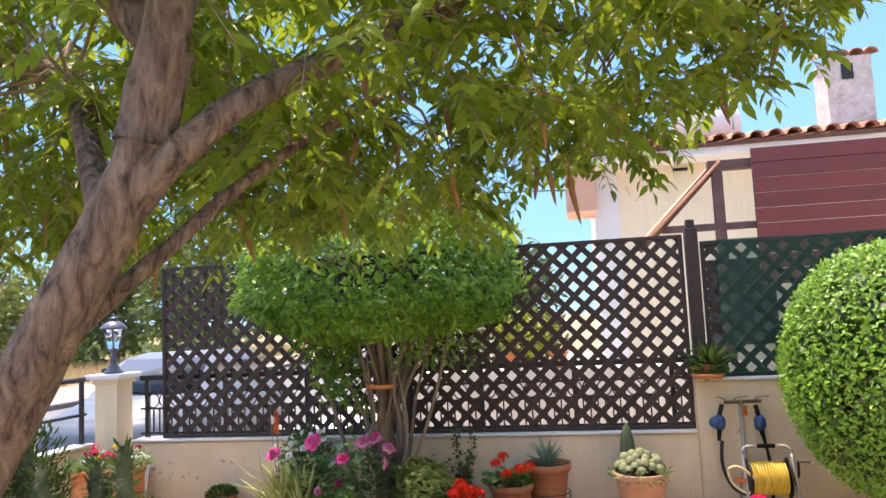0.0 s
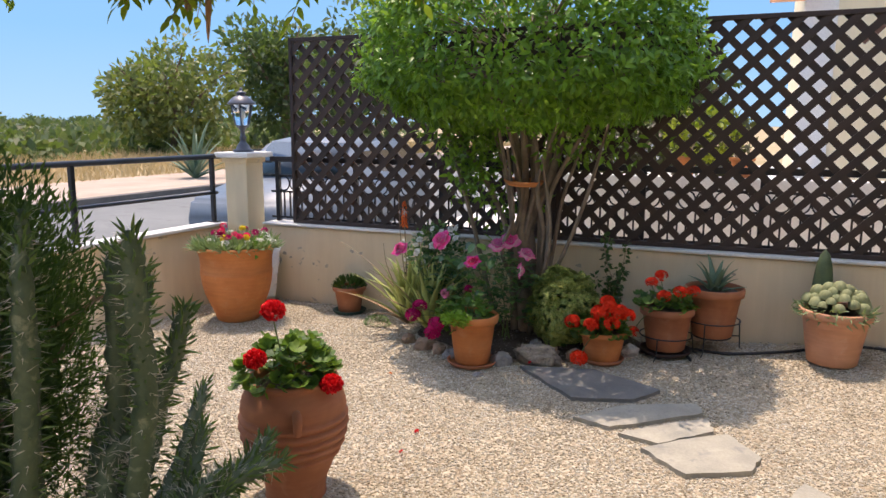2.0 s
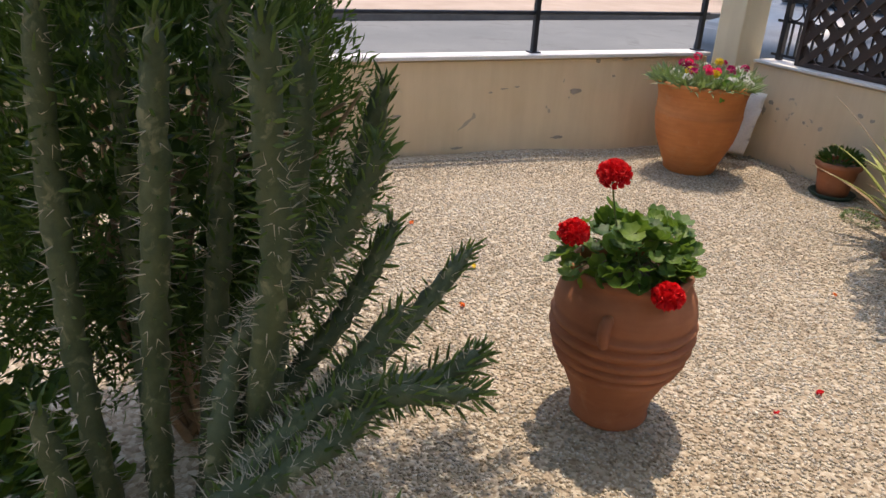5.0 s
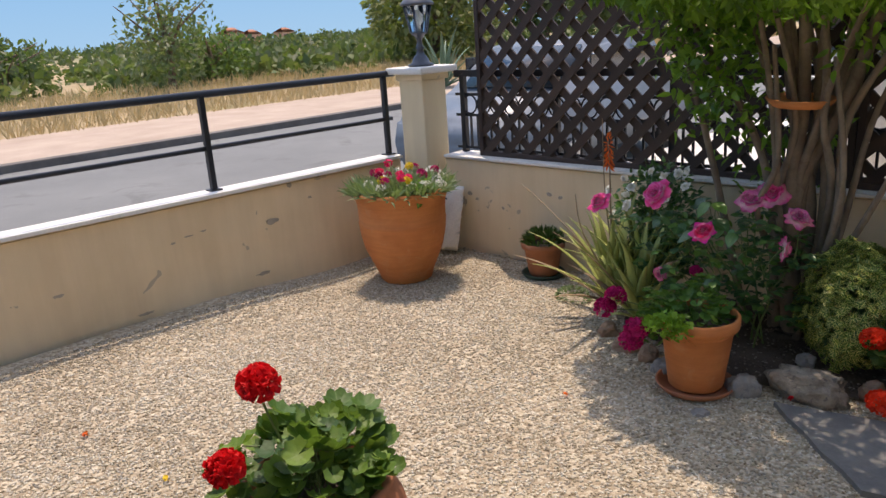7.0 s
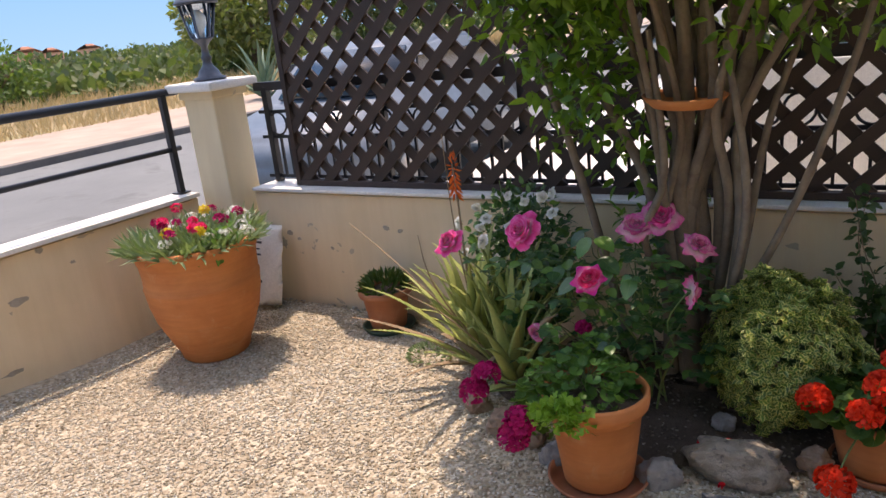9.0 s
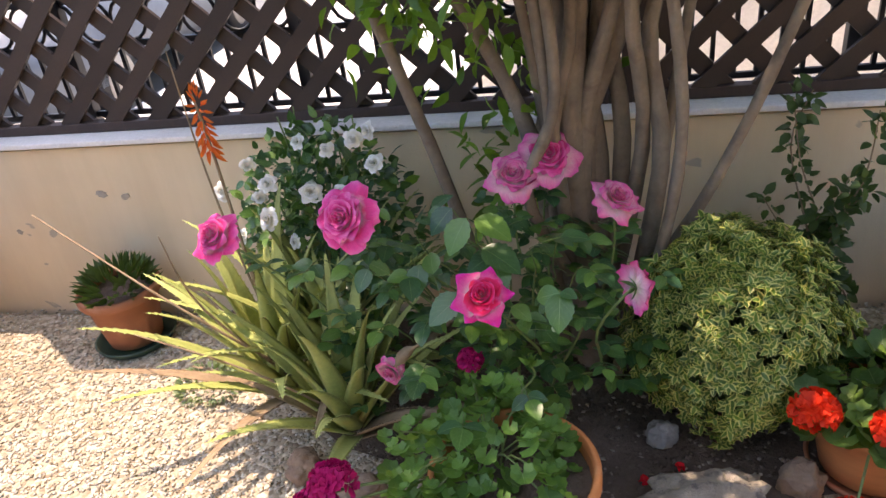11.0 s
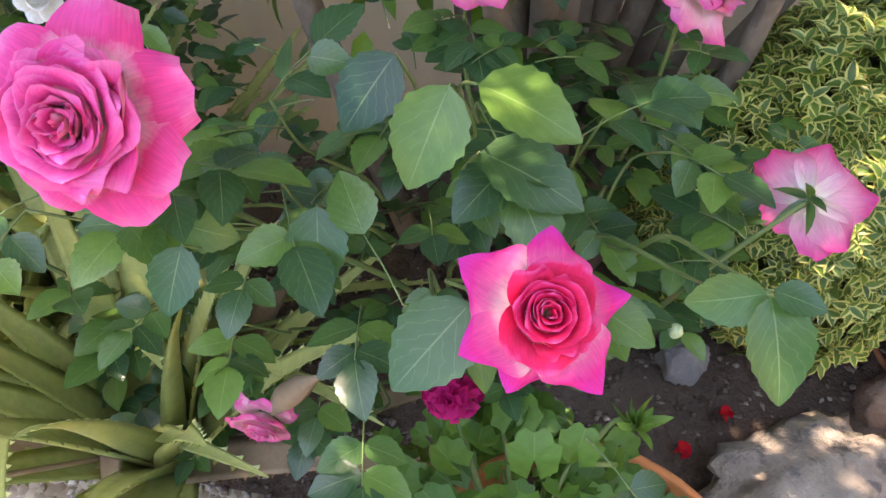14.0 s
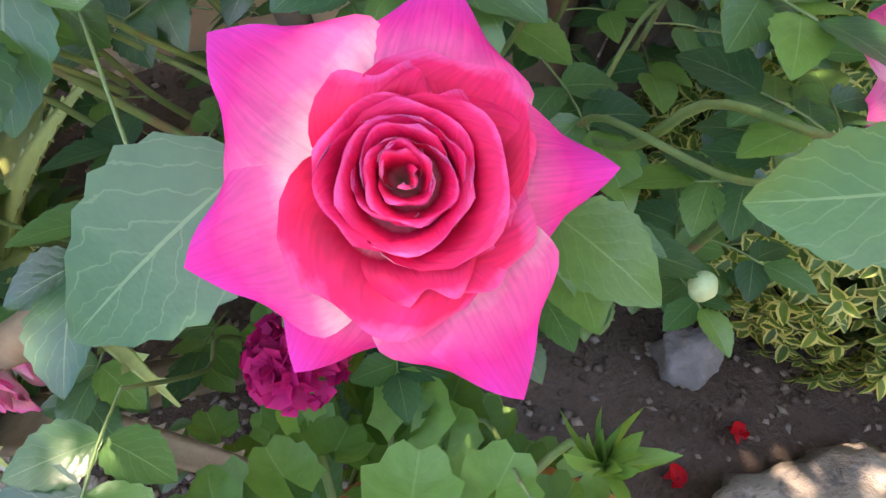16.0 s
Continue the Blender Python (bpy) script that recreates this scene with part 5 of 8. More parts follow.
def geranium(name, cx, cy, z, rx, rz, leaves, heads, leafmat, petalmat, label, seed, leafsize=0.07, droop=0.0, floret_r=0.016, head_r=0.03, nfl=34, front=(0, -1)):
    g = np.random.default_rng(seed)
    T = thing(name, (cx, cy, z), label, "geranium")
    d = unit(leaves, g)
    d[:, 2] = np.abs(d[:, 2]) * 0.9 - droop * g.random(leaves)
    rr = g.uniform(0.45, 1.0, leaves) ** 0.6
    pos = np.array([cx, cy, z]) + d * np.array([rx, rx, rz]) * rr[:, None] * (1 + 0.15 * np.sin(5 * d[:, 0:1] + 3 * d[:, 1:2]))
    upv = d * 0.7 + np.array([0, 0, 0.8]) + unit(leaves, g) * 0.45
    fw = d * np.array([1, 1, 0.1]) + unit(leaves, g) * 0.5
    part("leaves", foliage(GLEAF, pos, fw, upv, leafsize * g.uniform(0.6, 1.15, leaves)), leafmat, T, "round scalloped green leaves")
    ids = g.choice(leaves, min(leaves, 40), replace=False)
    st = [tube_arrays(bend([(cx + g.uniform(-0.03, 0.03), cy + g.uniform(-0.03, 0.03), z - 0.02), tuple((pos[i] + np.array([cx, cy, z + 0.05])) / 2), tuple(pos[i])], 3), 0.002, 5) for i in ids]
    for k, h in enumerate(heads):
        share = h[3] if len(h) > 3 else 1.0
        h = np.array(h[:3])
        st.append(tube_arrays(bend([(cx + (h[0] - cx) * 0.3, cy + (h[1] - cy) * 0.3, z), tuple(h * [1, 1, 0] + np.array([0, 0, z * 0.4 + h[2] * 0.6]) - np.array([(h[0] - cx) * 0.2, (h[1] - cy) * 0.2, 0])), tuple(h - np.array([0, 0, 0.02]))], 4), 0.0028, 6))
        p, dd, s = umbel(h, head_r * share * g.uniform(0.85, 1.1), floret_r * (0.4 + 0.6 * share), nfl, g)
        part("flower_head", foliage(FLORET, p, dd, unit(nfl, g), s), petalmat, T)
    part("stalks", joined(st), STEM, T)
    return T


geranium("urn_geranium", VX, VY, VZ + 0.50, 0.19, 0.17, 190, [(-1.60, 3.09, 0.775), (-1.62, 3.0, 0.615), (-1.40, 3.16, 0.50)], L_GER, P_RED, "red zonal geranium with scalloped leaves growing in the urn", 1, 0.066, 0.25, 0.021, 0.032, 64)
geranium("low_geranium", G1[0], G1[1], ground_z(*G1) + 0.2, 0.17, 0.13, 170, [(-0.80, 5.15, 0.36), (-0.745, 5.16, 0.39), (-0.69, 5.17, 0.37), (-0.77, 5.22, 0.41), (-0.965, 5.18, 0.28), (-0.84, 5.12, 0.29), (-0.65, 5.22, 0.34), (-0.90, 5.08, 0.09), (-0.72, 5.11, 0.31)], L_GER, P_SCARLET, "bushy scarlet geranium hanging over a low pot", 2, 0.062, 0.4, 0.02, 0.042, 46)
geranium("scarlet_geranium", G2[0], G2[1], ground_z(*G2) + 0.32, 0.17, 0.11, 90, [(-0.55, 5.46, 0.50), (-0.38, 5.44, 0.46), (-0.31, 5.50, 0.46), (-0.47, 5.43, 0.43), (-0.64, 5.38, 0.20), (-0.50, 5.5, 0.54)], L_GER, P_SCARLET, "scarlet geranium in a terracotta pot", 3, 0.065, 0.3, 0.016, 0.034, 32)
hh = [(a, b, c - 0.075) for a, b, c in [(0.52, 2.76, 0.83), (0.60, 2.70, 0.90), (0.66, 2.74, 0.93), (0.62, 2.66, 0.78), (0.74, 2.72, 0.84), (0.80, 2.75, 0.88), (0.86, 2.80, 0.84), (0.70, 2.62, 0.72), (0.78, 2.66, 0.76), (0.90, 2.72, 0.80), (0.84, 2.9, 0.90), (0.70, 2.9, 0.92), (0.96, 2.85, 0.82)]]
geranium("pink_pelargonium", PK[0], PK[1] - 0.04, 0.60, 0.32, 0.18, 330, hh, L_IVY, P_HOT, "bright pink pelargonium spilling over a pale planter", 4, 0.05, 0.45, 0.025, 0.034, 20)
geranium("ivy_pelargonium", RPX - 0.05, RPY + 0.04, 0.29, 0.19, 0.17, 330, [(-1.84, 4.88, 0.355), (-1.88, 4.865, 0.30), (-1.685, 4.775, 0.285), (-1.705, 4.765, 0.235), (-1.62, 5.136, 0.43, 0.5)], L_IVY, P_MAG, "light green ivy pelargonium with dark magenta flowers in the orange pot", 5, 0.042, 0.55, 0.02, 0.040, 50)
LG = thing("parsley_tuft", (-1.56, 4.79, 0.3), "bright green curly-leaved tuft at the rim of the orange pot", "plant")
gt = np.random.default_rng(19)
td = unit(210, gt)
td[:, 2] = np.abs(td[:, 2])
part("leaves", foliage(round_leaf(9, 4, 0.25, 0.6), np.array([-1.57, 4.80, 0.29]) + td * [0.10, 0.065, 0.075] * gt.uniform(0.4, 1, 210)[:, None], td + unit(210, gt) * 0.6, td + unit(210, gt) * 0.5 + [0, 0, 0.5], gt.uniform(0.018, 0.034, 210)), leaf_mat("fresh_leaf", [(0.16, 0.34, 0.03), (0.24, 0.45, 0.05), (0.33, 0.54, 0.09)], 0.45, 0.4), LG)
part("stem", joined([tube_arrays([(-1.56, 4.86, 0.27), tuple(np.array([-1.57, 4.80, 0.29]) + td[i] * [0.08, 0.05, 0.05])], 0.0018, 5) for i in range(14)]), STEM, LG)

# corner pot: carnations and small white alyssum
g = np.random.default_rng(17)
CX, CY, CZ = -3.54, 5.29, 0.55
CN = thing("carnation", (CX, CY, CZ), "grey-green carnations with red, pink and yellow flowers in the corner pot", "carnations")
n = 1600
a, r = g.uniform(0, 6.28, n), np.sqrt(g.uniform(0, 1, n)) * 0.26
pos = np.stack([CX + r * np.cos(a), CY + r * np.sin(a), np.full(n, CZ - 0.02)], 1)
fw = np.stack([np.cos(a) * r * 4 + g.normal(size=n) * 0.6, np.sin(a) * r * 4 + g.normal(size=n) * 0.6, g.uniform(0.3, 1.2, n)], 1)
part("leaves", foliage(leaf(3, 0.14, 0.2, 0.3), pos, fw, unit(n, g), g.uniform(0.07, 0.14, n)), L_GREY, CN, "thin grey-green blades")
for mat_, k, nm in ((P_MAG, 8, "red_flowers"), (P_HOT, 5, "pink_flowers"), (P_YEL, 3, "yellow_flowers"), (P_WHITE, 22, "white_flowers")):
    small = nm == "white_flowers"
    for _ in range(k):
        a, r = g.uniform(0, 6.28), math.sqrt(g.uniform(0.05, 1)) * (0.29 if small else 0.24)
        zc = CZ + (g.uniform(0.02, 0.07) if small else g.uniform(0.06, 0.13))
        m_ = 26 if small else 12
        p, d, s = umbel((CX + r * math.cos(a), CY + r * math.sin(a), zc), 0.03 if small else 0.018, 0.008 if small else 0.016, m_, g)
        part(nm[:-1], foliage(FLORET, p, d, unit(m_, g), s), mat_, CN)
part("fresh_leaves", foliage(leaf(4, 0.5, 0.1, 0.2), np.stack([CX + 0.22 + g.normal(size=60) * 0.05, CY - 0.05 + g.normal(size=60) * 0.06, CZ + 0.03 + g.normal(size=60) * 0.03], 1), unit(60, g), unit(60, g) + [0, 0, 1], 0.04), L_IVY, CN)

# small pot plant, silver tuft beside it
SPT = thing("small_succulent", (-2.85, 5.76, 0.19), "dark green succulent tuft in a small pot", "succulent")
n = 150
d = unit(n, g)
d[:, 2] = np.abs(d[:, 2])
part("leaves", foliage(leaf(3, 0.3, 0.3, 0.1), np.array([-2.85, 5.76, 0.2]) + d * [0.09, 0.09, 0.05], d + [0, 0, 0.3], unit(n, g), 0.06), L_DARK, SPT)
SIL = thing("silver_tuft", (-2.56, 5.53, 0.01), "low silvery-green groundcover tuft on the gravel", "plant")
n = 260
d = unit(n, g)
d[:, 2] = np.abs(d[:, 2])
part("leaves", foliage(leaf(3, 0.45, 0.2, 0.1), np.array([-2.48, 5.52, 0.01]) + d * [0.09, 0.07, 0.05], d, unit(n, g) + [0, 0, 1], 0.02), L_GREY, SIL)

# agave in its pot
AGV = thing("small_agave", (AG[0], AG[1], ground_z(*AG) + 0.38), "blue-green agave rosette in a terracotta pot", "agave")
L_AGAVE = leaf_mat("agave_skin", [(0.12, 0.19, 0.12), (0.17, 0.25, 0.16)], 0.5, 0.1)
for k in range(15):
    a = k * 2.4
    lift = 0.5 + 1.8 * k / 15
    w = Vector((math.cos(a), math.sin(a), 0)) * (1 - 0.5 * k / 15)
    part("leaf", aloe_leaf((AG[0], AG[1], ground_z(*AG) + 0.37), w, 0.19 * w.length, 0.028, lift / w.length * 0.9, 300 + k), L_AGAVE, AGV)

# cactus cushion pot
z0 = ground_z(*SU) + 0.29
CC = thing("cushion_cactus", (SU[0], SU[1], z0), "pale green clump of small cushion cacti with one upright dark column", "cactus")
PALE = island_mat("pale_cactus", [(0.13, 0.17, 0.07), (0.24, 0.27, 0.13), (0.36, 0.37, 0.22)], 0.8, 200.0, 0.5)
COLM = rough_mat("dark_cactus", (0.05, 0.08, 0.04), (0.09, 0.13, 0.06), 0.7, 12.0, 120.0, 0.5)


def ribbed_dome(r, h, ribs=9, steps=6):
    V, F = [], []
    m = ribs * 2
    for i in range(steps + 1):
        t = i / steps
        rr = r * math.sqrt(max(0.0, 1 - t * t)) + 0.001
        for k in range(m):
            q = rr * (1.0 if k % 2 == 0 else 0.84)
            a = 2 * math.pi * k / m
            V.append((q * math.cos(a), q * math.sin(a), h * t))
    for i in range(steps):
        for k in range(m):
            l = (k + 1) % m
            F.append((i * m + k, i * m + l, (i + 1) * m + l, (i + 1) * m + k))
    return np.array(V), np.array(F)


heads = [ribbed_dome(1, 1.3) for _ in range(3)]
hv, hf = heads[0]
for k in range(44):
    a, r = k * 2.4, 0.165 * math.sqrt(k / 44)
    s = g.uniform(0.028, 0.044)
    me = fast_mesh("head", hv * s, hf, smooth=True)
    part("cactus_head", me, PALE, CC, m=pose(SU[0] + r * math.cos(a), SU[1] + r * math.sin(a), z0 + 0.13 * (1 - (r / 0.19) ** 2) + 0.01 * (k % 3), g.uniform(-14, 14), g.uniform(-14, 14), 0))
cv, cf = ribbed_dome(0.06, 0.36, 10, 10)
part("column", fast_mesh("column", cv, cf, smooth=True), COLM, CC, "dark upright cactus column", m=pose(SU[0] - 0.075, SU[1] + 0.09, z0))
n = 220
a, r = g.uniform(0, 6.28, n), g.uniform(0.14, 0.2, n)
part("trailing_stems", foliage(leaf(3, 0.25, 0.4, 0.5), np.stack([SU[0] + r * np.cos(a), SU[1] + r * np.sin(a), z0 + g.uniform(-0.02, 0.05, n)], 1), np.stack([np.cos(a), np.sin(a), g.uniform(-0.6, 0.9, n)], 1), unit(n, g), 0.05), L_GREY, CC)

# ---- flowering tree-bush trained as an umbrella ----
TB = thing("umbrella_tree", (-1.4, 5.62, 0.03), "multi-stemmed shrub clipped to a broad green mushroom crown", "tree")
g = np.random.default_rng(23)
arr = []
for k in range(18):
    a = k * 2.4
    f = Vector((-1.38 + 0.09 * math.cos(a) * (k % 5) / 4, 5.64 + 0.07 * math.sin(a) * (k % 5) / 4, 0.0))
    sp = 0.08 + 0.42 * g.random() ** 1.5
    top = Vector((-1.45 + sp * 1.1 * math.cos(a), 5.62 + sp * 0.7 * math.sin(a), g.uniform(1.5, 1.9)))
    m1 = f.lerp(top, 0.22) + Vector((g.uniform(-0.08, 0.08) - 0.03 * math.cos(a), g.uniform(-0.05, 0.05), 0.28))
    m2 = f.lerp(top, 0.5) + Vector((g.uniform(-0.10, 0.10) - 0.04 * math.cos(a), g.uniform(-0.06, 0.06), 0.24))
    pts = bend([tuple(f), tuple(m1), tuple(m2), tuple(top)], 5)
    r0 = g.uniform(0.014, 0.028) if k > 3 else 0.04
    me = tube(pts, np.linspace(r0, r0 * 0.45, len(pts)), 9, 0.09, k)
    part("stem", me, BARK_PALE, TB)
for pts, r in (([(-1.30, 5.56, 0.25), (-1.12, 5.52, 0.62), (-0.98, 5.52, 1.0), (-0.86, 5.52, 1.45)], 0.013), ([(-1.42, 5.54, 0.35), (-1.52, 5.48, 0.62), (-1.45, 5.48, 0.85), (-1.5, 5.5, 1.3)], 0.014), ([(-1.34, 5.52, 0.05), (-1.24, 5.46, 0.45), (-1.20, 5.48, 0.8), (-1.27, 5.5, 1.25)], 0.014), ([(-1.6, 5.6, 0.1), (-1.75, 5.6, 0.7), (-1.9, 5.6, 1.2), (-2.0, 5.6, 1.5)], 0.016)):
    pp = bend(pts, 5)
    part("stem", tube(pp, np.linspace(r * 1.2, r * 0.7, len(pp)), 8, 0.1), BARK_PALE, TB)
cc = np.array([-1.42, 5.62, 1.86])


def crown_points(n, lo, hi):
    d = unit(n, g)
    h = np.where(d[:, 2] > 0, 0.74, 0.42)
    lump = np.array([1 + 0.11 * noise.noise(Vector(v) * 3.4) + 0.10 * noise.noise(Vector(v) * 8.0) for v in d])
    flat = np.sign(d) * np.abs(d) ** np.array([0.85, 0.85, 0.8])
    p = cc + flat * np.stack([np.full(n, 1.06), np.full(n, 0.84), h], 1) * (lump * g.uniform(lo, hi, n))[:, None]
    return p, d


p1, d1 = crown_points(17500, 0.88, 1.03)
p2, d2 = crown_points(3600, 0.7, 0.92)
n3 = 1150
p3 = g.uniform(0, 1, (n3, 3))
drop = 0.90 + 0.74 * p3[:, 0] ** 0.55
left = -1.76 - (drop - 0.82) * 0.48
clump = 0.02 * np.sin(drop * 31 + 3 * np.floor(p3[:, 1] * 7))
p3 = np.stack([left + (-1.60 - left) * (np.floor(p3[:, 1] * 7) / 7 + 0.07) + g.normal(0, 0.045, n3) + clump, 5.56 + g.normal(0, 0.10, n3), drop + g.normal(0, 0.03, n3)], 1)
n4 = 330
p4 = np.stack([g.normal(-1.05, 0.2, n4), g.normal(5.66, 0.14, n4), g.uniform(1.2, 1.6, n4)], 1)
n5 = 150
p5 = np.stack([g.normal(-1.55, 0.12, n5), g.normal(5.72, 0.07, n5), g.uniform(0.45, 1.0, n5)], 1)
pp = np.concatenate([p1, p2, p3, p4, p5])
dd = np.concatenate([d1, d2, unit(n3, g), unit(n4, g), unit(n5, g)])
LT = leaf(4, 0.42, 0.15, 0.3)
fw = dd * 0.5 + unit(len(pp), g) * 0.8 + np.array([0, 0, -0.25])
up = dd * 0.8 + np.array([0, 0, 0.6]) + unit(len(pp), g) * 0.5
part("crown", foliage(LT, pp, fw, up, g.uniform(0.042, 0.072, len(pp))), L_TREE, TB, "dense clipped crown of small green leaves")
tw = [tube_arrays([tuple(cc + (q - cc) * 0.45), tuple(q)], [0.006, 0.002], 5) for q in p2[:120]]
part("twigs", joined(tw), BARK_PALE, TB)
HS = thing("clay_dish", (-1.41, 5.55, 1.06), "terracotta saucer wedged among the stems of the shrub", "saucer")
part("dish", lathe([(0, 0), (0.105, 0), (0.112, 0.004), (0.134, 0.032), (0.126, 0.035), (0.106, 0.012), (0, 0.01)], 40), CLAY, HS, m=pose(-1.405, 5.56, 1.055, 2, 3, 0))

# ---- clipped ball hedge ----
HB = thing("ball_hedge", (2.13, 5.02, ground_z(2.1, 5.0)), "large clipped light-green ball-shaped evergreen", "hedge")
g = np.random.default_rng(29)
n = 21000
d = unit(n, g)
lump = 1 + 0.02 * np.sin(8 * d[:, 0]) + g.uniform(-0.06, 0.015, n)
hc = np.array([2.14, 5.02, 1.12])
p = hc + d * np.array([0.81, 0.81, 0.81]) * lump[:, None]
part("leaves", foliage(leaf(4, 0.5, 0.15, 0.2), p, d * 0.6 + unit(n, g) * 0.8, d + unit(n, g) * 0.5, g.uniform(0.024, 0.042, n)), L_HEDGE, HB)
# darker leaves inside the ball, their colour standing in for its inner shade
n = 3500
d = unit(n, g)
part("inner_shade_leaves", foliage(leaf(3, 0.7, 0.1, 0.2), hc + d * g.uniform(0.6, 0.76, n)[:, None], unit(n, g), d, 0.1), L_DARK, HB)
part("trunk", tube([(2.13, 5.02, 0.0), (2.12, 5.03, 0.6), (2.14, 5.0, 1.2)], [0.06, 0.05, 0.03], 10, 0.08), BARK_PALE, HB)


# ---- tall cylinder cactus ----
def cactus_arm(pts, r, seed, spears=True):
    """One arm: a knobbly column, with spear-like leaves near its tip and spines below."""
    g = np.random.default_rng(seed)
    path = bend(pts, 10)
    n = len(path)
    rad = [r * (0.85 + 0.15 * math.sin(math.pi * i / n)) * (1 if i < n - 4 else 1 - 0.22 * (i - n + 4)) for i in range(n)]
    V, F = tube_arrays(path, [q * (1 + 0.10 * (-1) ** i) for i, q in enumerate(rad)], 12, 0.14, seed)
    skin = fast_mesh("arm", V, F, smooth=True)
    P_, D_, S_ = [], [], []
    SPN = []
    for i in range(1, n):
        a, b = Vector(path[i - 1]), Vector(path[i])
        w = (b - a).normalized()
        o = w.orthogonal().normalized()
        q = w.cross(o)
        t = i / n
        for k in range(9):
            ang = i * 1.1 + k * 0.6981
            e = o * math.cos(ang) + q * math.sin(ang)
            at = a.lerp(b, g.random()) + e * rad[i] * 0.95
            if spears and t > 0.12 and g.random() < 0.24 + 0.42 * t:
                P_.append(tuple(at))
                D_.append(tuple(e + w * (0.3 + 1.1 * (t > 0.86))))
                S_.append(g.uniform(0.026, 0.045) * (0.65 + 0.4 * t))
            else:
                for _ in range(2):
                    dd_ = e + Vector(g.uniform(-0.6, 0.6, 3))
                    SPN.append((tuple(at), tuple(at + dd_.normalized() * g.uniform(0.02, 0.045))))
    return skin, P_, D_, S_, SPN


def spine_mesh(lines):
    V, F = [], []
    for i, (a, b) in enumerate(lines):
        a, b = Vector(a), Vector(b)
        o = (b - a).orthogonal().normalized() * 0.0011
        q = (b - a).normalized().cross(o)
        k = len(V)
        V += [tuple(a + o), tuple(a - o * 0.5 + q), tuple(a - o * 0.5 - q), tuple(b)]
        F += [(k, k + 1, k + 3, k + 3), (k + 1, k + 2, k + 3, k + 3), (k + 2, k, k + 3, k + 3)]
    F = np.array(F)[:, :3]
    return fast_mesh("spines", V, F)


C_SKIN = rough_mat("cactus_skin", (0.045, 0.075, 0.032), (0.11, 0.14, 0.065), 0.65, 14.0, 140.0, 0.6, 0, (0.26, 0.27, 0.15), 25.0, 0.004)
C_SPINE = plain_mat("pale_spine", (0.55, 0.5, 0.38), 0.6)
SPEAR = leaf(4, 0.2, 0.6, -0.35)
TC = thing("spear_cactus", (-1.32, 1.95, 0), "tall many-armed green cactus with spear-like leaves and long spines", "cactus")
cb = (-1.34, 1.98)
ARMS = [
    ([(-1.30, 1.98, 0.02), (-1.28, 2.05, 0.35), (-1.24, 2.12, 0.8), (-1.24, 2.12, 1.02), (-1.25, 2.12, 1.22)], 0.042),
    ([(-1.36, 1.90, 0.02), (-1.40, 1.92, 0.5), (-1.40, 1.96, 0.9), (-1.42, 1.99, 1.20)], 0.040),
    ([(-1.30, 2.04, 0.02), (-1.34, 2.12, 0.5), (-1.40, 2.20, 0.9), (-1.42, 2.23, 1.16)], 0.038),
    ([(-1.28, 2.00, 0.02), (-1.26, 2.02, 0.44), (-1.35, 2.07, 0.58), (-1.43, 2.17, 0.69), (-1.49, 2.33, 0.82), (-1.50, 2.41, 1.07)], 0.040),
    ([(-1.24, 1.98, 0.02), (-1.22, 2.00, 0.47), (-1.34, 2.09, 0.66), (-1.30, 2.18, 0.74), (-1.30, 2.27, 0.86), (-1.30, 2.33, 1.00)], 0.036),
    ([(-1.27, 2.02, 0.02), (-1.26, 2.03, 0.40), (-1.36, 2.17, 0.51), (-1.42, 2.31, 0.62), (-1.48, 2.43, 0.77)], 0.036),
    ([(-1.26, 2.02, 0.05), (-1.25, 2.05, 0.40), (-1.33, 2.18, 0.45), (-1.43, 2.41, 0.51), (-1.54, 2.65, 0.65)], 0.036),
    ([(-1.20, 1.98, 0.05), (-1.17, 2.02, 0.45), (-1.20, 2.12, 0.51), (-1.24, 2.24, 0.58), (-1.31, 2.38, 0.66)], 0.034),
    ([(-1.18, 1.96, 0.05), (-1.12, 2.02, 0.46), (-1.17, 2.15, 0.56), (-1.18, 2.26, 0.585), (-1.18, 2.38, 0.57), (-1.19, 2.50, 0.60)], 0.034),
    ([(-1.15, 1.94, 0.05), (-1.08, 1.97, 0.47), (-1.07, 2.07, 0.53), (-1.12, 2.20, 0.54), (-1.16, 2.28, 0.57), (-1.11, 2.45, 0.57)], 0.032),
    ([(-1.10, 1.90, 0.05), (-0.99, 1.93, 0.50), (-0.94, 2.00, 0.555), (-0.86, 2.09, 0.57), (-0.83, 2.17, 0.62)], 0.032),
    ([(-1.40, 1.84, 0.02), (-1.46, 1.80, 0.5), (-1.52, 1.80, 0.9), (-1.54, 1.82, 1.22)], 0.038),
    ([(-1.44, 1.98, 0.02), (-1.54, 2.05, 0.5), (-1.58, 2.1, 0.9), (-1.58, 2.12, 1.25)], 0.040),
    ([(-1.34, 1.80, 0.02), (-1.30, 1.76, 0.3), (-1.28, 1.74, 0.62)], 0.034),
    ([(-1.50, 1.9, 0.02), (-1.62, 1.92, 0.6), (-1.66, 1.94, 1.24)], 0.036),
]
for k, (pts, r) in enumerate(ARMS):
    skin, P_, D_, S_, SPN = cactus_arm(pts, r * 0.64, 400 + k)
    arm = part("arm", skin, C_SKIN, TC)
    if P_:
        D = np.array(D_)
        tagged(part("spear_leaves", foliage(SPEAR, P_, D, unit(len(P_)), S_), L_SPEAR, arm), kind="stuff")
    tagged(part("spines", spine_mesh(SPN), C_SPINE, arm), kind="stuff")

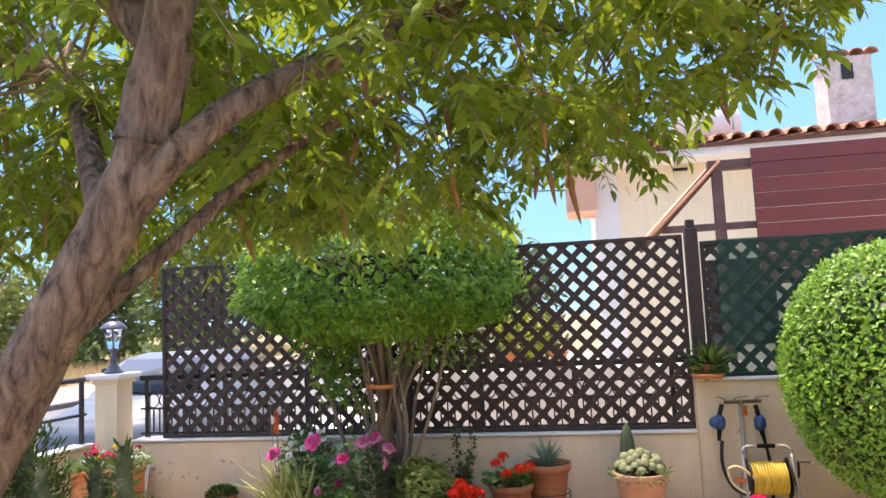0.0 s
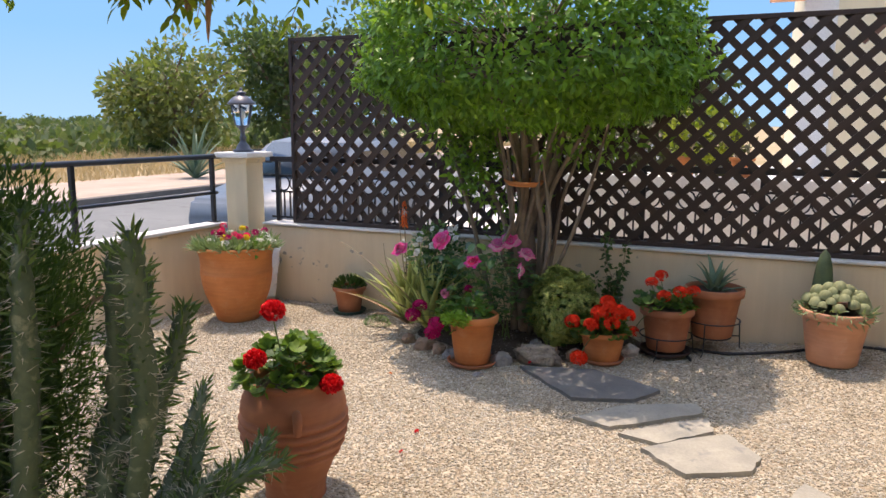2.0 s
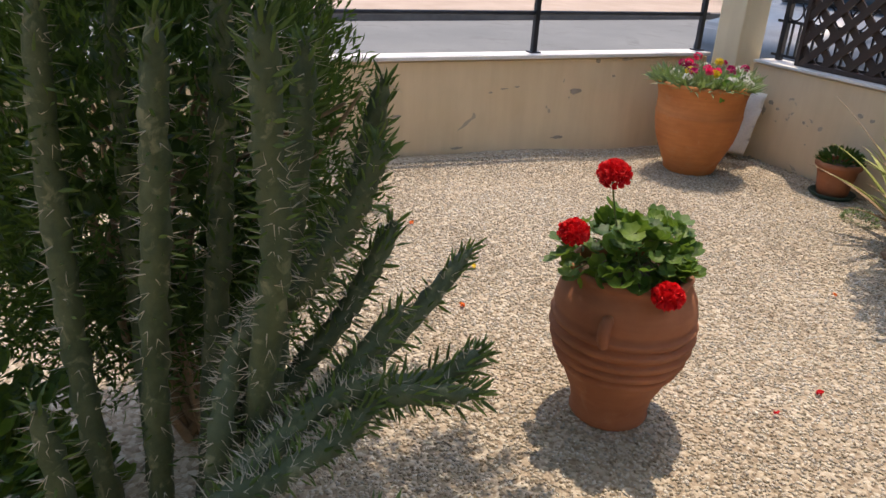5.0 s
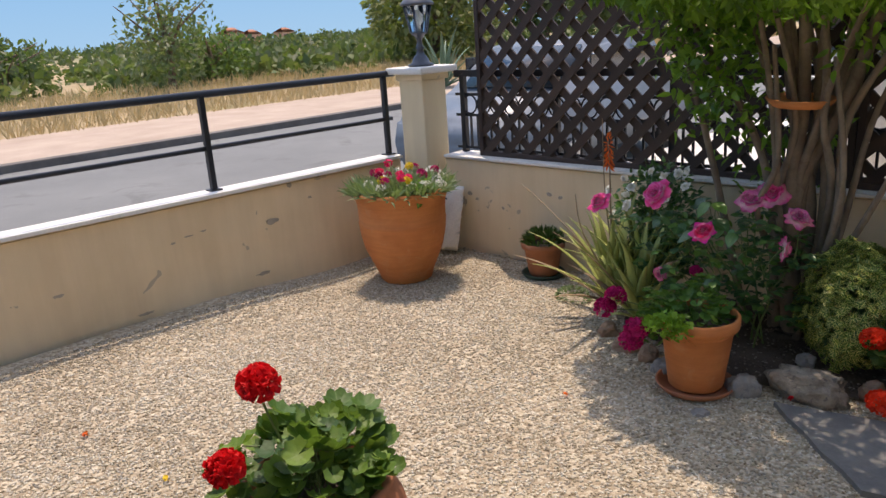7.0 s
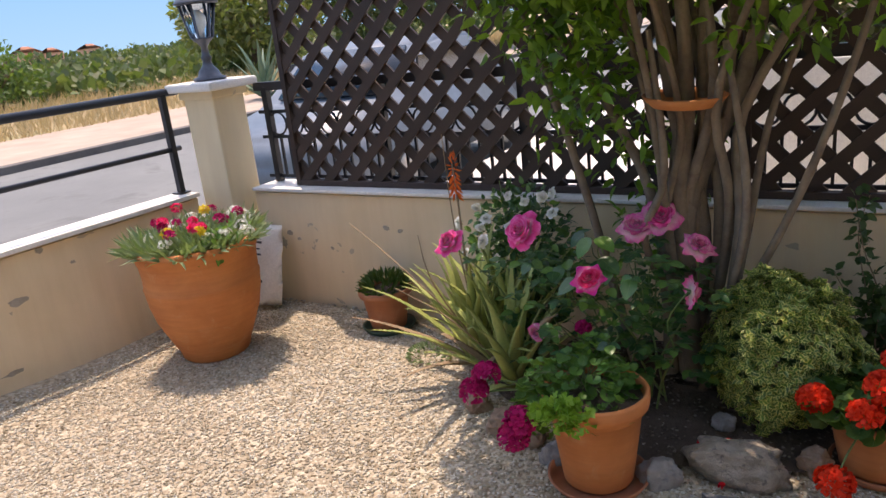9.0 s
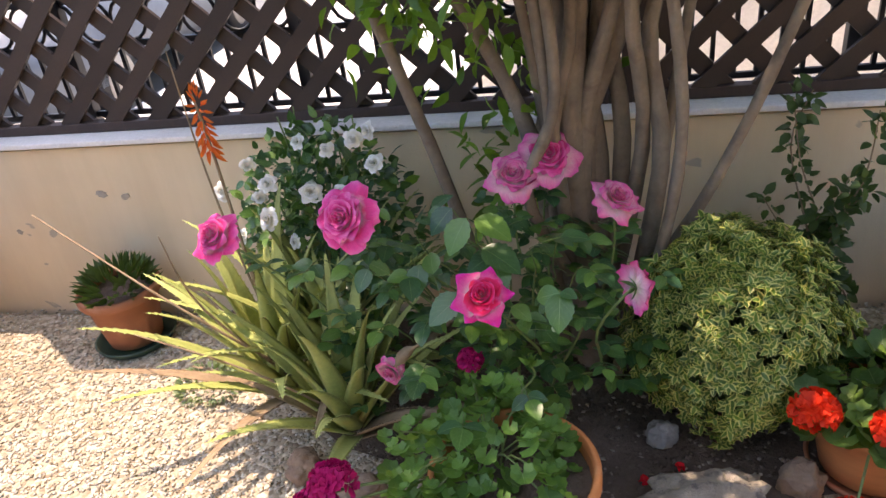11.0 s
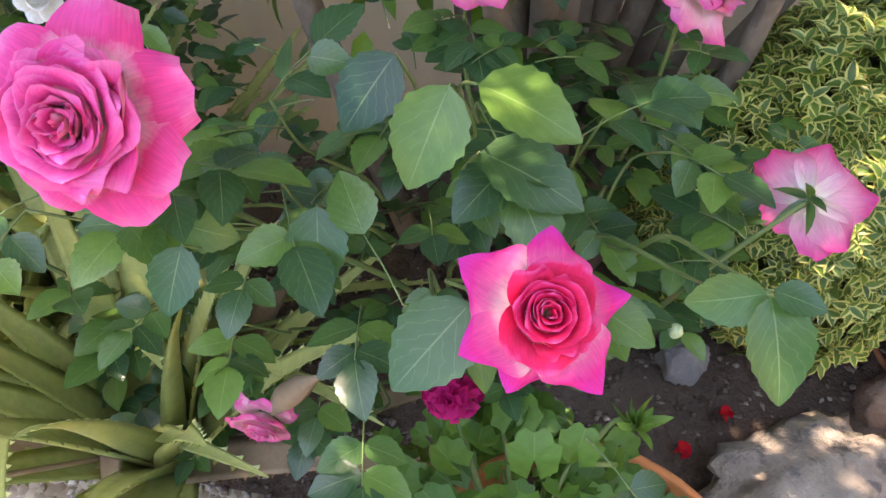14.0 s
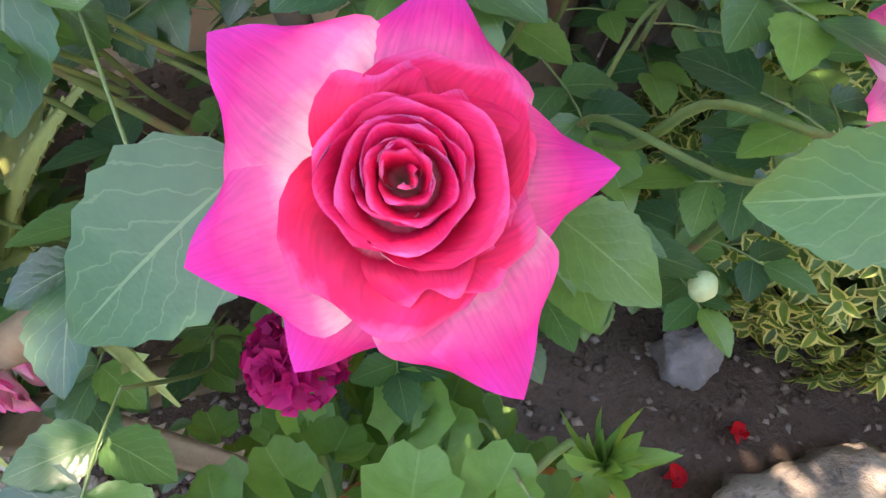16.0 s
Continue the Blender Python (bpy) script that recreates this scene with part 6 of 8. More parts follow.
# fine-leaved shrub behind the cactus
g = np.random.default_rng(37)
SH = thing("dense_shrub", (-1.95, 2.1, 0), "dense dark green fine-leaved shrub behind the cactus", "shrub")
n = 34000
d = unit(n, g)
r = g.uniform(0.72, 1.0, n)
p = np.array([-1.98, 2.0, 0.82]) + np.sign(d) * np.abs(d) ** 0.8 * np.array([0.46, 0.50, 0.58]) * (r * (1 + 0.1 * np.sin(7 * d[:, 0] + 5 * d[:, 2])))[:, None]
keep = p[:, 2] > 0.25
p, d = p[keep], d[keep]
n = len(p)
part("foliage", foliage(leaf(2, 0.22, 0.2, 0.15), p, d * 0.6 + unit(n, g) * 0.6 + np.array([0, 0, 0.5]), unit(n, g), g.uniform(0.02, 0.042, n)), L_SHRUB, SH)
# shell of darker leaves that paints the shrub's shaded interior
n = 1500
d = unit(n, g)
part("inner_shade_foliage", foliage(leaf(2, 0.5, 0.2, 0.15), np.array([-1.98, 2.0, 0.8]) + d * [0.34, 0.36, 0.42], unit(n, g), unit(n, g), 0.09), L_DARK, SH)
part("branches", joined([tube_arrays(bend([(-1.95 + g.uniform(-0.06, 0.06), 2.05 + g.uniform(-0.06, 0.06), 0), (-1.95 + g.uniform(-0.2, 0.2), 2.05 + g.uniform(-0.2, 0.2), 0.5), (-1.95 + g.uniform(-0.4, 0.4), 2.05 + g.uniform(-0.4, 0.4), 1.0)], 4), np.linspace(0.014, 0.004, 9), 6) for _ in range(26)]), TWIG, SH)
LS2 = thing("leafy_groundcover", (-1.45, 1.5, 0), "broad-leaved green plant under the shrub", "plant")
n = 420
d = unit(n, g)
d[:, 2] = np.abs(d[:, 2])
part("leaves", foliage(GLEAF, np.array([-1.58, 1.5, 0.08]) + d * [0.34, 0.34, 0.5] * g.uniform(0.5, 1, n)[:, None], d, d + [0, 0, 0.6], 0.07), L_GER, LS2)

# ---- shade tree over the start of the walk ----
BARK = bark_mat("rugged_bark", (0.17, 0.115, 0.08), (0.33, 0.24, 0.165), (0.045, 0.03, 0.02))
POD = rough_mat("dry_pod", (0.26, 0.13, 0.06), (0.40, 0.23, 0.11), 0.7, 20.0, 90.0, 0.4)
ST = thing("shade_tree", (-1.45, 1.06, 0), "leaning shade tree with feathery leaves and hanging brown pods", "tree")


def limb(pts, r0, r1, seed, n=12):
    path = bend(pts, 6)
    return tube(path, np.linspace(r0, r1, len(path)), n, 0.09, seed), path


trunk_pts = [(-1.45, 1.06, -0.05), (-1.32, 1.10, 0.4), (-1.08, 1.16, 0.95), (-0.86, 1.22, 1.42), (-0.67, 1.28, 1.80), (-0.60, 1.32, 2.08)]
me, tpath = limb(trunk_pts, 0.063, 0.046, 1, 22)
part("trunk", me, BARK, ST)
BOUGHS = [
    ([(-0.64, 1.29, 1.9), (-0.57, 1.34, 2.3), (-0.58, 1.6, 2.8), (-0.5, 1.8, 3.3)], 0.055),
    ([(-0.68, 1.27, 1.76), (-0.50, 1.36, 1.97), (-0.25, 1.75, 2.25), (0.15, 2.05, 2.5), (0.7, 2.3, 2.7)], 0.036),
    ([(-0.82, 1.23, 1.50), (-0.68, 1.36, 1.68), (-0.54, 1.62, 1.92), (-0.4, 2.1, 2.2), (-0.3, 2.5, 2.4)], 0.021),
    ([(-0.70, 1.27, 1.74), (-1.00, 1.60, 2.08), (-1.45, 2.1, 2.4), (-2.0, 2.5, 2.7)], 0.032),
    ([(-0.58, 1.33, 2.2), (-0.3, 1.25, 2.6), (0.1, 1.2, 2.85), (0.5, 1.2, 2.95)], 0.04),
    ([(-0.62, 1.31, 2.1), (-1.1, 1.40, 2.6), (-1.6, 1.4, 2.9), (-2.2, 1.4, 3.1)], 0.04),
    ([(-0.25, 1.75, 2.25), (0.0, 2.3, 2.45), (0.3, 2.7, 2.55), (0.65, 2.9, 2.55)], 0.025),
    ([(-1.00, 1.60, 2.08), (-1.2, 2.3, 2.3), (-1.2, 2.8, 2.4), (-1.0, 3.1, 2.4)], 0.028),
]
ends = []
for k, (pts, r) in enumerate(BOUGHS):
    me, path = limb(pts, r, r * 0.3, 50 + k, 9)
    part("limb", me, BARK, ST)
    ends += path[8:]
g = np.random.default_rng(41)
tw, LPs, LFs, LUs, LSs, PODS = [], [], [], [], [], []


def low_edge(x, y):
    """How low the leaves hang: lowest over the left part, rising to the right and towards the walker."""
    return 1.86 + 0.10 * smooth01((x + 1.0) / 1.0) + 0.62 * smooth01((x - 0.25) / 0.9) + 0.35 * smooth01((1.9 - y) / 0.8) + 0.06 * math.sin(5 * x) - 0.06 * math.exp(-((x + 0.85) / 0.35) ** 2)


for k in range(900):
    x, y = g.uniform(-2.7, 1.2), g.uniform(1.25, 3.15)
    lo = low_edge(x, y)
    z = lo + 0.12 + (3.1 - lo) * g.random() ** 1.6
    if (x + 0.8) ** 2 / 4.2 + (y - 2.2) ** 2 / 1.0 > 1:
        continue
    p = Vector((x, y, z))
    a = Vector(min(ends, key=lambda e: (e[0] - x) ** 2 + (e[1] - y) ** 2 + (e[2] - z) ** 2))
    if k % 3 == 0:
        tw.append(tube_arrays([tuple(a), tuple(a.lerp(p, 0.5) + Vector((0, 0, 0.06))), tuple(p)], [0.007, 0.005, 0.003], 5))
    for _ in range(4):
        ang = g.uniform(0, 6.28)
        d = Vector((math.cos(ang), math.sin(ang), g.uniform(-0.9, 0.15))).normalized()
        ln = g.uniform(0.16, 0.26)
        s = d.cross(Vector((0, 0, 1))).normalized()
        if (p + d * ln).z < lo - 0.05:
            continue
        mid, tip = p + d * ln * 0.5, p + d * ln + Vector((0, 0, -ln * 0.2))
        tw.append(tube_arrays([tuple(p), tuple(mid), tuple(tip)], 0.0014, 4))
        for j in range(7):
            q = p.lerp(tip, 0.2 + 0.8 * j / 6)
            for sg in ((-1, 1) if j < 6 else (0,)):
                LPs.append(tuple(q))
                LFs.append(tuple(s * sg + d * (0.5 if sg else 1) + Vector(g.uniform(-0.25, 0.25, 3)) + Vector((0, 0, -0.2))))
                LUs.append(tuple(Vector((0, 0, 1)) + Vector(g.uniform(-0.5, 0.5, 3))))
                LSs.append(g.uniform(0.045, 0.068))
    if k % 3 == 0 and p.y > 1.9:
        PODS.append((p, g.uniform(0.12, 0.2), g.uniform(-0.04, 0.04), g.uniform(-0.04, 0.04)))
PODS += [(Vector((-1.49, 2.7, 1.95)), 0.27, -0.03, 0.02), (Vector((-1.08, 2.62, 1.95)), 0.16, 0.04, 0), (Vector((0.05, 2.6, 2.12)), 0.2, 0.02, 0), (Vector((0.12, 2.58, 2.05)), 0.2, 0.03, 0.02)]
part("leaves", foliage(leaf(3, 0.42, 0.1, 0.3), LPs, LFs, LUs, LSs), L_CANOPY, ST, "feathery yellow-green compound leaves")
part("twigs", joined(tw), TWIG, ST)
for p, ln, dx, dy in PODS:
    pts = bend([tuple(p), tuple(p + Vector((dx * 0.2, dy * 0.2, -ln * 0.4))), tuple(p + Vector((dx, dy, -ln)))], 4)
    rr = [0.002, 0.005, 0.009, 0.011, 0.011, 0.010, 0.008, 0.005, 0.001]
    part("pod", tube(pts, rr, 7, 0.12), POD, ST)



# ---- bed, stones and flagging ----
def blob(cx, cy, cz, sx, sy, sz, seed, rough=0.22, turn=0.0, sub=4):
    bm = bmesh.new()
    bmesh.ops.create_icosphere(bm, subdivisions=sub, radius=1.0)
    for v in bm.verts:
        p = v.co.copy()
        k = 1 + rough * noise.noise(p * 1.3 + Vector((seed, 0, 0))) + rough * 0.5 * noise.noise(p * 3.1 + Vector((0, seed, 0))) - rough * 0.5 * abs(noise.noise(p * 2.3 + Vector((0, seed, seed)))) + rough * 0.32 * noise.noise(p * 7 + Vector((0, 0, seed))) + rough * 0.14 * noise.noise(p * 17 + Vector((seed, 0, seed)))
        p = Vector((math.copysign(abs(p.x) ** 0.85, p.x), math.copysign(abs(p.y) ** 0.85, p.y), math.copysign(abs(p.z) ** 0.8, p.z))) * k
        x, y = p.x * sx, p.y * sy
        v.co = (cx + x * math.cos(turn) - y * math.sin(turn), cy + x * math.sin(turn) + y * math.cos(turn), cz + p.z * sz)
    return bm


ROCK_MOTTLED = rough_mat("mottled_rock", (0.20, 0.165, 0.125), (0.40, 0.345, 0.275), 0.92, 16.0, 110.0, 1.0, 0, (0.07, 0.07, 0.075), 34.0, 0.016)
ROCK_TAN = rough_mat("tan_rock", (0.24, 0.15, 0.10), (0.36, 0.25, 0.17), 0.9, 9.0, 90.0, 0.8, 0, (0.13, 0.11, 0.09), 18.0, 0.01)
ROCK_DARK = rough_mat("grey_rock", (0.20, 0.19, 0.18), (0.34, 0.31, 0.28), 0.9, 8.0, 70.0, 0.7, 0, (0.12, 0.12, 0.12), 16.0, 0.01)
for i, (x, y, sx, sy, sz, h, tn, mt, lb) in enumerate([
        (-1.145, 5.115, 0.142, 0.075, 0.068, 0.065, 0.15, ROCK_MOTTLED, "pale weathered rock edging the planting bed"),
        (-0.955, 5.215, 0.045, 0.04, 0.05, 0.045, -0.3, ROCK_TAN, "reddish brown stone edging the planting bed"),
        (-1.36, 5.02, 0.06, 0.05, 0.05, 0.04, 0.5, ROCK_DARK, "grey stone beside the orange pot"),
        (-1.23, 5.33, 0.036, 0.032, 0.032, 0.05, 0.2, ROCK_DARK, "small rounded grey stone on dark soil"),
        (-1.68, 5.02, 0.06, 0.05, 0.045, 0.03, 0.9, ROCK_DARK, "grey stone at the edge of the aloe"),
        (-1.92, 5.13, 0.07, 0.05, 0.05, 0.03, 0.1, ROCK_TAN, "tan stone at the edge of the aloe"),
        (-2.08, 5.22, 0.05, 0.045, 0.04, 0.03, 1.2, ROCK_TAN, "tan stone under the aloe leaves"),
        (-1.80, 5.09, 0.055, 0.045, 0.04, 0.03, 2.0, ROCK_TAN, "tan stone edging the bed"),
        (-0.66, 5.45, 0.06, 0.05, 0.045, 0.04, 0.6, ROCK, "pale stone behind the low geranium"),
        (-0.58, 5.70, 0.05, 0.05, 0.04, 0.06, 0.4, ROCK, "pale stone near the wall"),
        (-1.42, 4.78, 0.035, 0.03, 0.02, 0.012, 0.4, ROCK_DARK, "small grey stone on the gravel")]):
    tagged(part("rock", blob(x, y, ground_z(x, y) + h - 0.015, sx, sy, sz, i * 3.7, 0.33 if sx > 0.06 else 0.3, tn), mt, smooth=True), lb, "rock", "stones round the bed")

# dark soil of the bed, just proud of the gravel
V, F = [(-1.35, 5.55, ground_z(-1.35, 5.55) + 0.02)], []
RN, AN = 12, 48
for j in range(1, RN + 1):
    for i in range(AN):
        a = 2 * math.pi * i / AN
        k = j / RN * (1 + 0.06 * math.sin(3 * a) + 0.05 * math.sin(7 * a + 1))
        x, y = -1.38 + 0.80 * k * math.cos(a), min(5.925, 5.56 + 0.44 * k * math.sin(a))
        V.append((x, y, ground_z(x, y) + 0.016 + 0.02 * noise.noise((x * 9, y * 9, 1)) - 0.03 * max(0, k - 0.85)))
for i in range(0, AN, 2):
    F.append((0, 1 + i, 1 + (i + 1) % AN, 1 + (i + 2) % AN))
for j in range(RN - 1):
    for i in range(AN):
        a, b = 1 + j * AN + i, 1 + j * AN + (i + 1) % AN
        F.append((a, b, b + AN, a + AN))
tagged(part("soil_bed", fast_mesh("soil_bed", V, F, smooth=True), SOIL), "dark bare planting soil at the foot of the shrub", "soil", kind="structure")

OCT_V = np.array([(1, 0, 0), (-1, 0, 0), (0, 1, 0), (0, -1, 0), (0, 0, 1), (0, 0, -1)], float)
OCT_F = np.array([(0, 2, 4), (2, 1, 4), (1, 3, 4), (3, 0, 4), (2, 0, 5), (1, 2, 5), (3, 1, 5), (0, 3, 5)])


def pebbles(xy, zs, size, g):
    """Small angular stones, each squashed and turned its own way."""
    n = len(xy)
    s = np.stack([size * g.uniform(0.7, 1.5, n), size * g.uniform(0.6, 1.1, n), size * g.uniform(0.4, 0.75, n)], 1)
    base = OCT_V[None] * (1 + g.uniform(-0.35, 0.35, (n, 6, 1))) * s[:, None]
    a, t = g.uniform(0, 6.28, n), g.uniform(-0.5, 0.5, n)
    ca, sa, ct, st = np.cos(a), np.sin(a), np.cos(t), np.sin(t)
    x, y, z = base[..., 0], base[..., 1], base[..., 2]
    y, z = y * ct[:, None] - z * st[:, None], y * st[:, None] + z * ct[:, None]
    x, y = x * ca[:, None] - y * sa[:, None], x * sa[:, None] + y * ca[:, None]
    V = np.stack([x + xy[:, 0:1], y + xy[:, 1:2], z + zs[:, None] + s[:, 2:3] * 0.35], -1).reshape(-1, 3)
    F = (OCT_F[None] + (np.arange(n) * 6)[:, None, None]).reshape(-1, 3)
    return fast_mesh("pebbles", V, F)


g = np.random.default_rng(51)
n = 150000
xy = np.stack([g.uniform(-4.0, 1.9, n), 5.93 - 3.9 * g.random(n) ** 0.85], 1)
k = ((xy[:, 0] + 1.38) / 0.74) ** 2 + ((xy[:, 1] - 5.56) / 0.40) ** 2
xy = xy[k > 1 + g.uniform(-0.15, 0.1, n)]
zz = np.array([ground_z(x, y) for x, y in xy])
tagged(part("gravel", pebbles(xy, zz, 0.0068, g), PEBBLE), "loose cream and tan gravel chips covering the garden", "gravel", kind="stuff")
n = 2600
a, r = g.uniform(0, 6.28, n), np.sqrt(g.random(n))
xy = np.stack([-1.38 + 0.76 * r * np.cos(a), np.minimum(5.90, 5.56 + 0.42 * r * np.sin(a))], 1)
tagged(part("soil_crumbs", pebbles(xy, np.array([ground_z(x, y) + 0.016 for x, y in xy]), 0.006, g), CLOD), "crumbs of soil, chips and bark litter on the bed", "soil", kind="stuff")


def flag(pts, h, material, label):
    bm = bmesh.new()
    gg = random.Random(int(abs(pts[0][0] * 1000)))
    ring = []
    for i, (x, y) in enumerate(pts):
        x2, y2 = pts[(i + 1) % len(pts)]
        for s in range(5):
            t = s / 5
            ring.append((x + (x2 - x) * t + gg.uniform(-0.007, 0.007), y + (y2 - y) * t + gg.uniform(-0.007, 0.007)))
    vs = [bm.verts.new((x, y, ground_z(x, y) + h)) for x, y in ring]
    f = bm.faces.new(vs)
    ex = bmesh.ops.extrude_face_region(bm, geom=[f])
    for v in ex["geom"]:
        if isinstance(v, bmesh.types.BMVert):
            v.co.z -= h + 0.03
    bmesh.ops.recalc_face_normals(bm, faces=bm.faces)
    return tagged(part("flagstone", bm, material), label, "flagstone", "stepping stones in the gravel")


flag([(-1.23, 4.98), (-0.80, 5.08), (-0.41, 4.90), (-0.52, 4.70), (-0.83, 4.60)], 0.022, SLATE, "dark grey irregular stepping stone in the shade")
flag([(-0.76, 4.36), (-0.57, 4.60), (-0.21, 4.78), (-0.17, 4.66), (-0.40, 4.45), (-0.57, 4.31)], 0.022, FLAG, "pale grey irregular stepping stone set in gravel")
flag([(-0.53, 4.26), (-0.35, 4.42), (-0.15, 4.60), (-0.11, 4.44), (-0.34, 4.20)], 0.022, FLAG, "narrow pale grey stepping stone set in gravel")
flag([(-0.40, 4.13), (-0.22, 4.30), (-0.05, 4.44), (0.09, 4.22), (0.06, 4.07), (-0.20, 3.94)], 0.024, FLAG, "broad pale grey stepping stone set in gravel")
flag([(0.10, 3.71), (0.26, 4.04), (0.45, 3.86), (0.36, 3.64), (0.12, 3.72)], 0.022, FLAG, "pale grey stepping stone further along the path")

# fallen petals and scraps on the ground
for i, (x, y, mt) in enumerate([(-3.18, 3.21, P_ORANGE), (-2.64, 3.27, P_YEL), (-2.35, 3.07, P_ORANGE), (-1.37, 3.67, P_RED), (-1.40, 3.9, P_RED), (-1.28, 5.2, P_RED), (-1.20, 5.24, P_RED), (-1.9, 4.6, P_ORANGE), (-1.18, 5.02, P_RED)]):
    v, f, u = petal(lambda a, b: (a * 0.010 * math.sin(math.pi * (0.15 + 0.8 * b)), b * 0.022 - 0.011, 0.006 * a * a + 0.004 * b), 5, 5)
    v[25:, 2] -= 0.013
    v[:, 2] -= v[:, 2].min()
    tagged(part("fallen_petal", fast_mesh("petal", v, f, u, True), mt, None, m=pose(x, y, ground_z(x, y) + (0.028 if y > 5 else 0.009), 6, 4, i * 77)), "single fallen flower petal lying on the ground", "petal", "fallen petals")

# flaked patches in the render of the walls
SCAR = rough_mat("bare_render", (0.30, 0.26, 0.21), (0.42, 0.37, 0.30), 0.95, 20.0, 120.0, 0.6)


def scar(x, y, z, w, h, face, seed):
    gg = random.Random(seed)
    n = 14
    pts = []
    for i in range(n):
        a = 2 * math.pi * i / n
        r = gg.uniform(0.55, 1.1)
        pts.append((w * r * math.cos(a), h * r * math.sin(a)))
    bm = bmesh.new()
    for d in (0.0, 0.0025):
        ring = []
        for u, v in pts:
            ring.append(bm.verts.new((x + u, y - d, z + v) if face == "y" else (x + d, y + u, z + v)))
        bm.faces.new(ring)
    bm.verts.ensure_lookup_table()
    for i in range(n):
        j = (i + 1) % n
        bm.faces.new((bm.verts[i], bm.verts[j], bm.verts[n + j], bm.verts[n + i]))
    bmesh.ops.recalc_face_normals(bm, faces=bm.faces)
    return tagged(part("flaked_patch", bm, SCAR), "flaked patch of bare render in the cream wall paint", "patch", "flaked patches on the walls", "structure")


def wall_in(y):
    return -4.42 + (y + 2.6) / 8.36 * 0.4 + 0.0006


for i, (y, z, w, h) in enumerate([(4.72, 0.41, 0.05, 0.022), (4.29, 0.45, 0.022, 0.006), (4.20, 0.44, 0.03, 0.005), (4.62, 0.11, 0.06, 0.012), (4.87, 0.60, 0.022, 0.02), (4.11, 0.42, 0.016, 0.006), (3.5, 0.3, 0.03, 0.01), (5.0, 0.50, 0.018, 0.01), (3.9, 0.08, 0.05, 0.01)]):
    scar(wall_in(y), y, z, w, h, "x", i)
for i, (x, z, w, h) in enumerate([(-3.61, 0.33, 0.02, 0.035), (-3.56, 0.39, 0.025, 0.015), (-3.28, 0.32, 0.014, 0.012), (-2.92, 0.45, 0.025, 0.014), (-2.84, 0.44, 0.022, 0.012), (-3.5, 0.36, 0.018, 0.012), (-0.55, 0.45, 0.03, 0.02), (-0.1, 0.5, 0.02, 0.01)]):
    scar(x, 5.9294, z, w, h, "y", 40 + i)

# ---- printed sack behind the corner pot ----
bm = bmesh.new()
bmesh.ops.create_grid(bm, x_segments=10, y_segments=14, size=0.5)
for v in bm.verts:
    u, w = v.co.x, v.co.y + 0.5
    v.co = (u * 0.24 * (1 + 0.08 * w), -0.05 * (1 - 4 * u * u) * (1.1 - w) - 0.012 * noise.noise((u * 6, w * 6, 2)), w * 0.42)
bmesh.ops.solidify(bm, geom=list(bm.faces), thickness=0.012)
SK = thing("printed_sack", (-3.655, 5.8, 0), "white printed paper sack standing behind the corner pot", "sack")
MS = Matrix.Translation((-3.69, 5.79, 0.035)) @ Euler((math.radians(-12), 0, 0)).to_matrix().to_4x4()
part("bag", bm, rough_mat("sack_paper", (0.66, 0.63, 0.56), (0.76, 0.73, 0.66), 0.7, 8.0, 80.0, 0.3), SK, smooth=True, m=MS)
INK = plain_mat("dark_print", (0.05, 0.05, 0.06), 0.6)
for u, w, l, h in ((0.0, 0.385, 0.035, 0.022), (0.005, 0.33, 0.09, 0.012), (0.0, 0.295, 0.07, 0.008), (0.0, 0.265, 0.085, 0.010), (0.02, 0.12, 0.05, 0.014)):
    part("print_bar", block(u - l / 2, u + l / 2, -0.075, -0.071, w - h / 2, w + h / 2, 0), INK, SK, m=MS)

# ---- tap with two timers, hoses and the hose reel ----
BRASS = rough_mat("worn_brass", (0.30, 0.24, 0.14), (0.42, 0.36, 0.24), 0.4, 20.0, 120.0, 0.2, 0.8)
BLUEP = plain_mat("blue_plastic", (0.015, 0.06, 0.16), 0.35)
BLACKP = plain_mat("black_plastic", (0.012, 0.012, 0.014), 0.45)
ORANGEP = plain_mat("orange_plastic", (0.65, 0.16, 0.05), 0.45)
GREYM = rough_mat("grey_tube", (0.34, 0.32, 0.28), (0.48, 0.45, 0.40), 0.45, 10.0, 90.0, 0.15, 0.3)
YHOSE = plain_mat("yellow_hose", (0.72, 0.47, 0.06), 0.45)
TAP = thing("garden_tap", (1.25, 5.9, 0.85), "brass double tap with two blue watering timers on the wall", "tap")
part("stand_pipe", tube([(1.24, 5.915, ground_z(1.24, 5.9)), (1.24, 5.915, 0.84)], 0.014, 10), GREYM, TAP)
part("crosspiece", tube([(1.12, 5.89, 0.84), (1.38, 5.89, 0.845)], 0.013, 10), BRASS, TAP)
part("spout", tube([(1.24, 5.92, 0.84), (1.24, 5.86, 0.842)], 0.017, 10), BRASS, TAP)
for x in (1.13, 1.21, 1.36):
    part("lever", tube(bend([(x, 5.87, 0.85), (x - 0.02, 5.86, 0.875), (x + (0.07 if x > 1.2 else -0.07), 5.855, 0.885)], 3), 0.005, 7), BRASS, TAP)
part("hose_connector", tube([(1.255, 5.85, 0.82), (1.255, 5.85, 0.75)], [0.016, 0.018], 10), ORANGEP, TAP)
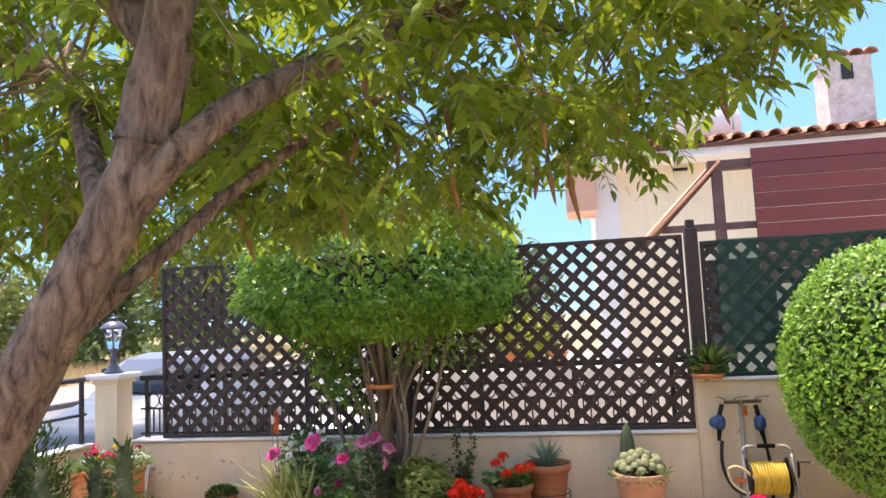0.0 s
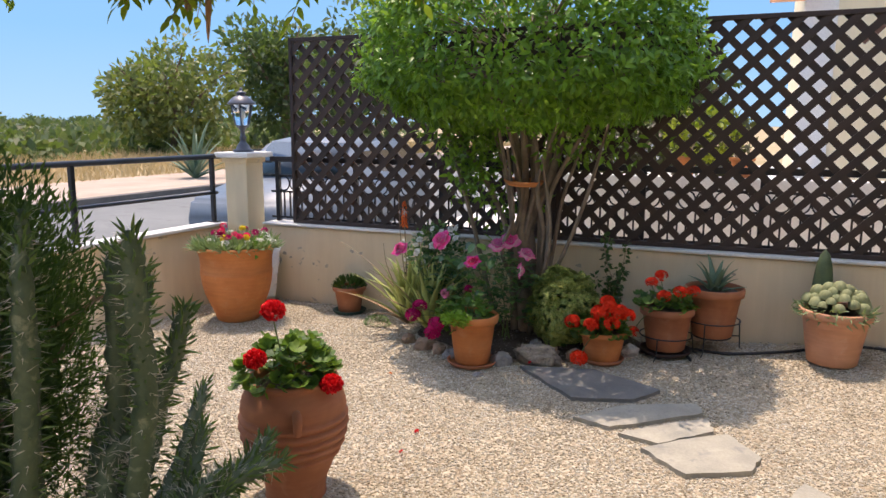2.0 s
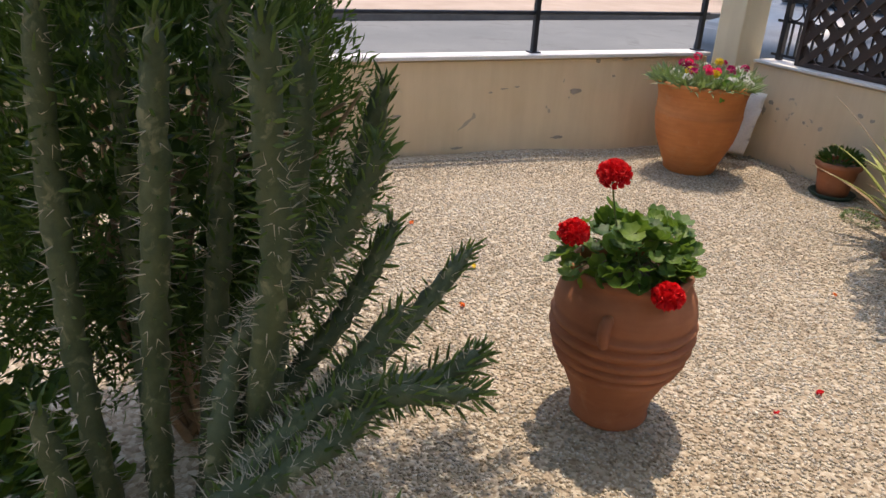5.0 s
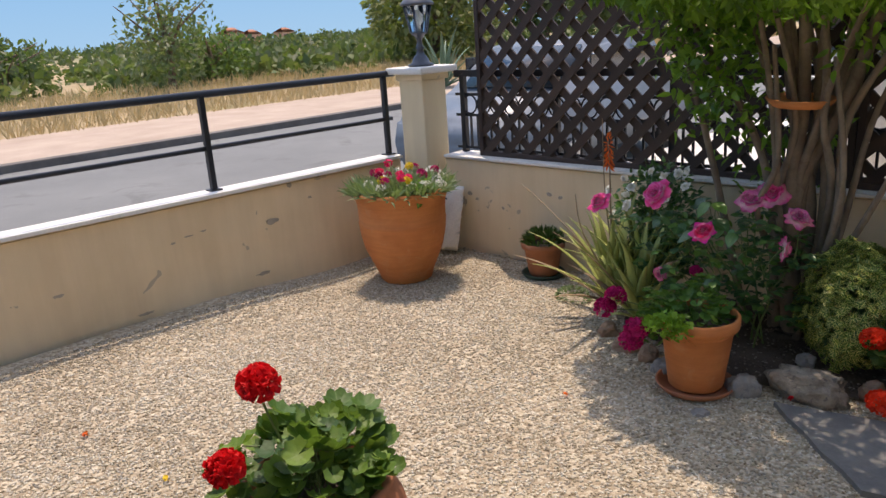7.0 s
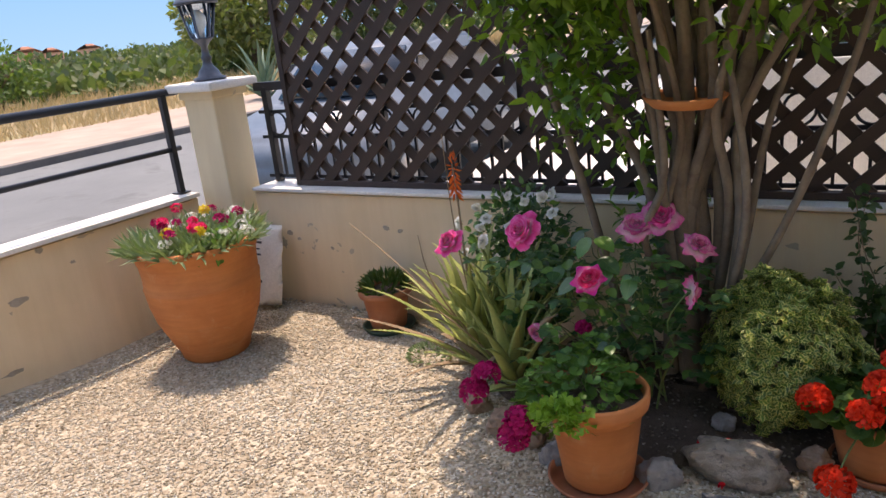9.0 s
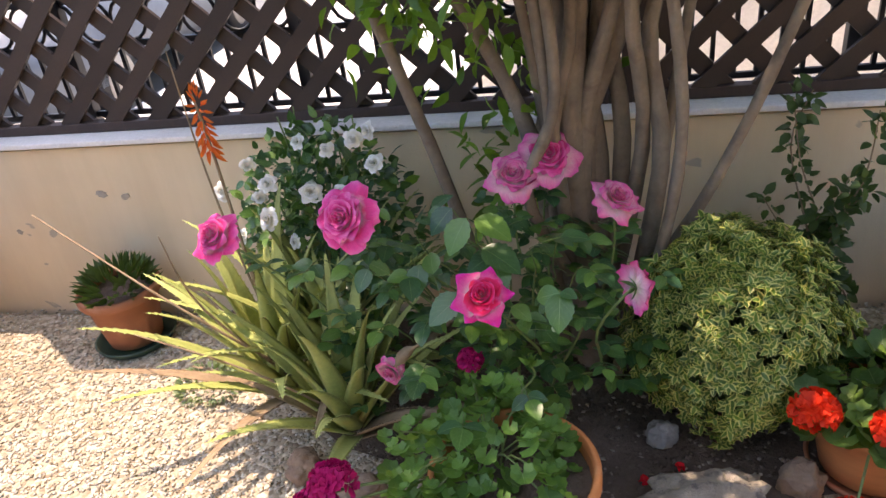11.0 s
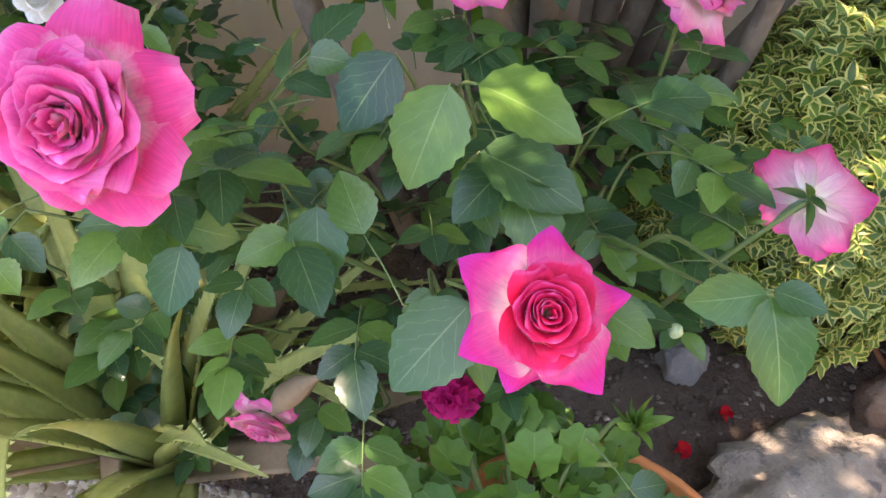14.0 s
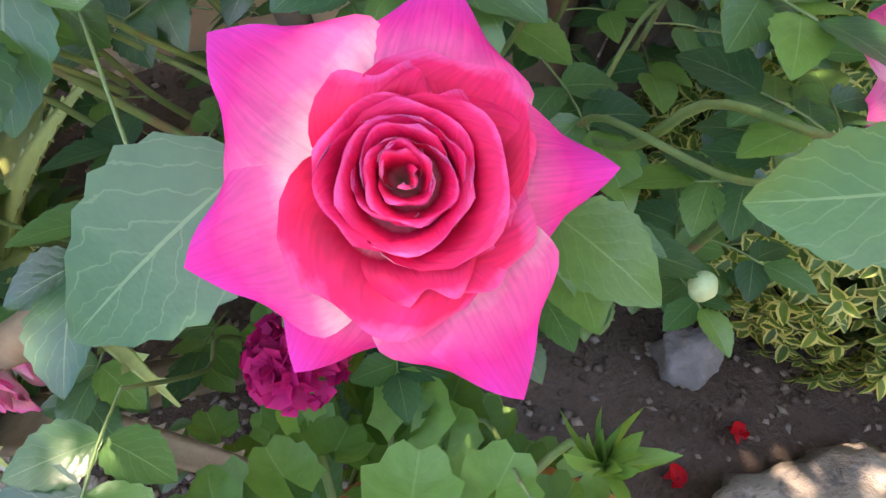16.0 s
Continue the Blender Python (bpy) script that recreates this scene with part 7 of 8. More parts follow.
for x, tilt, zc in ((1.08, -0.15, 0.70), (1.34, 0.25, 0.69)):
    tm = part("timer", blob(x + tilt * 0.05, 5.85, zc, 0.042, 0.035, 0.058, 9 + x, 0.03), BLUEP, TAP, "dark blue watering timer", smooth=True)
    part("inlet", tube([(x - tilt * 0.02 + 0.02 * (x < 1.2), 5.87, zc + 0.13), (x + tilt * 0.03, 5.86, zc + 0.05)], 0.017, 10), BLACKP, tm)
    part("outlet", tube([(x + tilt * 0.08, 5.85, zc - 0.05), (x + tilt * 0.14, 5.85, zc - 0.13)], [0.02, 0.012], 10), BLACKP, tm)
    if x < 1.2:
        face = part("dial", lathe([(0, -0.012), (0.036, -0.012), (0.04, 0.0), (0.034, 0.014), (0, 0.016)], 24), BLUEP, tm, m=pose(x - 0.045, 5.83, zc + 0.005, 70, -20, 0))
for k, pts in enumerate(([(1.08, 5.85, 0.57), (1.07, 5.85, 0.4), (1.12, 5.83, 0.25), (1.2, 5.78, 0.2)], [(1.375, 5.85, 0.56), (1.40, 5.85, 0.4), (1.40, 5.84, 0.25), (1.40, 5.86, 0.14)])):
    part("short_hose", tube(bend(pts, 5), 0.012, 9), BLACKP, TAP)

RX, RY = 1.34, 5.68
RZ = ground_z(RX, RY)
REEL = thing("hose_reel", (RX, RY, RZ), "grey tube-framed hose reel wound with yellow hose", "hose reel")
for sx in (-1, 1):
    x = RX + sx * 0.165
    part("side_frame", tube(bend([(x, RY - 0.17, RZ + 0.005), (x, RY - 0.10, RZ + 0.2), (x * 0.97 + RX * 0.03, RY - 0.02, RZ + 0.40)], 5), 0.011, 10), GREYM, REEL)
    part("rear_leg", tube(bend([(x, RY + 0.16, RZ + 0.005), (x, RY + 0.08, RZ + 0.2), (x, RY - 0.06, RZ + 0.30)], 4), 0.010, 10), GREYM, REEL)
    fl = part("flange", lathe([(0, -0.004), (0.13, -0.004), (0.138, 0.0), (0.13, 0.004), (0, 0.004)], 36), BLACKP, REEL, m=pose(RX + sx * 0.135, RY, RZ + 0.235, 0, 90, 0))
    part("foot", block(x - 0.016, x + 0.016, RY - 0.19, RY - 0.15, RZ, RZ + 0.02, 0.004), BLACKP, REEL)
part("handle", tube(bend([(RX - 0.165, RY - 0.02, RZ + 0.38), (RX - 0.15, RY - 0.01, RZ + 0.44), (RX - 0.09, RY, RZ + 0.455), (RX + 0.09, RY, RZ + 0.455), (RX + 0.15, RY - 0.01, RZ + 0.44), (RX + 0.165, RY - 0.02, RZ + 0.38)], 5), 0.012, 10), GREYM, REEL)
part("grip", tube([(RX - 0.06, RY, RZ + 0.455), (RX + 0.06, RY, RZ + 0.455)], 0.0145, 10), BLACKP, REEL)
part("drum", tube([(RX - 0.13, RY, RZ + 0.235), (RX + 0.13, RY, RZ + 0.235)], 0.06, 20), BLACKP, REEL)
for lay, (r, cnt) in enumerate(((0.074, 14), (0.091, 14), (0.108, 13))):
    pts = []
    for s in range(cnt * 16 + 1):
        a = s / 16 * 2 * math.pi
        pts.append((RX - 0.118 + 0.236 * s / (cnt * 16), RY + (r + 0.003 * math.sin(a * 0.37 + lay)) * math.cos(a), RZ + 0.235 + r * math.sin(a)))
    if lay > 0:
        part("hose_coil", tube(pts, 0.0088, 6), YHOSE, REEL, "yellow garden hose wound on the drum")
part("crank", tube(bend([(RX + 0.15, RY, RZ + 0.235), (RX + 0.20, RY, RZ + 0.24), (RX + 0.205, RY, RZ + 0.33), (RX + 0.21, RY, RZ + 0.345)], 3), 0.009, 8), BLACKP, REEL)
part("crank_knob", tube([(RX + 0.205, RY, RZ + 0.345), (RX + 0.285, RY, RZ + 0.345)], 0.012, 12), GREYM, REEL)
part("hose_end", tube(bend([(RX - 0.11, RY - 0.11, RZ + 0.25), (RX - 0.2, RY - 0.1, RZ + 0.33), (RX - 0.27, RY - 0.07, RZ + 0.31), (RX - 0.26, RY - 0.07, RZ + 0.23), (RX - 0.2, RY - 0.1, RZ + 0.17), (RX - 0.15, RY - 0.12, RZ + 0.16)], 5), 0.0095, 8), plain_mat("pale_hose", (0.62, 0.48, 0.26), 0.5), REEL)
part("coupling", tube([(RX - 0.24, RY - 0.08, RZ + 0.245), (RX - 0.17, RY - 0.11, RZ + 0.24)], 0.016, 10), ORANGEP, REEL)
pp = bend([(1.42, 5.85, ground_z(1.42, 5.85) + 0.02), (1.0, 5.80, 0.145), (0.6, 5.86, 0.11), (0.2, 5.70, 0.10), (-0.1, 5.62, 0.09), (-0.35, 5.66, 0.07), (-0.3, 5.45, 0.05)], 8)
tagged(part("ground_hose", tube([(x, y, ground_z(x, y) + 0.014) for x, y, z in pp], 0.009, 8), BLACKP), "black drip hose lying along the wall behind the pots", "hose")

# ---- plant dish on the wall step ----
DSH = thing("wall_planter", (1.0, 5.90, 1.02), "terracotta dish of trailing plants on the wall step", "planter")
part("dish", lathe([(0, 0), (0.10, 0), (0.105, 0.004), (0.125, 0.038), (0.117, 0.04), (0.098, 0.012), (0, 0.01)], 36), CLAY, DSH, m=pose(1.02, 5.885, 1.02))
part("pot", lathe(rimmed(0.045, 0.065, 0.1, 0.02, 0.006, 0.008), 28), CLAY_RED, DSH, m=pose(1.03, 5.885, 1.032))
part("pot", lathe(rimmed(0.035, 0.05, 0.08, 0.02, 0.006, 0.008), 24), plain_mat("olive_glaze", (0.25, 0.24, 0.06), 0.4), DSH, m=pose(0.95, 5.88, 1.032))
g = np.random.default_rng(61)
WPL = thing("trailing_plant", (1.03, 5.88, 1.12), "small leafy plants with long thin leaves in the wall dish", "plant")
d = unit(70, g)
part("leaves", foliage(GLEAF, np.array([1.03, 5.87, 1.10]) + d * [0.12, 0.06, 0.06], d, d + [0, -0.3, 0.8], 0.05), L_IVY, WPL)
d = unit(60, g)
d[:, 2] = np.abs(d[:, 2]) + 0.5
part("blades", foliage(leaf(4, 0.12, 0.2, 0.3), np.tile([1.05, 5.88, 1.1], (60, 1)), d, unit(60, g), 0.22), L_DARK, WPL)

# ---- the neighbour's yard and house ----
HWALL = stucco_mat("house_cream", (0.82, 0.68, 0.45), (0.86, 0.74, 0.52), (0.6, 0.5, 0.36))
WHITE = rough_mat("white_paint", (0.74, 0.72, 0.68), (0.82, 0.80, 0.77), 0.85, 1.5, 60.0, 0.2)
PEACH = rough_mat("peach_paint", (0.62, 0.33, 0.21), (0.70, 0.40, 0.27), 0.85, 1.5, 60.0, 0.2)
TILE = object_mat("roof_tile", [(0.36, 0.14, 0.085), (0.46, 0.20, 0.12), (0.54, 0.30, 0.20), (0.40, 0.17, 0.11)], 0.85, (1, 1, 1), 30.0, 0.4)
BURG = object_mat("burgundy_board", [(0.17, 0.035, 0.03), (0.21, 0.045, 0.036)], 0.6, (1, 1, 8), 12.0, 0.3)
DKBROWN = rough_mat("brown_beam", (0.10, 0.05, 0.04), (0.16, 0.085, 0.065), 0.7, 6.0, 60.0, 0.3)
HS_ = thing("neighbour_house", (4, 11, 0), "cream rendered house with a red barrel-tile roof and chimney", "house")
part("wall", block(0.45, 9.5, 11.0, 17, -0.2, 3.75, 0.02), HWALL, HS_)
part("corner_band", block(0.40, 0.75, 10.97, 11.3, -0.2, 3.74, 0.01), WHITE, HS_, "pale corner band")
part("eave_fascia", block(0.15, 9.7, 10.45, 11.0, 3.62, 3.76, 0.01), WHITE, HS_, "white eave board")
part("soffit_end", block(0.0, 0.44, 10.6, 11.5, 2.98, 3.70, 0.01), PEACH, HS_, "peach painted balcony end")
part("soffit_top", block(-0.04, 0.44, 10.55, 11.6, 3.705, 3.95, 0.01), WHITE, HS_)
RF = part("roof", fast_mesh("roof", [(0.1, 10.4, 3.77), (9.8, 10.4, 3.77), (9.8, 14, 4.33), (0.1, 14, 4.33), (0.1, 10.4, 3.71), (9.8, 10.4, 3.71), (9.8, 14, 4.4), (0.1, 14, 4.4)], [(0, 1, 2, 3), (7, 6, 5, 4), (0, 4, 5, 1), (1, 5, 6, 2), (2, 6, 7, 3), (3, 7, 4, 0)]), DKBROWN, HS_)
a = np.linspace(0, math.pi, 7)
tv = [(0.1 * math.cos(t) * k, y, 0.085 * math.sin(t) * k + (0.0 if k == 1 else -0.0)) for k in (1.0, 0.86) for y in (0.0, 0.5) for t in a]
tf = []
for s in (0, 1):
    for i in range(6):
        q = s * 14 + i
        tf.append((q, q + 1, q + 8, q + 7))
for i in range(6):
    tf.append((i, i + 1, 14 + i + 1, 14 + i))
tile_me = fast_mesh("tile", tv, tf, smooth=True)
tile_me.materials.append(TILE)
for row in range(5):
    for i in range(41):
        part("tile", tile_me, None, RF, m=pose(0.22 + i * 0.235, 10.3 + row * 0.42, 3.78 + row * 0.075, 10, 0, 0))
CH = part("chimney", block(3.7, 4.3, 10.95, 11.5, 4.0, 4.95, 0.01), rough_mat("stone_cladding", (0.55, 0.47, 0.40), (0.78, 0.72, 0.66), 0.9, 9.0, 40.0, 0.8, 0, (0.4, 0.33, 0.28), 8.0, 0.03), HS_, "pale stone-clad chimney")
for i in range(4):
    part("chimney_tile", tile_me, None, CH, m=pose(3.72 + i * 0.19, 10.9, 4.95, 12, 0, 0))
part("flue_mouth", block(3.9, 4.05, 10.93, 10.96, 4.62, 4.84, 0.0), BLACKP, CH)
part("vent", block(1.55, 1.75, 10.97, 11.0, 3.52, 3.56, 0.0), BLACKP, HS_)
part("shaded_window", block(1.9, 2.8, 10.96, 11.0, 1.0, 2.2, 0.01), plain_mat("window_dark", (0.03, 0.035, 0.04), 0.15), HS_)
# solar heater on the roof
TK = part("water_tank", tube([(1.75, 12.0, 4.35), (2.7, 12.0, 4.35)], 0.26, 20), WHITE, HS_, "white roof water tank")
part("aerial", tube([(2.55, 11.6, 4.2), (2.55, 11.6, 5.1)], 0.012, 6), IRON, HS_)

PG = thing("pergola", (2.2, 8, 0), "brown timber pergola with a burgundy boarded awning", "pergola")
part("post", block(1.54, 1.64, 7.95, 8.05, 0, 2.95, 0.006), DKBROWN, PG)
part("post", block(4.4, 4.5, 7.95, 8.05, 0, 2.95, 0.006), DKBROWN, PG)
part("beam", block(1.5, 4.6, 7.94, 8.06, 2.95, 3.05, 0.006), DKBROWN, PG)
for i in range(3):
    part("rafter", tube([(1.58 - 0.0, 8.0 + i * 0.9, 3.0), (0.90, 8.0 + i * 0.9, 2.30)], 0.045, 6), DKBROWN, PG)
part("eave_tiles", fast_mesh("strip", [(1.62, 7.9, 3.06), (0.86, 7.9, 2.30), (0.86, 8.5, 2.36), (1.62, 8.5, 3.12), (1.62, 7.9, 3.02), (0.86, 7.9, 2.26), (0.86, 8.5, 2.30), (1.62, 8.5, 3.06)], [(0, 1, 2, 3), (7, 6, 5, 4), (0, 4, 5, 1), (1, 5, 6, 2), (2, 6, 7, 3), (3, 7, 4, 0)]), CLAY_PALE, PG)
for i in range(9):
    part("board", block(1.92 + 0.0, 4.7, 7.90 - 0.004 * (i % 2), 7.93, 1.75 + i * 0.155, 1.75 + (i + 1) * 0.155 - 0.006, 0.003), BURG, PG)
part("cross_beam", block(1.0, 1.95, 7.96, 8.04, 2.33, 2.40, 0.004), DKBROWN, PG)

YW = thing("yard_parapet", (0, 7.2, 0), "low white wall in the yard with pots on it", "low wall")
part("wall", block(-1.9, 3.3, 7.2, 7.4, 0.0, 1.03, 0.01), WHITE, YW)
YH = thing("yard_hedge", (-0.8, 7.7, 0), "dark brownish hedge behind the low white wall", "hedge")
g = np.random.default_rng(71)
n = 2600
part("leaves", foliage(leaf(3, 0.5, 0.1, 0.2), np.stack([g.uniform(-1.7, -0.05, n), g.uniform(7.5, 7.9, n), g.uniform(0.6, 1.52, n)], 1), unit(n, g), unit(n, g), 0.09), leaf_mat("bronze_leaf", [(0.06, 0.045, 0.025), (0.09, 0.06, 0.035), (0.05, 0.07, 0.025)], 0.5, 0.2), YH)
for x in (-0.55, -0.12):
    vessel("yard_pot", x, 7.3, rimmed(0.06, 0.1, 0.16, 0.03), CLAY, "orange clay pot with a yellow-flowered plant on the low wall", 24, 0, (0.08, 0.14), 1.031, "flower pot", "pots in the yard")
YF = thing("yellow_bush", (-0.4, 7.32, 1.15), "yellow-flowered plant in a pot behind the trellis", "plant")
n = 420
part("leaves", foliage(leaf(3, 0.5, 0.1, 0.2), np.array([-0.42, 7.3, 1.38]) + unit(n, g) * [0.28, 0.1, 0.22], unit(n, g), unit(n, g), 0.06), leaf_mat("lime_leaf", [(0.30, 0.34, 0.02), (0.42, 0.44, 0.03), (0.2, 0.28, 0.03)], 0.5, 0.4), YF)
part("stems", joined([tube_arrays([(-0.55, 7.3, 1.15), (-0.45, 7.3, 1.4)], 0.006, 5), tube_arrays([(-0.12, 7.3, 1.15), (-0.3, 7.3, 1.35)], 0.006, 5)]), TWIG, YF)
# cable and its bracket on the house
tagged(part("overhead_cable", tube(bend([(-14, 30, 8.0), (-6, 20, 5.2), (0.0, 11.2, 3.4)], 10), 0.012, 6), BLACKP), "thin black overhead cable running to the house", "cable")

# ---- parked car beyond the fence ----
CARP = rough_mat("car_paint", (0.14, 0.17, 0.20), (0.17, 0.20, 0.235), 0.4, 1.0, 10.0, 0.02, 0.0)
CARG = plain_mat("car_glass", (0.02, 0.025, 0.03), 0.06)
CAR = thing("parked_car", (-5.4, 9.6, LAND_Z + 0.03), "silver-blue hatchback parked at the street side", "car")
CW = 1.66
prof = [(-2.0, 0.30), (-2.05, 0.55), (-1.98, 0.78), (-1.1, 0.94), (-0.45, 1.40), (0.2, 1.46), (1.1, 1.42), (1.75, 1.0), (1.95, 0.92), (2.0, 0.5), (1.95, 0.28)]
V, F = [], []
for s in (-1, 1):
    for x, z in prof:
        V.append((x, s * CW / 2 * (1.0 if z < 0.96 else 0.82), z))
n = len(prof)
bm = bmesh.new()
vs = [bm.verts.new(v) for v in V]
for i in range(n - 1):
    bm.faces.new((vs[i], vs[i + 1], vs[n + i + 1], vs[n + i]))
bm.faces.new((vs[n - 1], vs[0], vs[n], vs[2 * n - 1]))
bm.faces.new(vs[:n][::-1])
bm.faces.new(vs[n:])
bmesh.ops.recalc_face_normals(bm, faces=bm.faces)
bmesh.ops.bevel(bm, geom=list(bm.edges), offset=0.05, segments=3, affect="EDGES")
MC = pose(-5.4, 9.6, LAND_Z + 0.03, 0, 0, 96)
part("body", bm, CARP, CAR, smooth=True, m=MC)
for q in ([(-1.04, -0.6, 0.99), (-1.04, 0.6, 0.99), (-0.5, 0.56, 1.37), (-0.5, -0.56, 1.37)], [(1.2, -0.55, 1.37), (1.2, 0.55, 1.37), (1.68, 0.6, 1.06), (1.68, -0.6, 1.06)]):
    c = sum((Vector(p) for p in q), Vector()) / 4
    out = Vector((q[0][0] - 0.1, 0, 1.2)).normalized() * 0.022
    V = [tuple(Vector(p) + Vector((-0.03 if c.x < 0 else 0.03, 0, 0.025))) for p in q] + [tuple(Vector(p)) for p in q]
    part("window", fast_mesh("window", V, [(0, 1, 2, 3), (7, 6, 5, 4), (0, 4, 5, 1), (1, 5, 6, 2), (2, 6, 7, 3), (3, 7, 4, 0)]), CARG, CAR, m=MC)
for s in (-1, 1):
    for x0, x1 in ((-0.75, 0.25), (0.3, 1.15)):
        y = s * CW / 2
        part("side_window", block(x0, x1, y * 0.93 - 0.012, y * 0.93 + 0.012, 1.0, 1.30, 0.006), CARG, CAR, m=MC)
    for x in (-1.25, 1.3):
        w = part("wheel", lathe([(0, -0.09), (0.29, -0.09), (0.31, -0.06), (0.31, 0.06), (0.29, 0.09), (0, 0.09)], 28), BLACKP, CAR, m=MC @ pose(x, s * 0.74, 0.31, 90, 0, 0))
        part("rim", lathe([(0, -0.1), (0.18, -0.1), (0.2, -0.09), (0.2, 0.09), (0.18, 0.1), (0, 0.1)], 20), GREYM, w, m=MC @ pose(x, s * 0.74, 0.31, 90, 0, 0))


# ---- trees and distance ----
def far_tree(name, x, y, h, r, crown_z, cols, label, seed, leaves=2600, size=0.5, sparse=1.0, z0=LAND_Z):
    g = np.random.default_rng(seed)
    T = thing(name, (x, y, z0), label, "tree", "trees across the street")
    part("trunk", tube(bend([(x, y, z0 - 0.1), (x + 0.1 * r, y, z0 + h * 0.3), (x - 0.05 * r, y, z0 + h * 0.7)], 4), np.linspace(0.05 * r + 0.06, 0.02 * r, 9), 9, 0.08), BARK, T)
    for k in range(7):
        a = k * 2.4
        part("branch", tube(bend([(x, y, z0 + h * (0.25 + 0.05 * k)), (x + r * 0.4 * math.cos(a), y + r * 0.4 * math.sin(a), z0 + h * (0.45 + 0.04 * k)), (x + r * 0.75 * math.cos(a), y + r * 0.75 * math.sin(a), z0 + h * (0.6 + 0.04 * k))], 3), np.linspace(0.03 * r, 0.006 * r, 7), 6), BARK, T)
    nc = 26
    cd = unit(nc, g)
    cent = np.array([x, y, z0 + crown_z]) + cd * np.array([r * 0.72, r * 0.72, (h - crown_z) * 0.72]) * g.uniform(0.5, 1.0, nc)[:, None]
    ids = g.integers(0, nc, leaves)
    d = unit(leaves, g)
    p = cent[ids] + d * (r * 0.34 * sparse) * g.uniform(0.5, 1.0, leaves)[:, None] ** 0.5
    p[:, 2] = np.maximum(p[:, 2], z0 + 0.05)
    part("crown", foliage(leaf(2, 0.5, 0.1, 0.2), p, d + unit(leaves, g) * 0.7, d + unit(leaves, g) * 0.4, size * g.uniform(0.6, 1.2, leaves)), leaf_mat(name + "_leaf", cols, 0.55, 0.3), T)
    return T


OLIVE = [(0.12, 0.14, 0.05), (0.18, 0.19, 0.06), (0.26, 0.25, 0.08), (0.10, 0.12, 0.05)]
DGREEN = [(0.05, 0.075, 0.035), (0.08, 0.11, 0.05), (0.11, 0.14, 0.06)]
MGREEN = [(0.07, 0.12, 0.035), (0.11, 0.17, 0.05), (0.15, 0.21, 0.06)]
far_tree("acacia", -27, 29.5, 6.0, 4.2, 3.0, OLIVE, "broad olive-green acacia across the street", 1, 5200, 0.42)
far_tree("dark_carob", -26, 37.5, 8.5, 4.2, 4.0, DGREEN, "tall dark green carob tree", 2, 4200, 0.5)
far_tree("dark_carob", -18, 34, 8.0, 4.2, 4.0, DGREEN, "dark green carob tree behind the fence", 3, 3600, 0.5)
far_tree("dark_carob", -10, 34, 7.0, 4.0, 3.6, DGREEN, "dark green carob tree behind the fence", 6, 3200, 0.5)
far_tree("dark_carob", -4, 36, 6.0, 3.6, 3.2, DGREEN, "dark green carob tree behind the yard", 8, 2600, 0.5)
far_tree("sparse_almond", -27, 15.6, 4.6, 2.3, 2.0, [(0.10, 0.13, 0.06), (0.15, 0.18, 0.08), (0.2, 0.2, 0.12)], "thin-crowned almond tree on the dry verge", 4, 1700, 0.26, 1.15)
far_tree("sparse_almond", -30, 19, 2.6, 2.2, 1.2, MGREEN, "low green almond tree on the dry verge", 5, 1800, 0.3)
far_tree("sparse_almond", -34, 12, 2.6, 2.4, 1.2, DGREEN, "low dusty almond tree on the dry verge", 7, 1600, 0.3)
g = np.random.default_rng(81)


def scrub(name, n, xr, yr, rr, hr, cols, label, per, size, seed):
    """Far bushes, many in one sheet of leaves."""
    g = np.random.default_rng(seed)
    P_, D_ = [], []
    for _ in range(n):
        x, y, r, h = g.uniform(*xr), g.uniform(*yr), g.uniform(*rr), g.uniform(*hr)
        d = unit(per, g)
        d[:, 2] = np.abs(d[:, 2])
        P_.append(np.array([x, y, land_rise(x, y)]) + d * [r, r, h] * g.uniform(0.6, 1.05, per)[:, None])
        D_.append(d)
    P_, D_ = np.concatenate(P_), np.concatenate(D_)
    k = len(P_)
    ob = part(name, foliage(leaf(2, 0.7, 0.1, 0.2), P_, D_ + unit(k, g) * 0.7, D_ + unit(k, g) * 0.4, size * g.uniform(0.6, 1.3, k)), leaf_mat(name + "_leaf", cols, 0.7, 0.2))
    return tagged(ob, label, "bushes", kind="stuff")


def land_rise(x, y):
    return LAND_Z + 0.5 * smooth01((-x - 110) / 120)


xs, ys = np.linspace(-420, -60, 40), np.linspace(-150, 420, 40)
V = [(x, y, land_rise(x, y) - 0.1 + (0.0 if x < -70 else -0.3) + 1.5 * smooth01((-x - 150) / 80) * noise.noise((x * 0.012, y * 0.012, 0))) for y in ys for x in xs]
F = [(j * 40 + i, j * 40 + i + 1, (j + 1) * 40 + i + 1, (j + 1) * 40 + i) for j in range(39) for i in range(39)]
tagged(part("backdrop_hills", fast_mesh("hills", V, F, smooth=True), rough_mat("far_land", (0.20, 0.20, 0.09), (0.36, 0.30, 0.16), 0.95, 0.03, 0.6, 0.3)), "low scrubby hills in the distance", "hills", kind="structure")
scrub("roadside_scrub", 150, (-50, -27), (8, 62), (0.7, 1.8), (0.4, 1.3), [(0.06, 0.09, 0.035), (0.11, 0.15, 0.05), (0.17, 0.17, 0.09), (0.14, 0.19, 0.05)], "green scrub beyond the dry grass", 60, 0.5, 1)
scrub("middle_scrub", 130, (-120, -60), (-20, 140), (1.0, 2.6), (0.8, 1.9), [(0.05, 0.08, 0.045), (0.09, 0.12, 0.06), (0.15, 0.14, 0.09)], "scrub and small trees in the valley", 50, 0.8, 2)
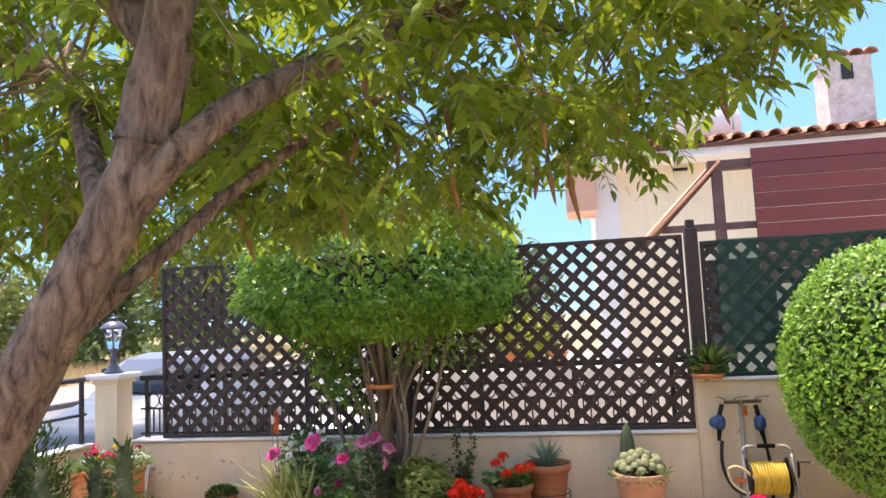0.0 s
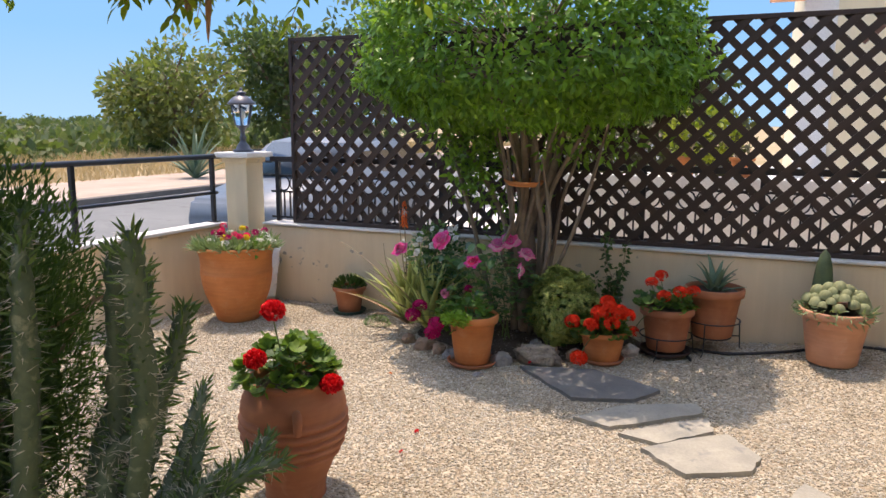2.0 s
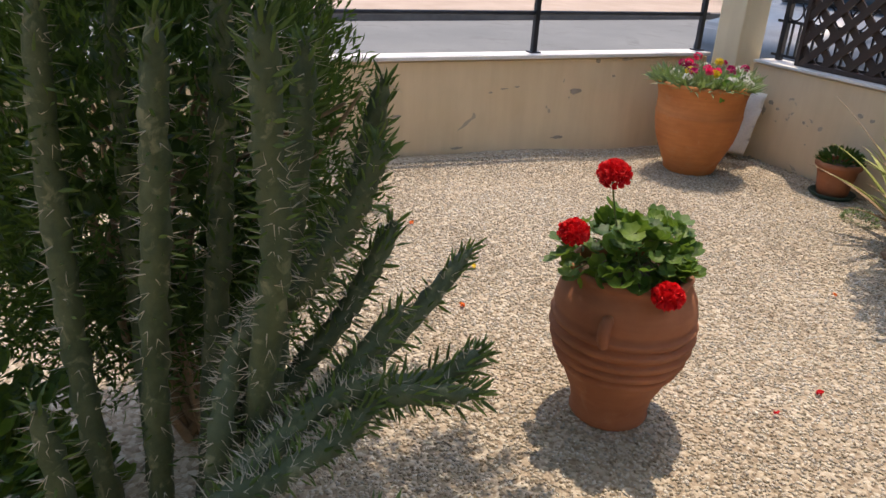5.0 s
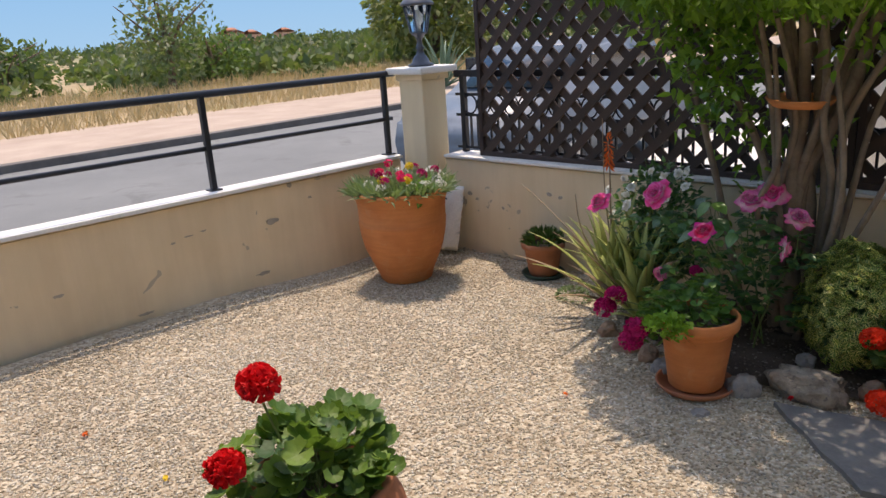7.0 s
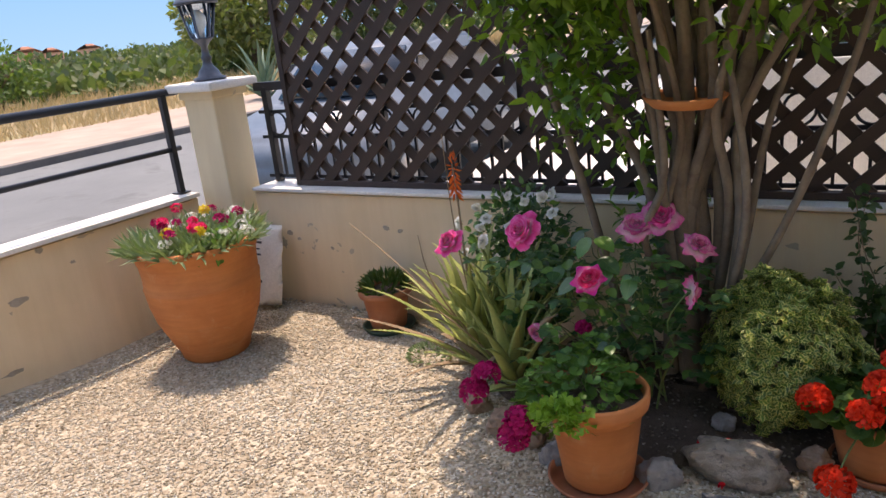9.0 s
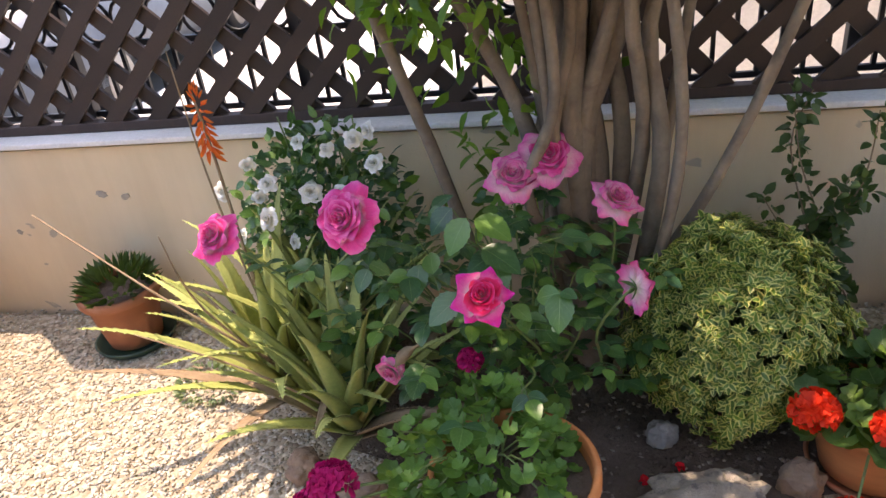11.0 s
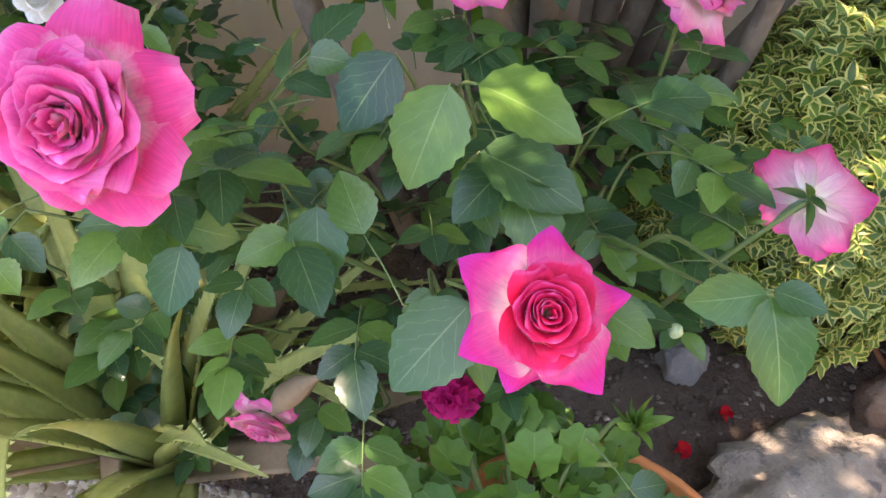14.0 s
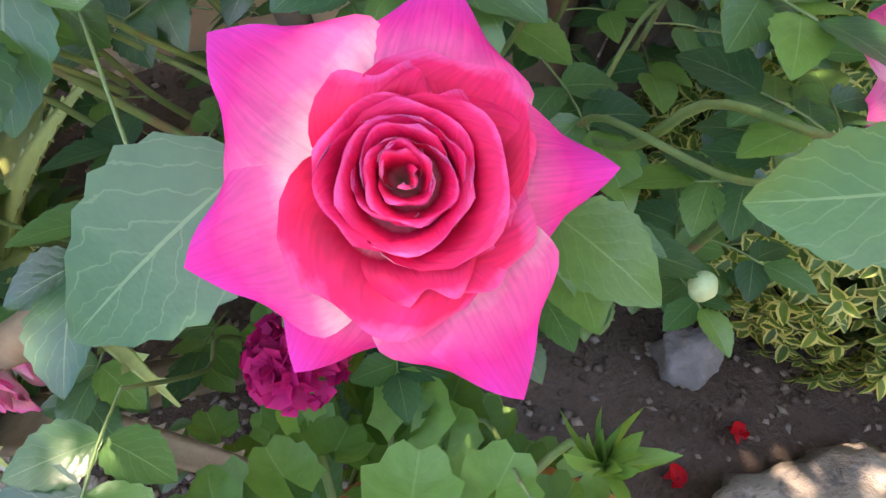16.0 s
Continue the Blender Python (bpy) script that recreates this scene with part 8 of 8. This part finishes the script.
scrub("hill_trees", 320, (-260, -120), (-40, 300), (1.5, 5), (1.2, 3.4), DGREEN, "dark trees covering the far hills", 40, 1.3, 3)
# dry grass tufts along the far verge
n = 26000
px = -16.3 - 12.5 * g.random(n) ** 1.3
py = g.uniform(-6, 55, n)
pos = np.stack([px, py, np.full(n, LAND_Z)], 1)
fw = np.stack([g.normal(size=n) * 0.35, g.normal(size=n) * 0.35, np.ones(n)], 1)
tagged(part("dry_grass", foliage(leaf(2, 0.06, 0.1, 0.25), pos, fw, unit(n, g), g.uniform(0.25, 0.6, n)), leaf_mat("straw", [(0.40, 0.29, 0.14), (0.48, 0.37, 0.20), (0.33, 0.25, 0.12)], 0.8, 0.3, tcol=(0.6, 0.45, 0.2))), "dry straw-coloured grass across the street", "grass", kind="stuff")
# far houses
for i, (x, y, w, h, mt) in enumerate([(-150, 92, 4.2, 2.4, PEACH), (-152, 98.5, 3.4, 2.0, PEACH), (-140, 40, 4, 1.8, WHITE), (-120, 28, 4, 1.4, WHITE), (-170, 120, 4, 2.2, PEACH)]):
    z = land_rise(x, y) + 1.2
    H = thing("far_house", (x, y, z), "small distant house with a tiled roof among trees" if mt is PEACH else "small distant white house among trees", "house", "far houses")
    part("wall", block(x - w / 2, x + w / 2, y - w / 2, y + w / 2, z - 3, z + h, 0.05), mt, H)
    part("roof", fast_mesh("roof", [(x - w * 0.54, y - w * 0.54, z + h), (x + w * 0.54, y - w * 0.54, z + h), (x + w * 0.54, y + w * 0.54, z + h), (x - w * 0.54, y + w * 0.54, z + h), (x, y - w * 0.2, z + h * 1.5), (x, y + w * 0.2, z + h * 1.5)], [(1, 2, 5, 4), (3, 0, 4, 5), (3, 2, 1, 0)]), CLAY_RED, H)
    for k in (-0.25, 0.25):
        part("window", block(x + w / 2, x + w / 2 + 0.05, y + k * w - 0.5, y + k * w + 0.5, z + h * 0.35, z + h * 0.7, 0), CARG, H)
# agave by the far pavement
AV = thing("roadside_agave", (-14.6, 17.3, LAND_Z + 0.14), "big blue-grey agave on the verge across the street", "agave")
for k in range(22):
    a = k * 2.4
    lift = 0.5 + 2.2 * k / 22
    w = Vector((math.cos(a), math.sin(a), 0)) * (1 - 0.55 * k / 22)
    part("leaf", aloe_leaf((-14.6, 17.3, LAND_Z + 0.15), w, 1.3 * w.length, 0.1, lift / w.length * 0.8, 900 + k), L_AGAVE, AV)

# clear blue sky beyond the land
m, t, b, out = nodes_of("clear_sky")
up_z = t.nodes.new("ShaderNodeSeparateXYZ")
link(t, world_pos(t), up_z.inputs[0])
glow = t.nodes.new("ShaderNodeEmission")
link(t, ramp_of(t, math_of(t, "DIVIDE", up_z.outputs[2], 420.0), [(0.0, (0.17, 0.32, 0.48)), (0.25, (0.11, 0.27, 0.48)), (1.0, (0.075, 0.20, 0.45))]), glow.inputs["Color"])
glow.inputs["Strength"].default_value = 1.0
link(t, glow.outputs[0], out.inputs[0])
ring = [(900 * math.cos(k * math.pi / 48), 900 * math.sin(k * math.pi / 48)) for k in range(96)]
V = [(x, y, -8.0) for x, y in ring] + [(x, y, 420.0) for x, y in ring]
F = [(k, 96 + k, 96 + (k + 1) % 96, (k + 1) % 96) for k in range(96)]
tagged(part("backdrop", fast_mesh("sky", V, F, smooth=True), m), "clear blue sky round the horizon", "sky", kind="structure")
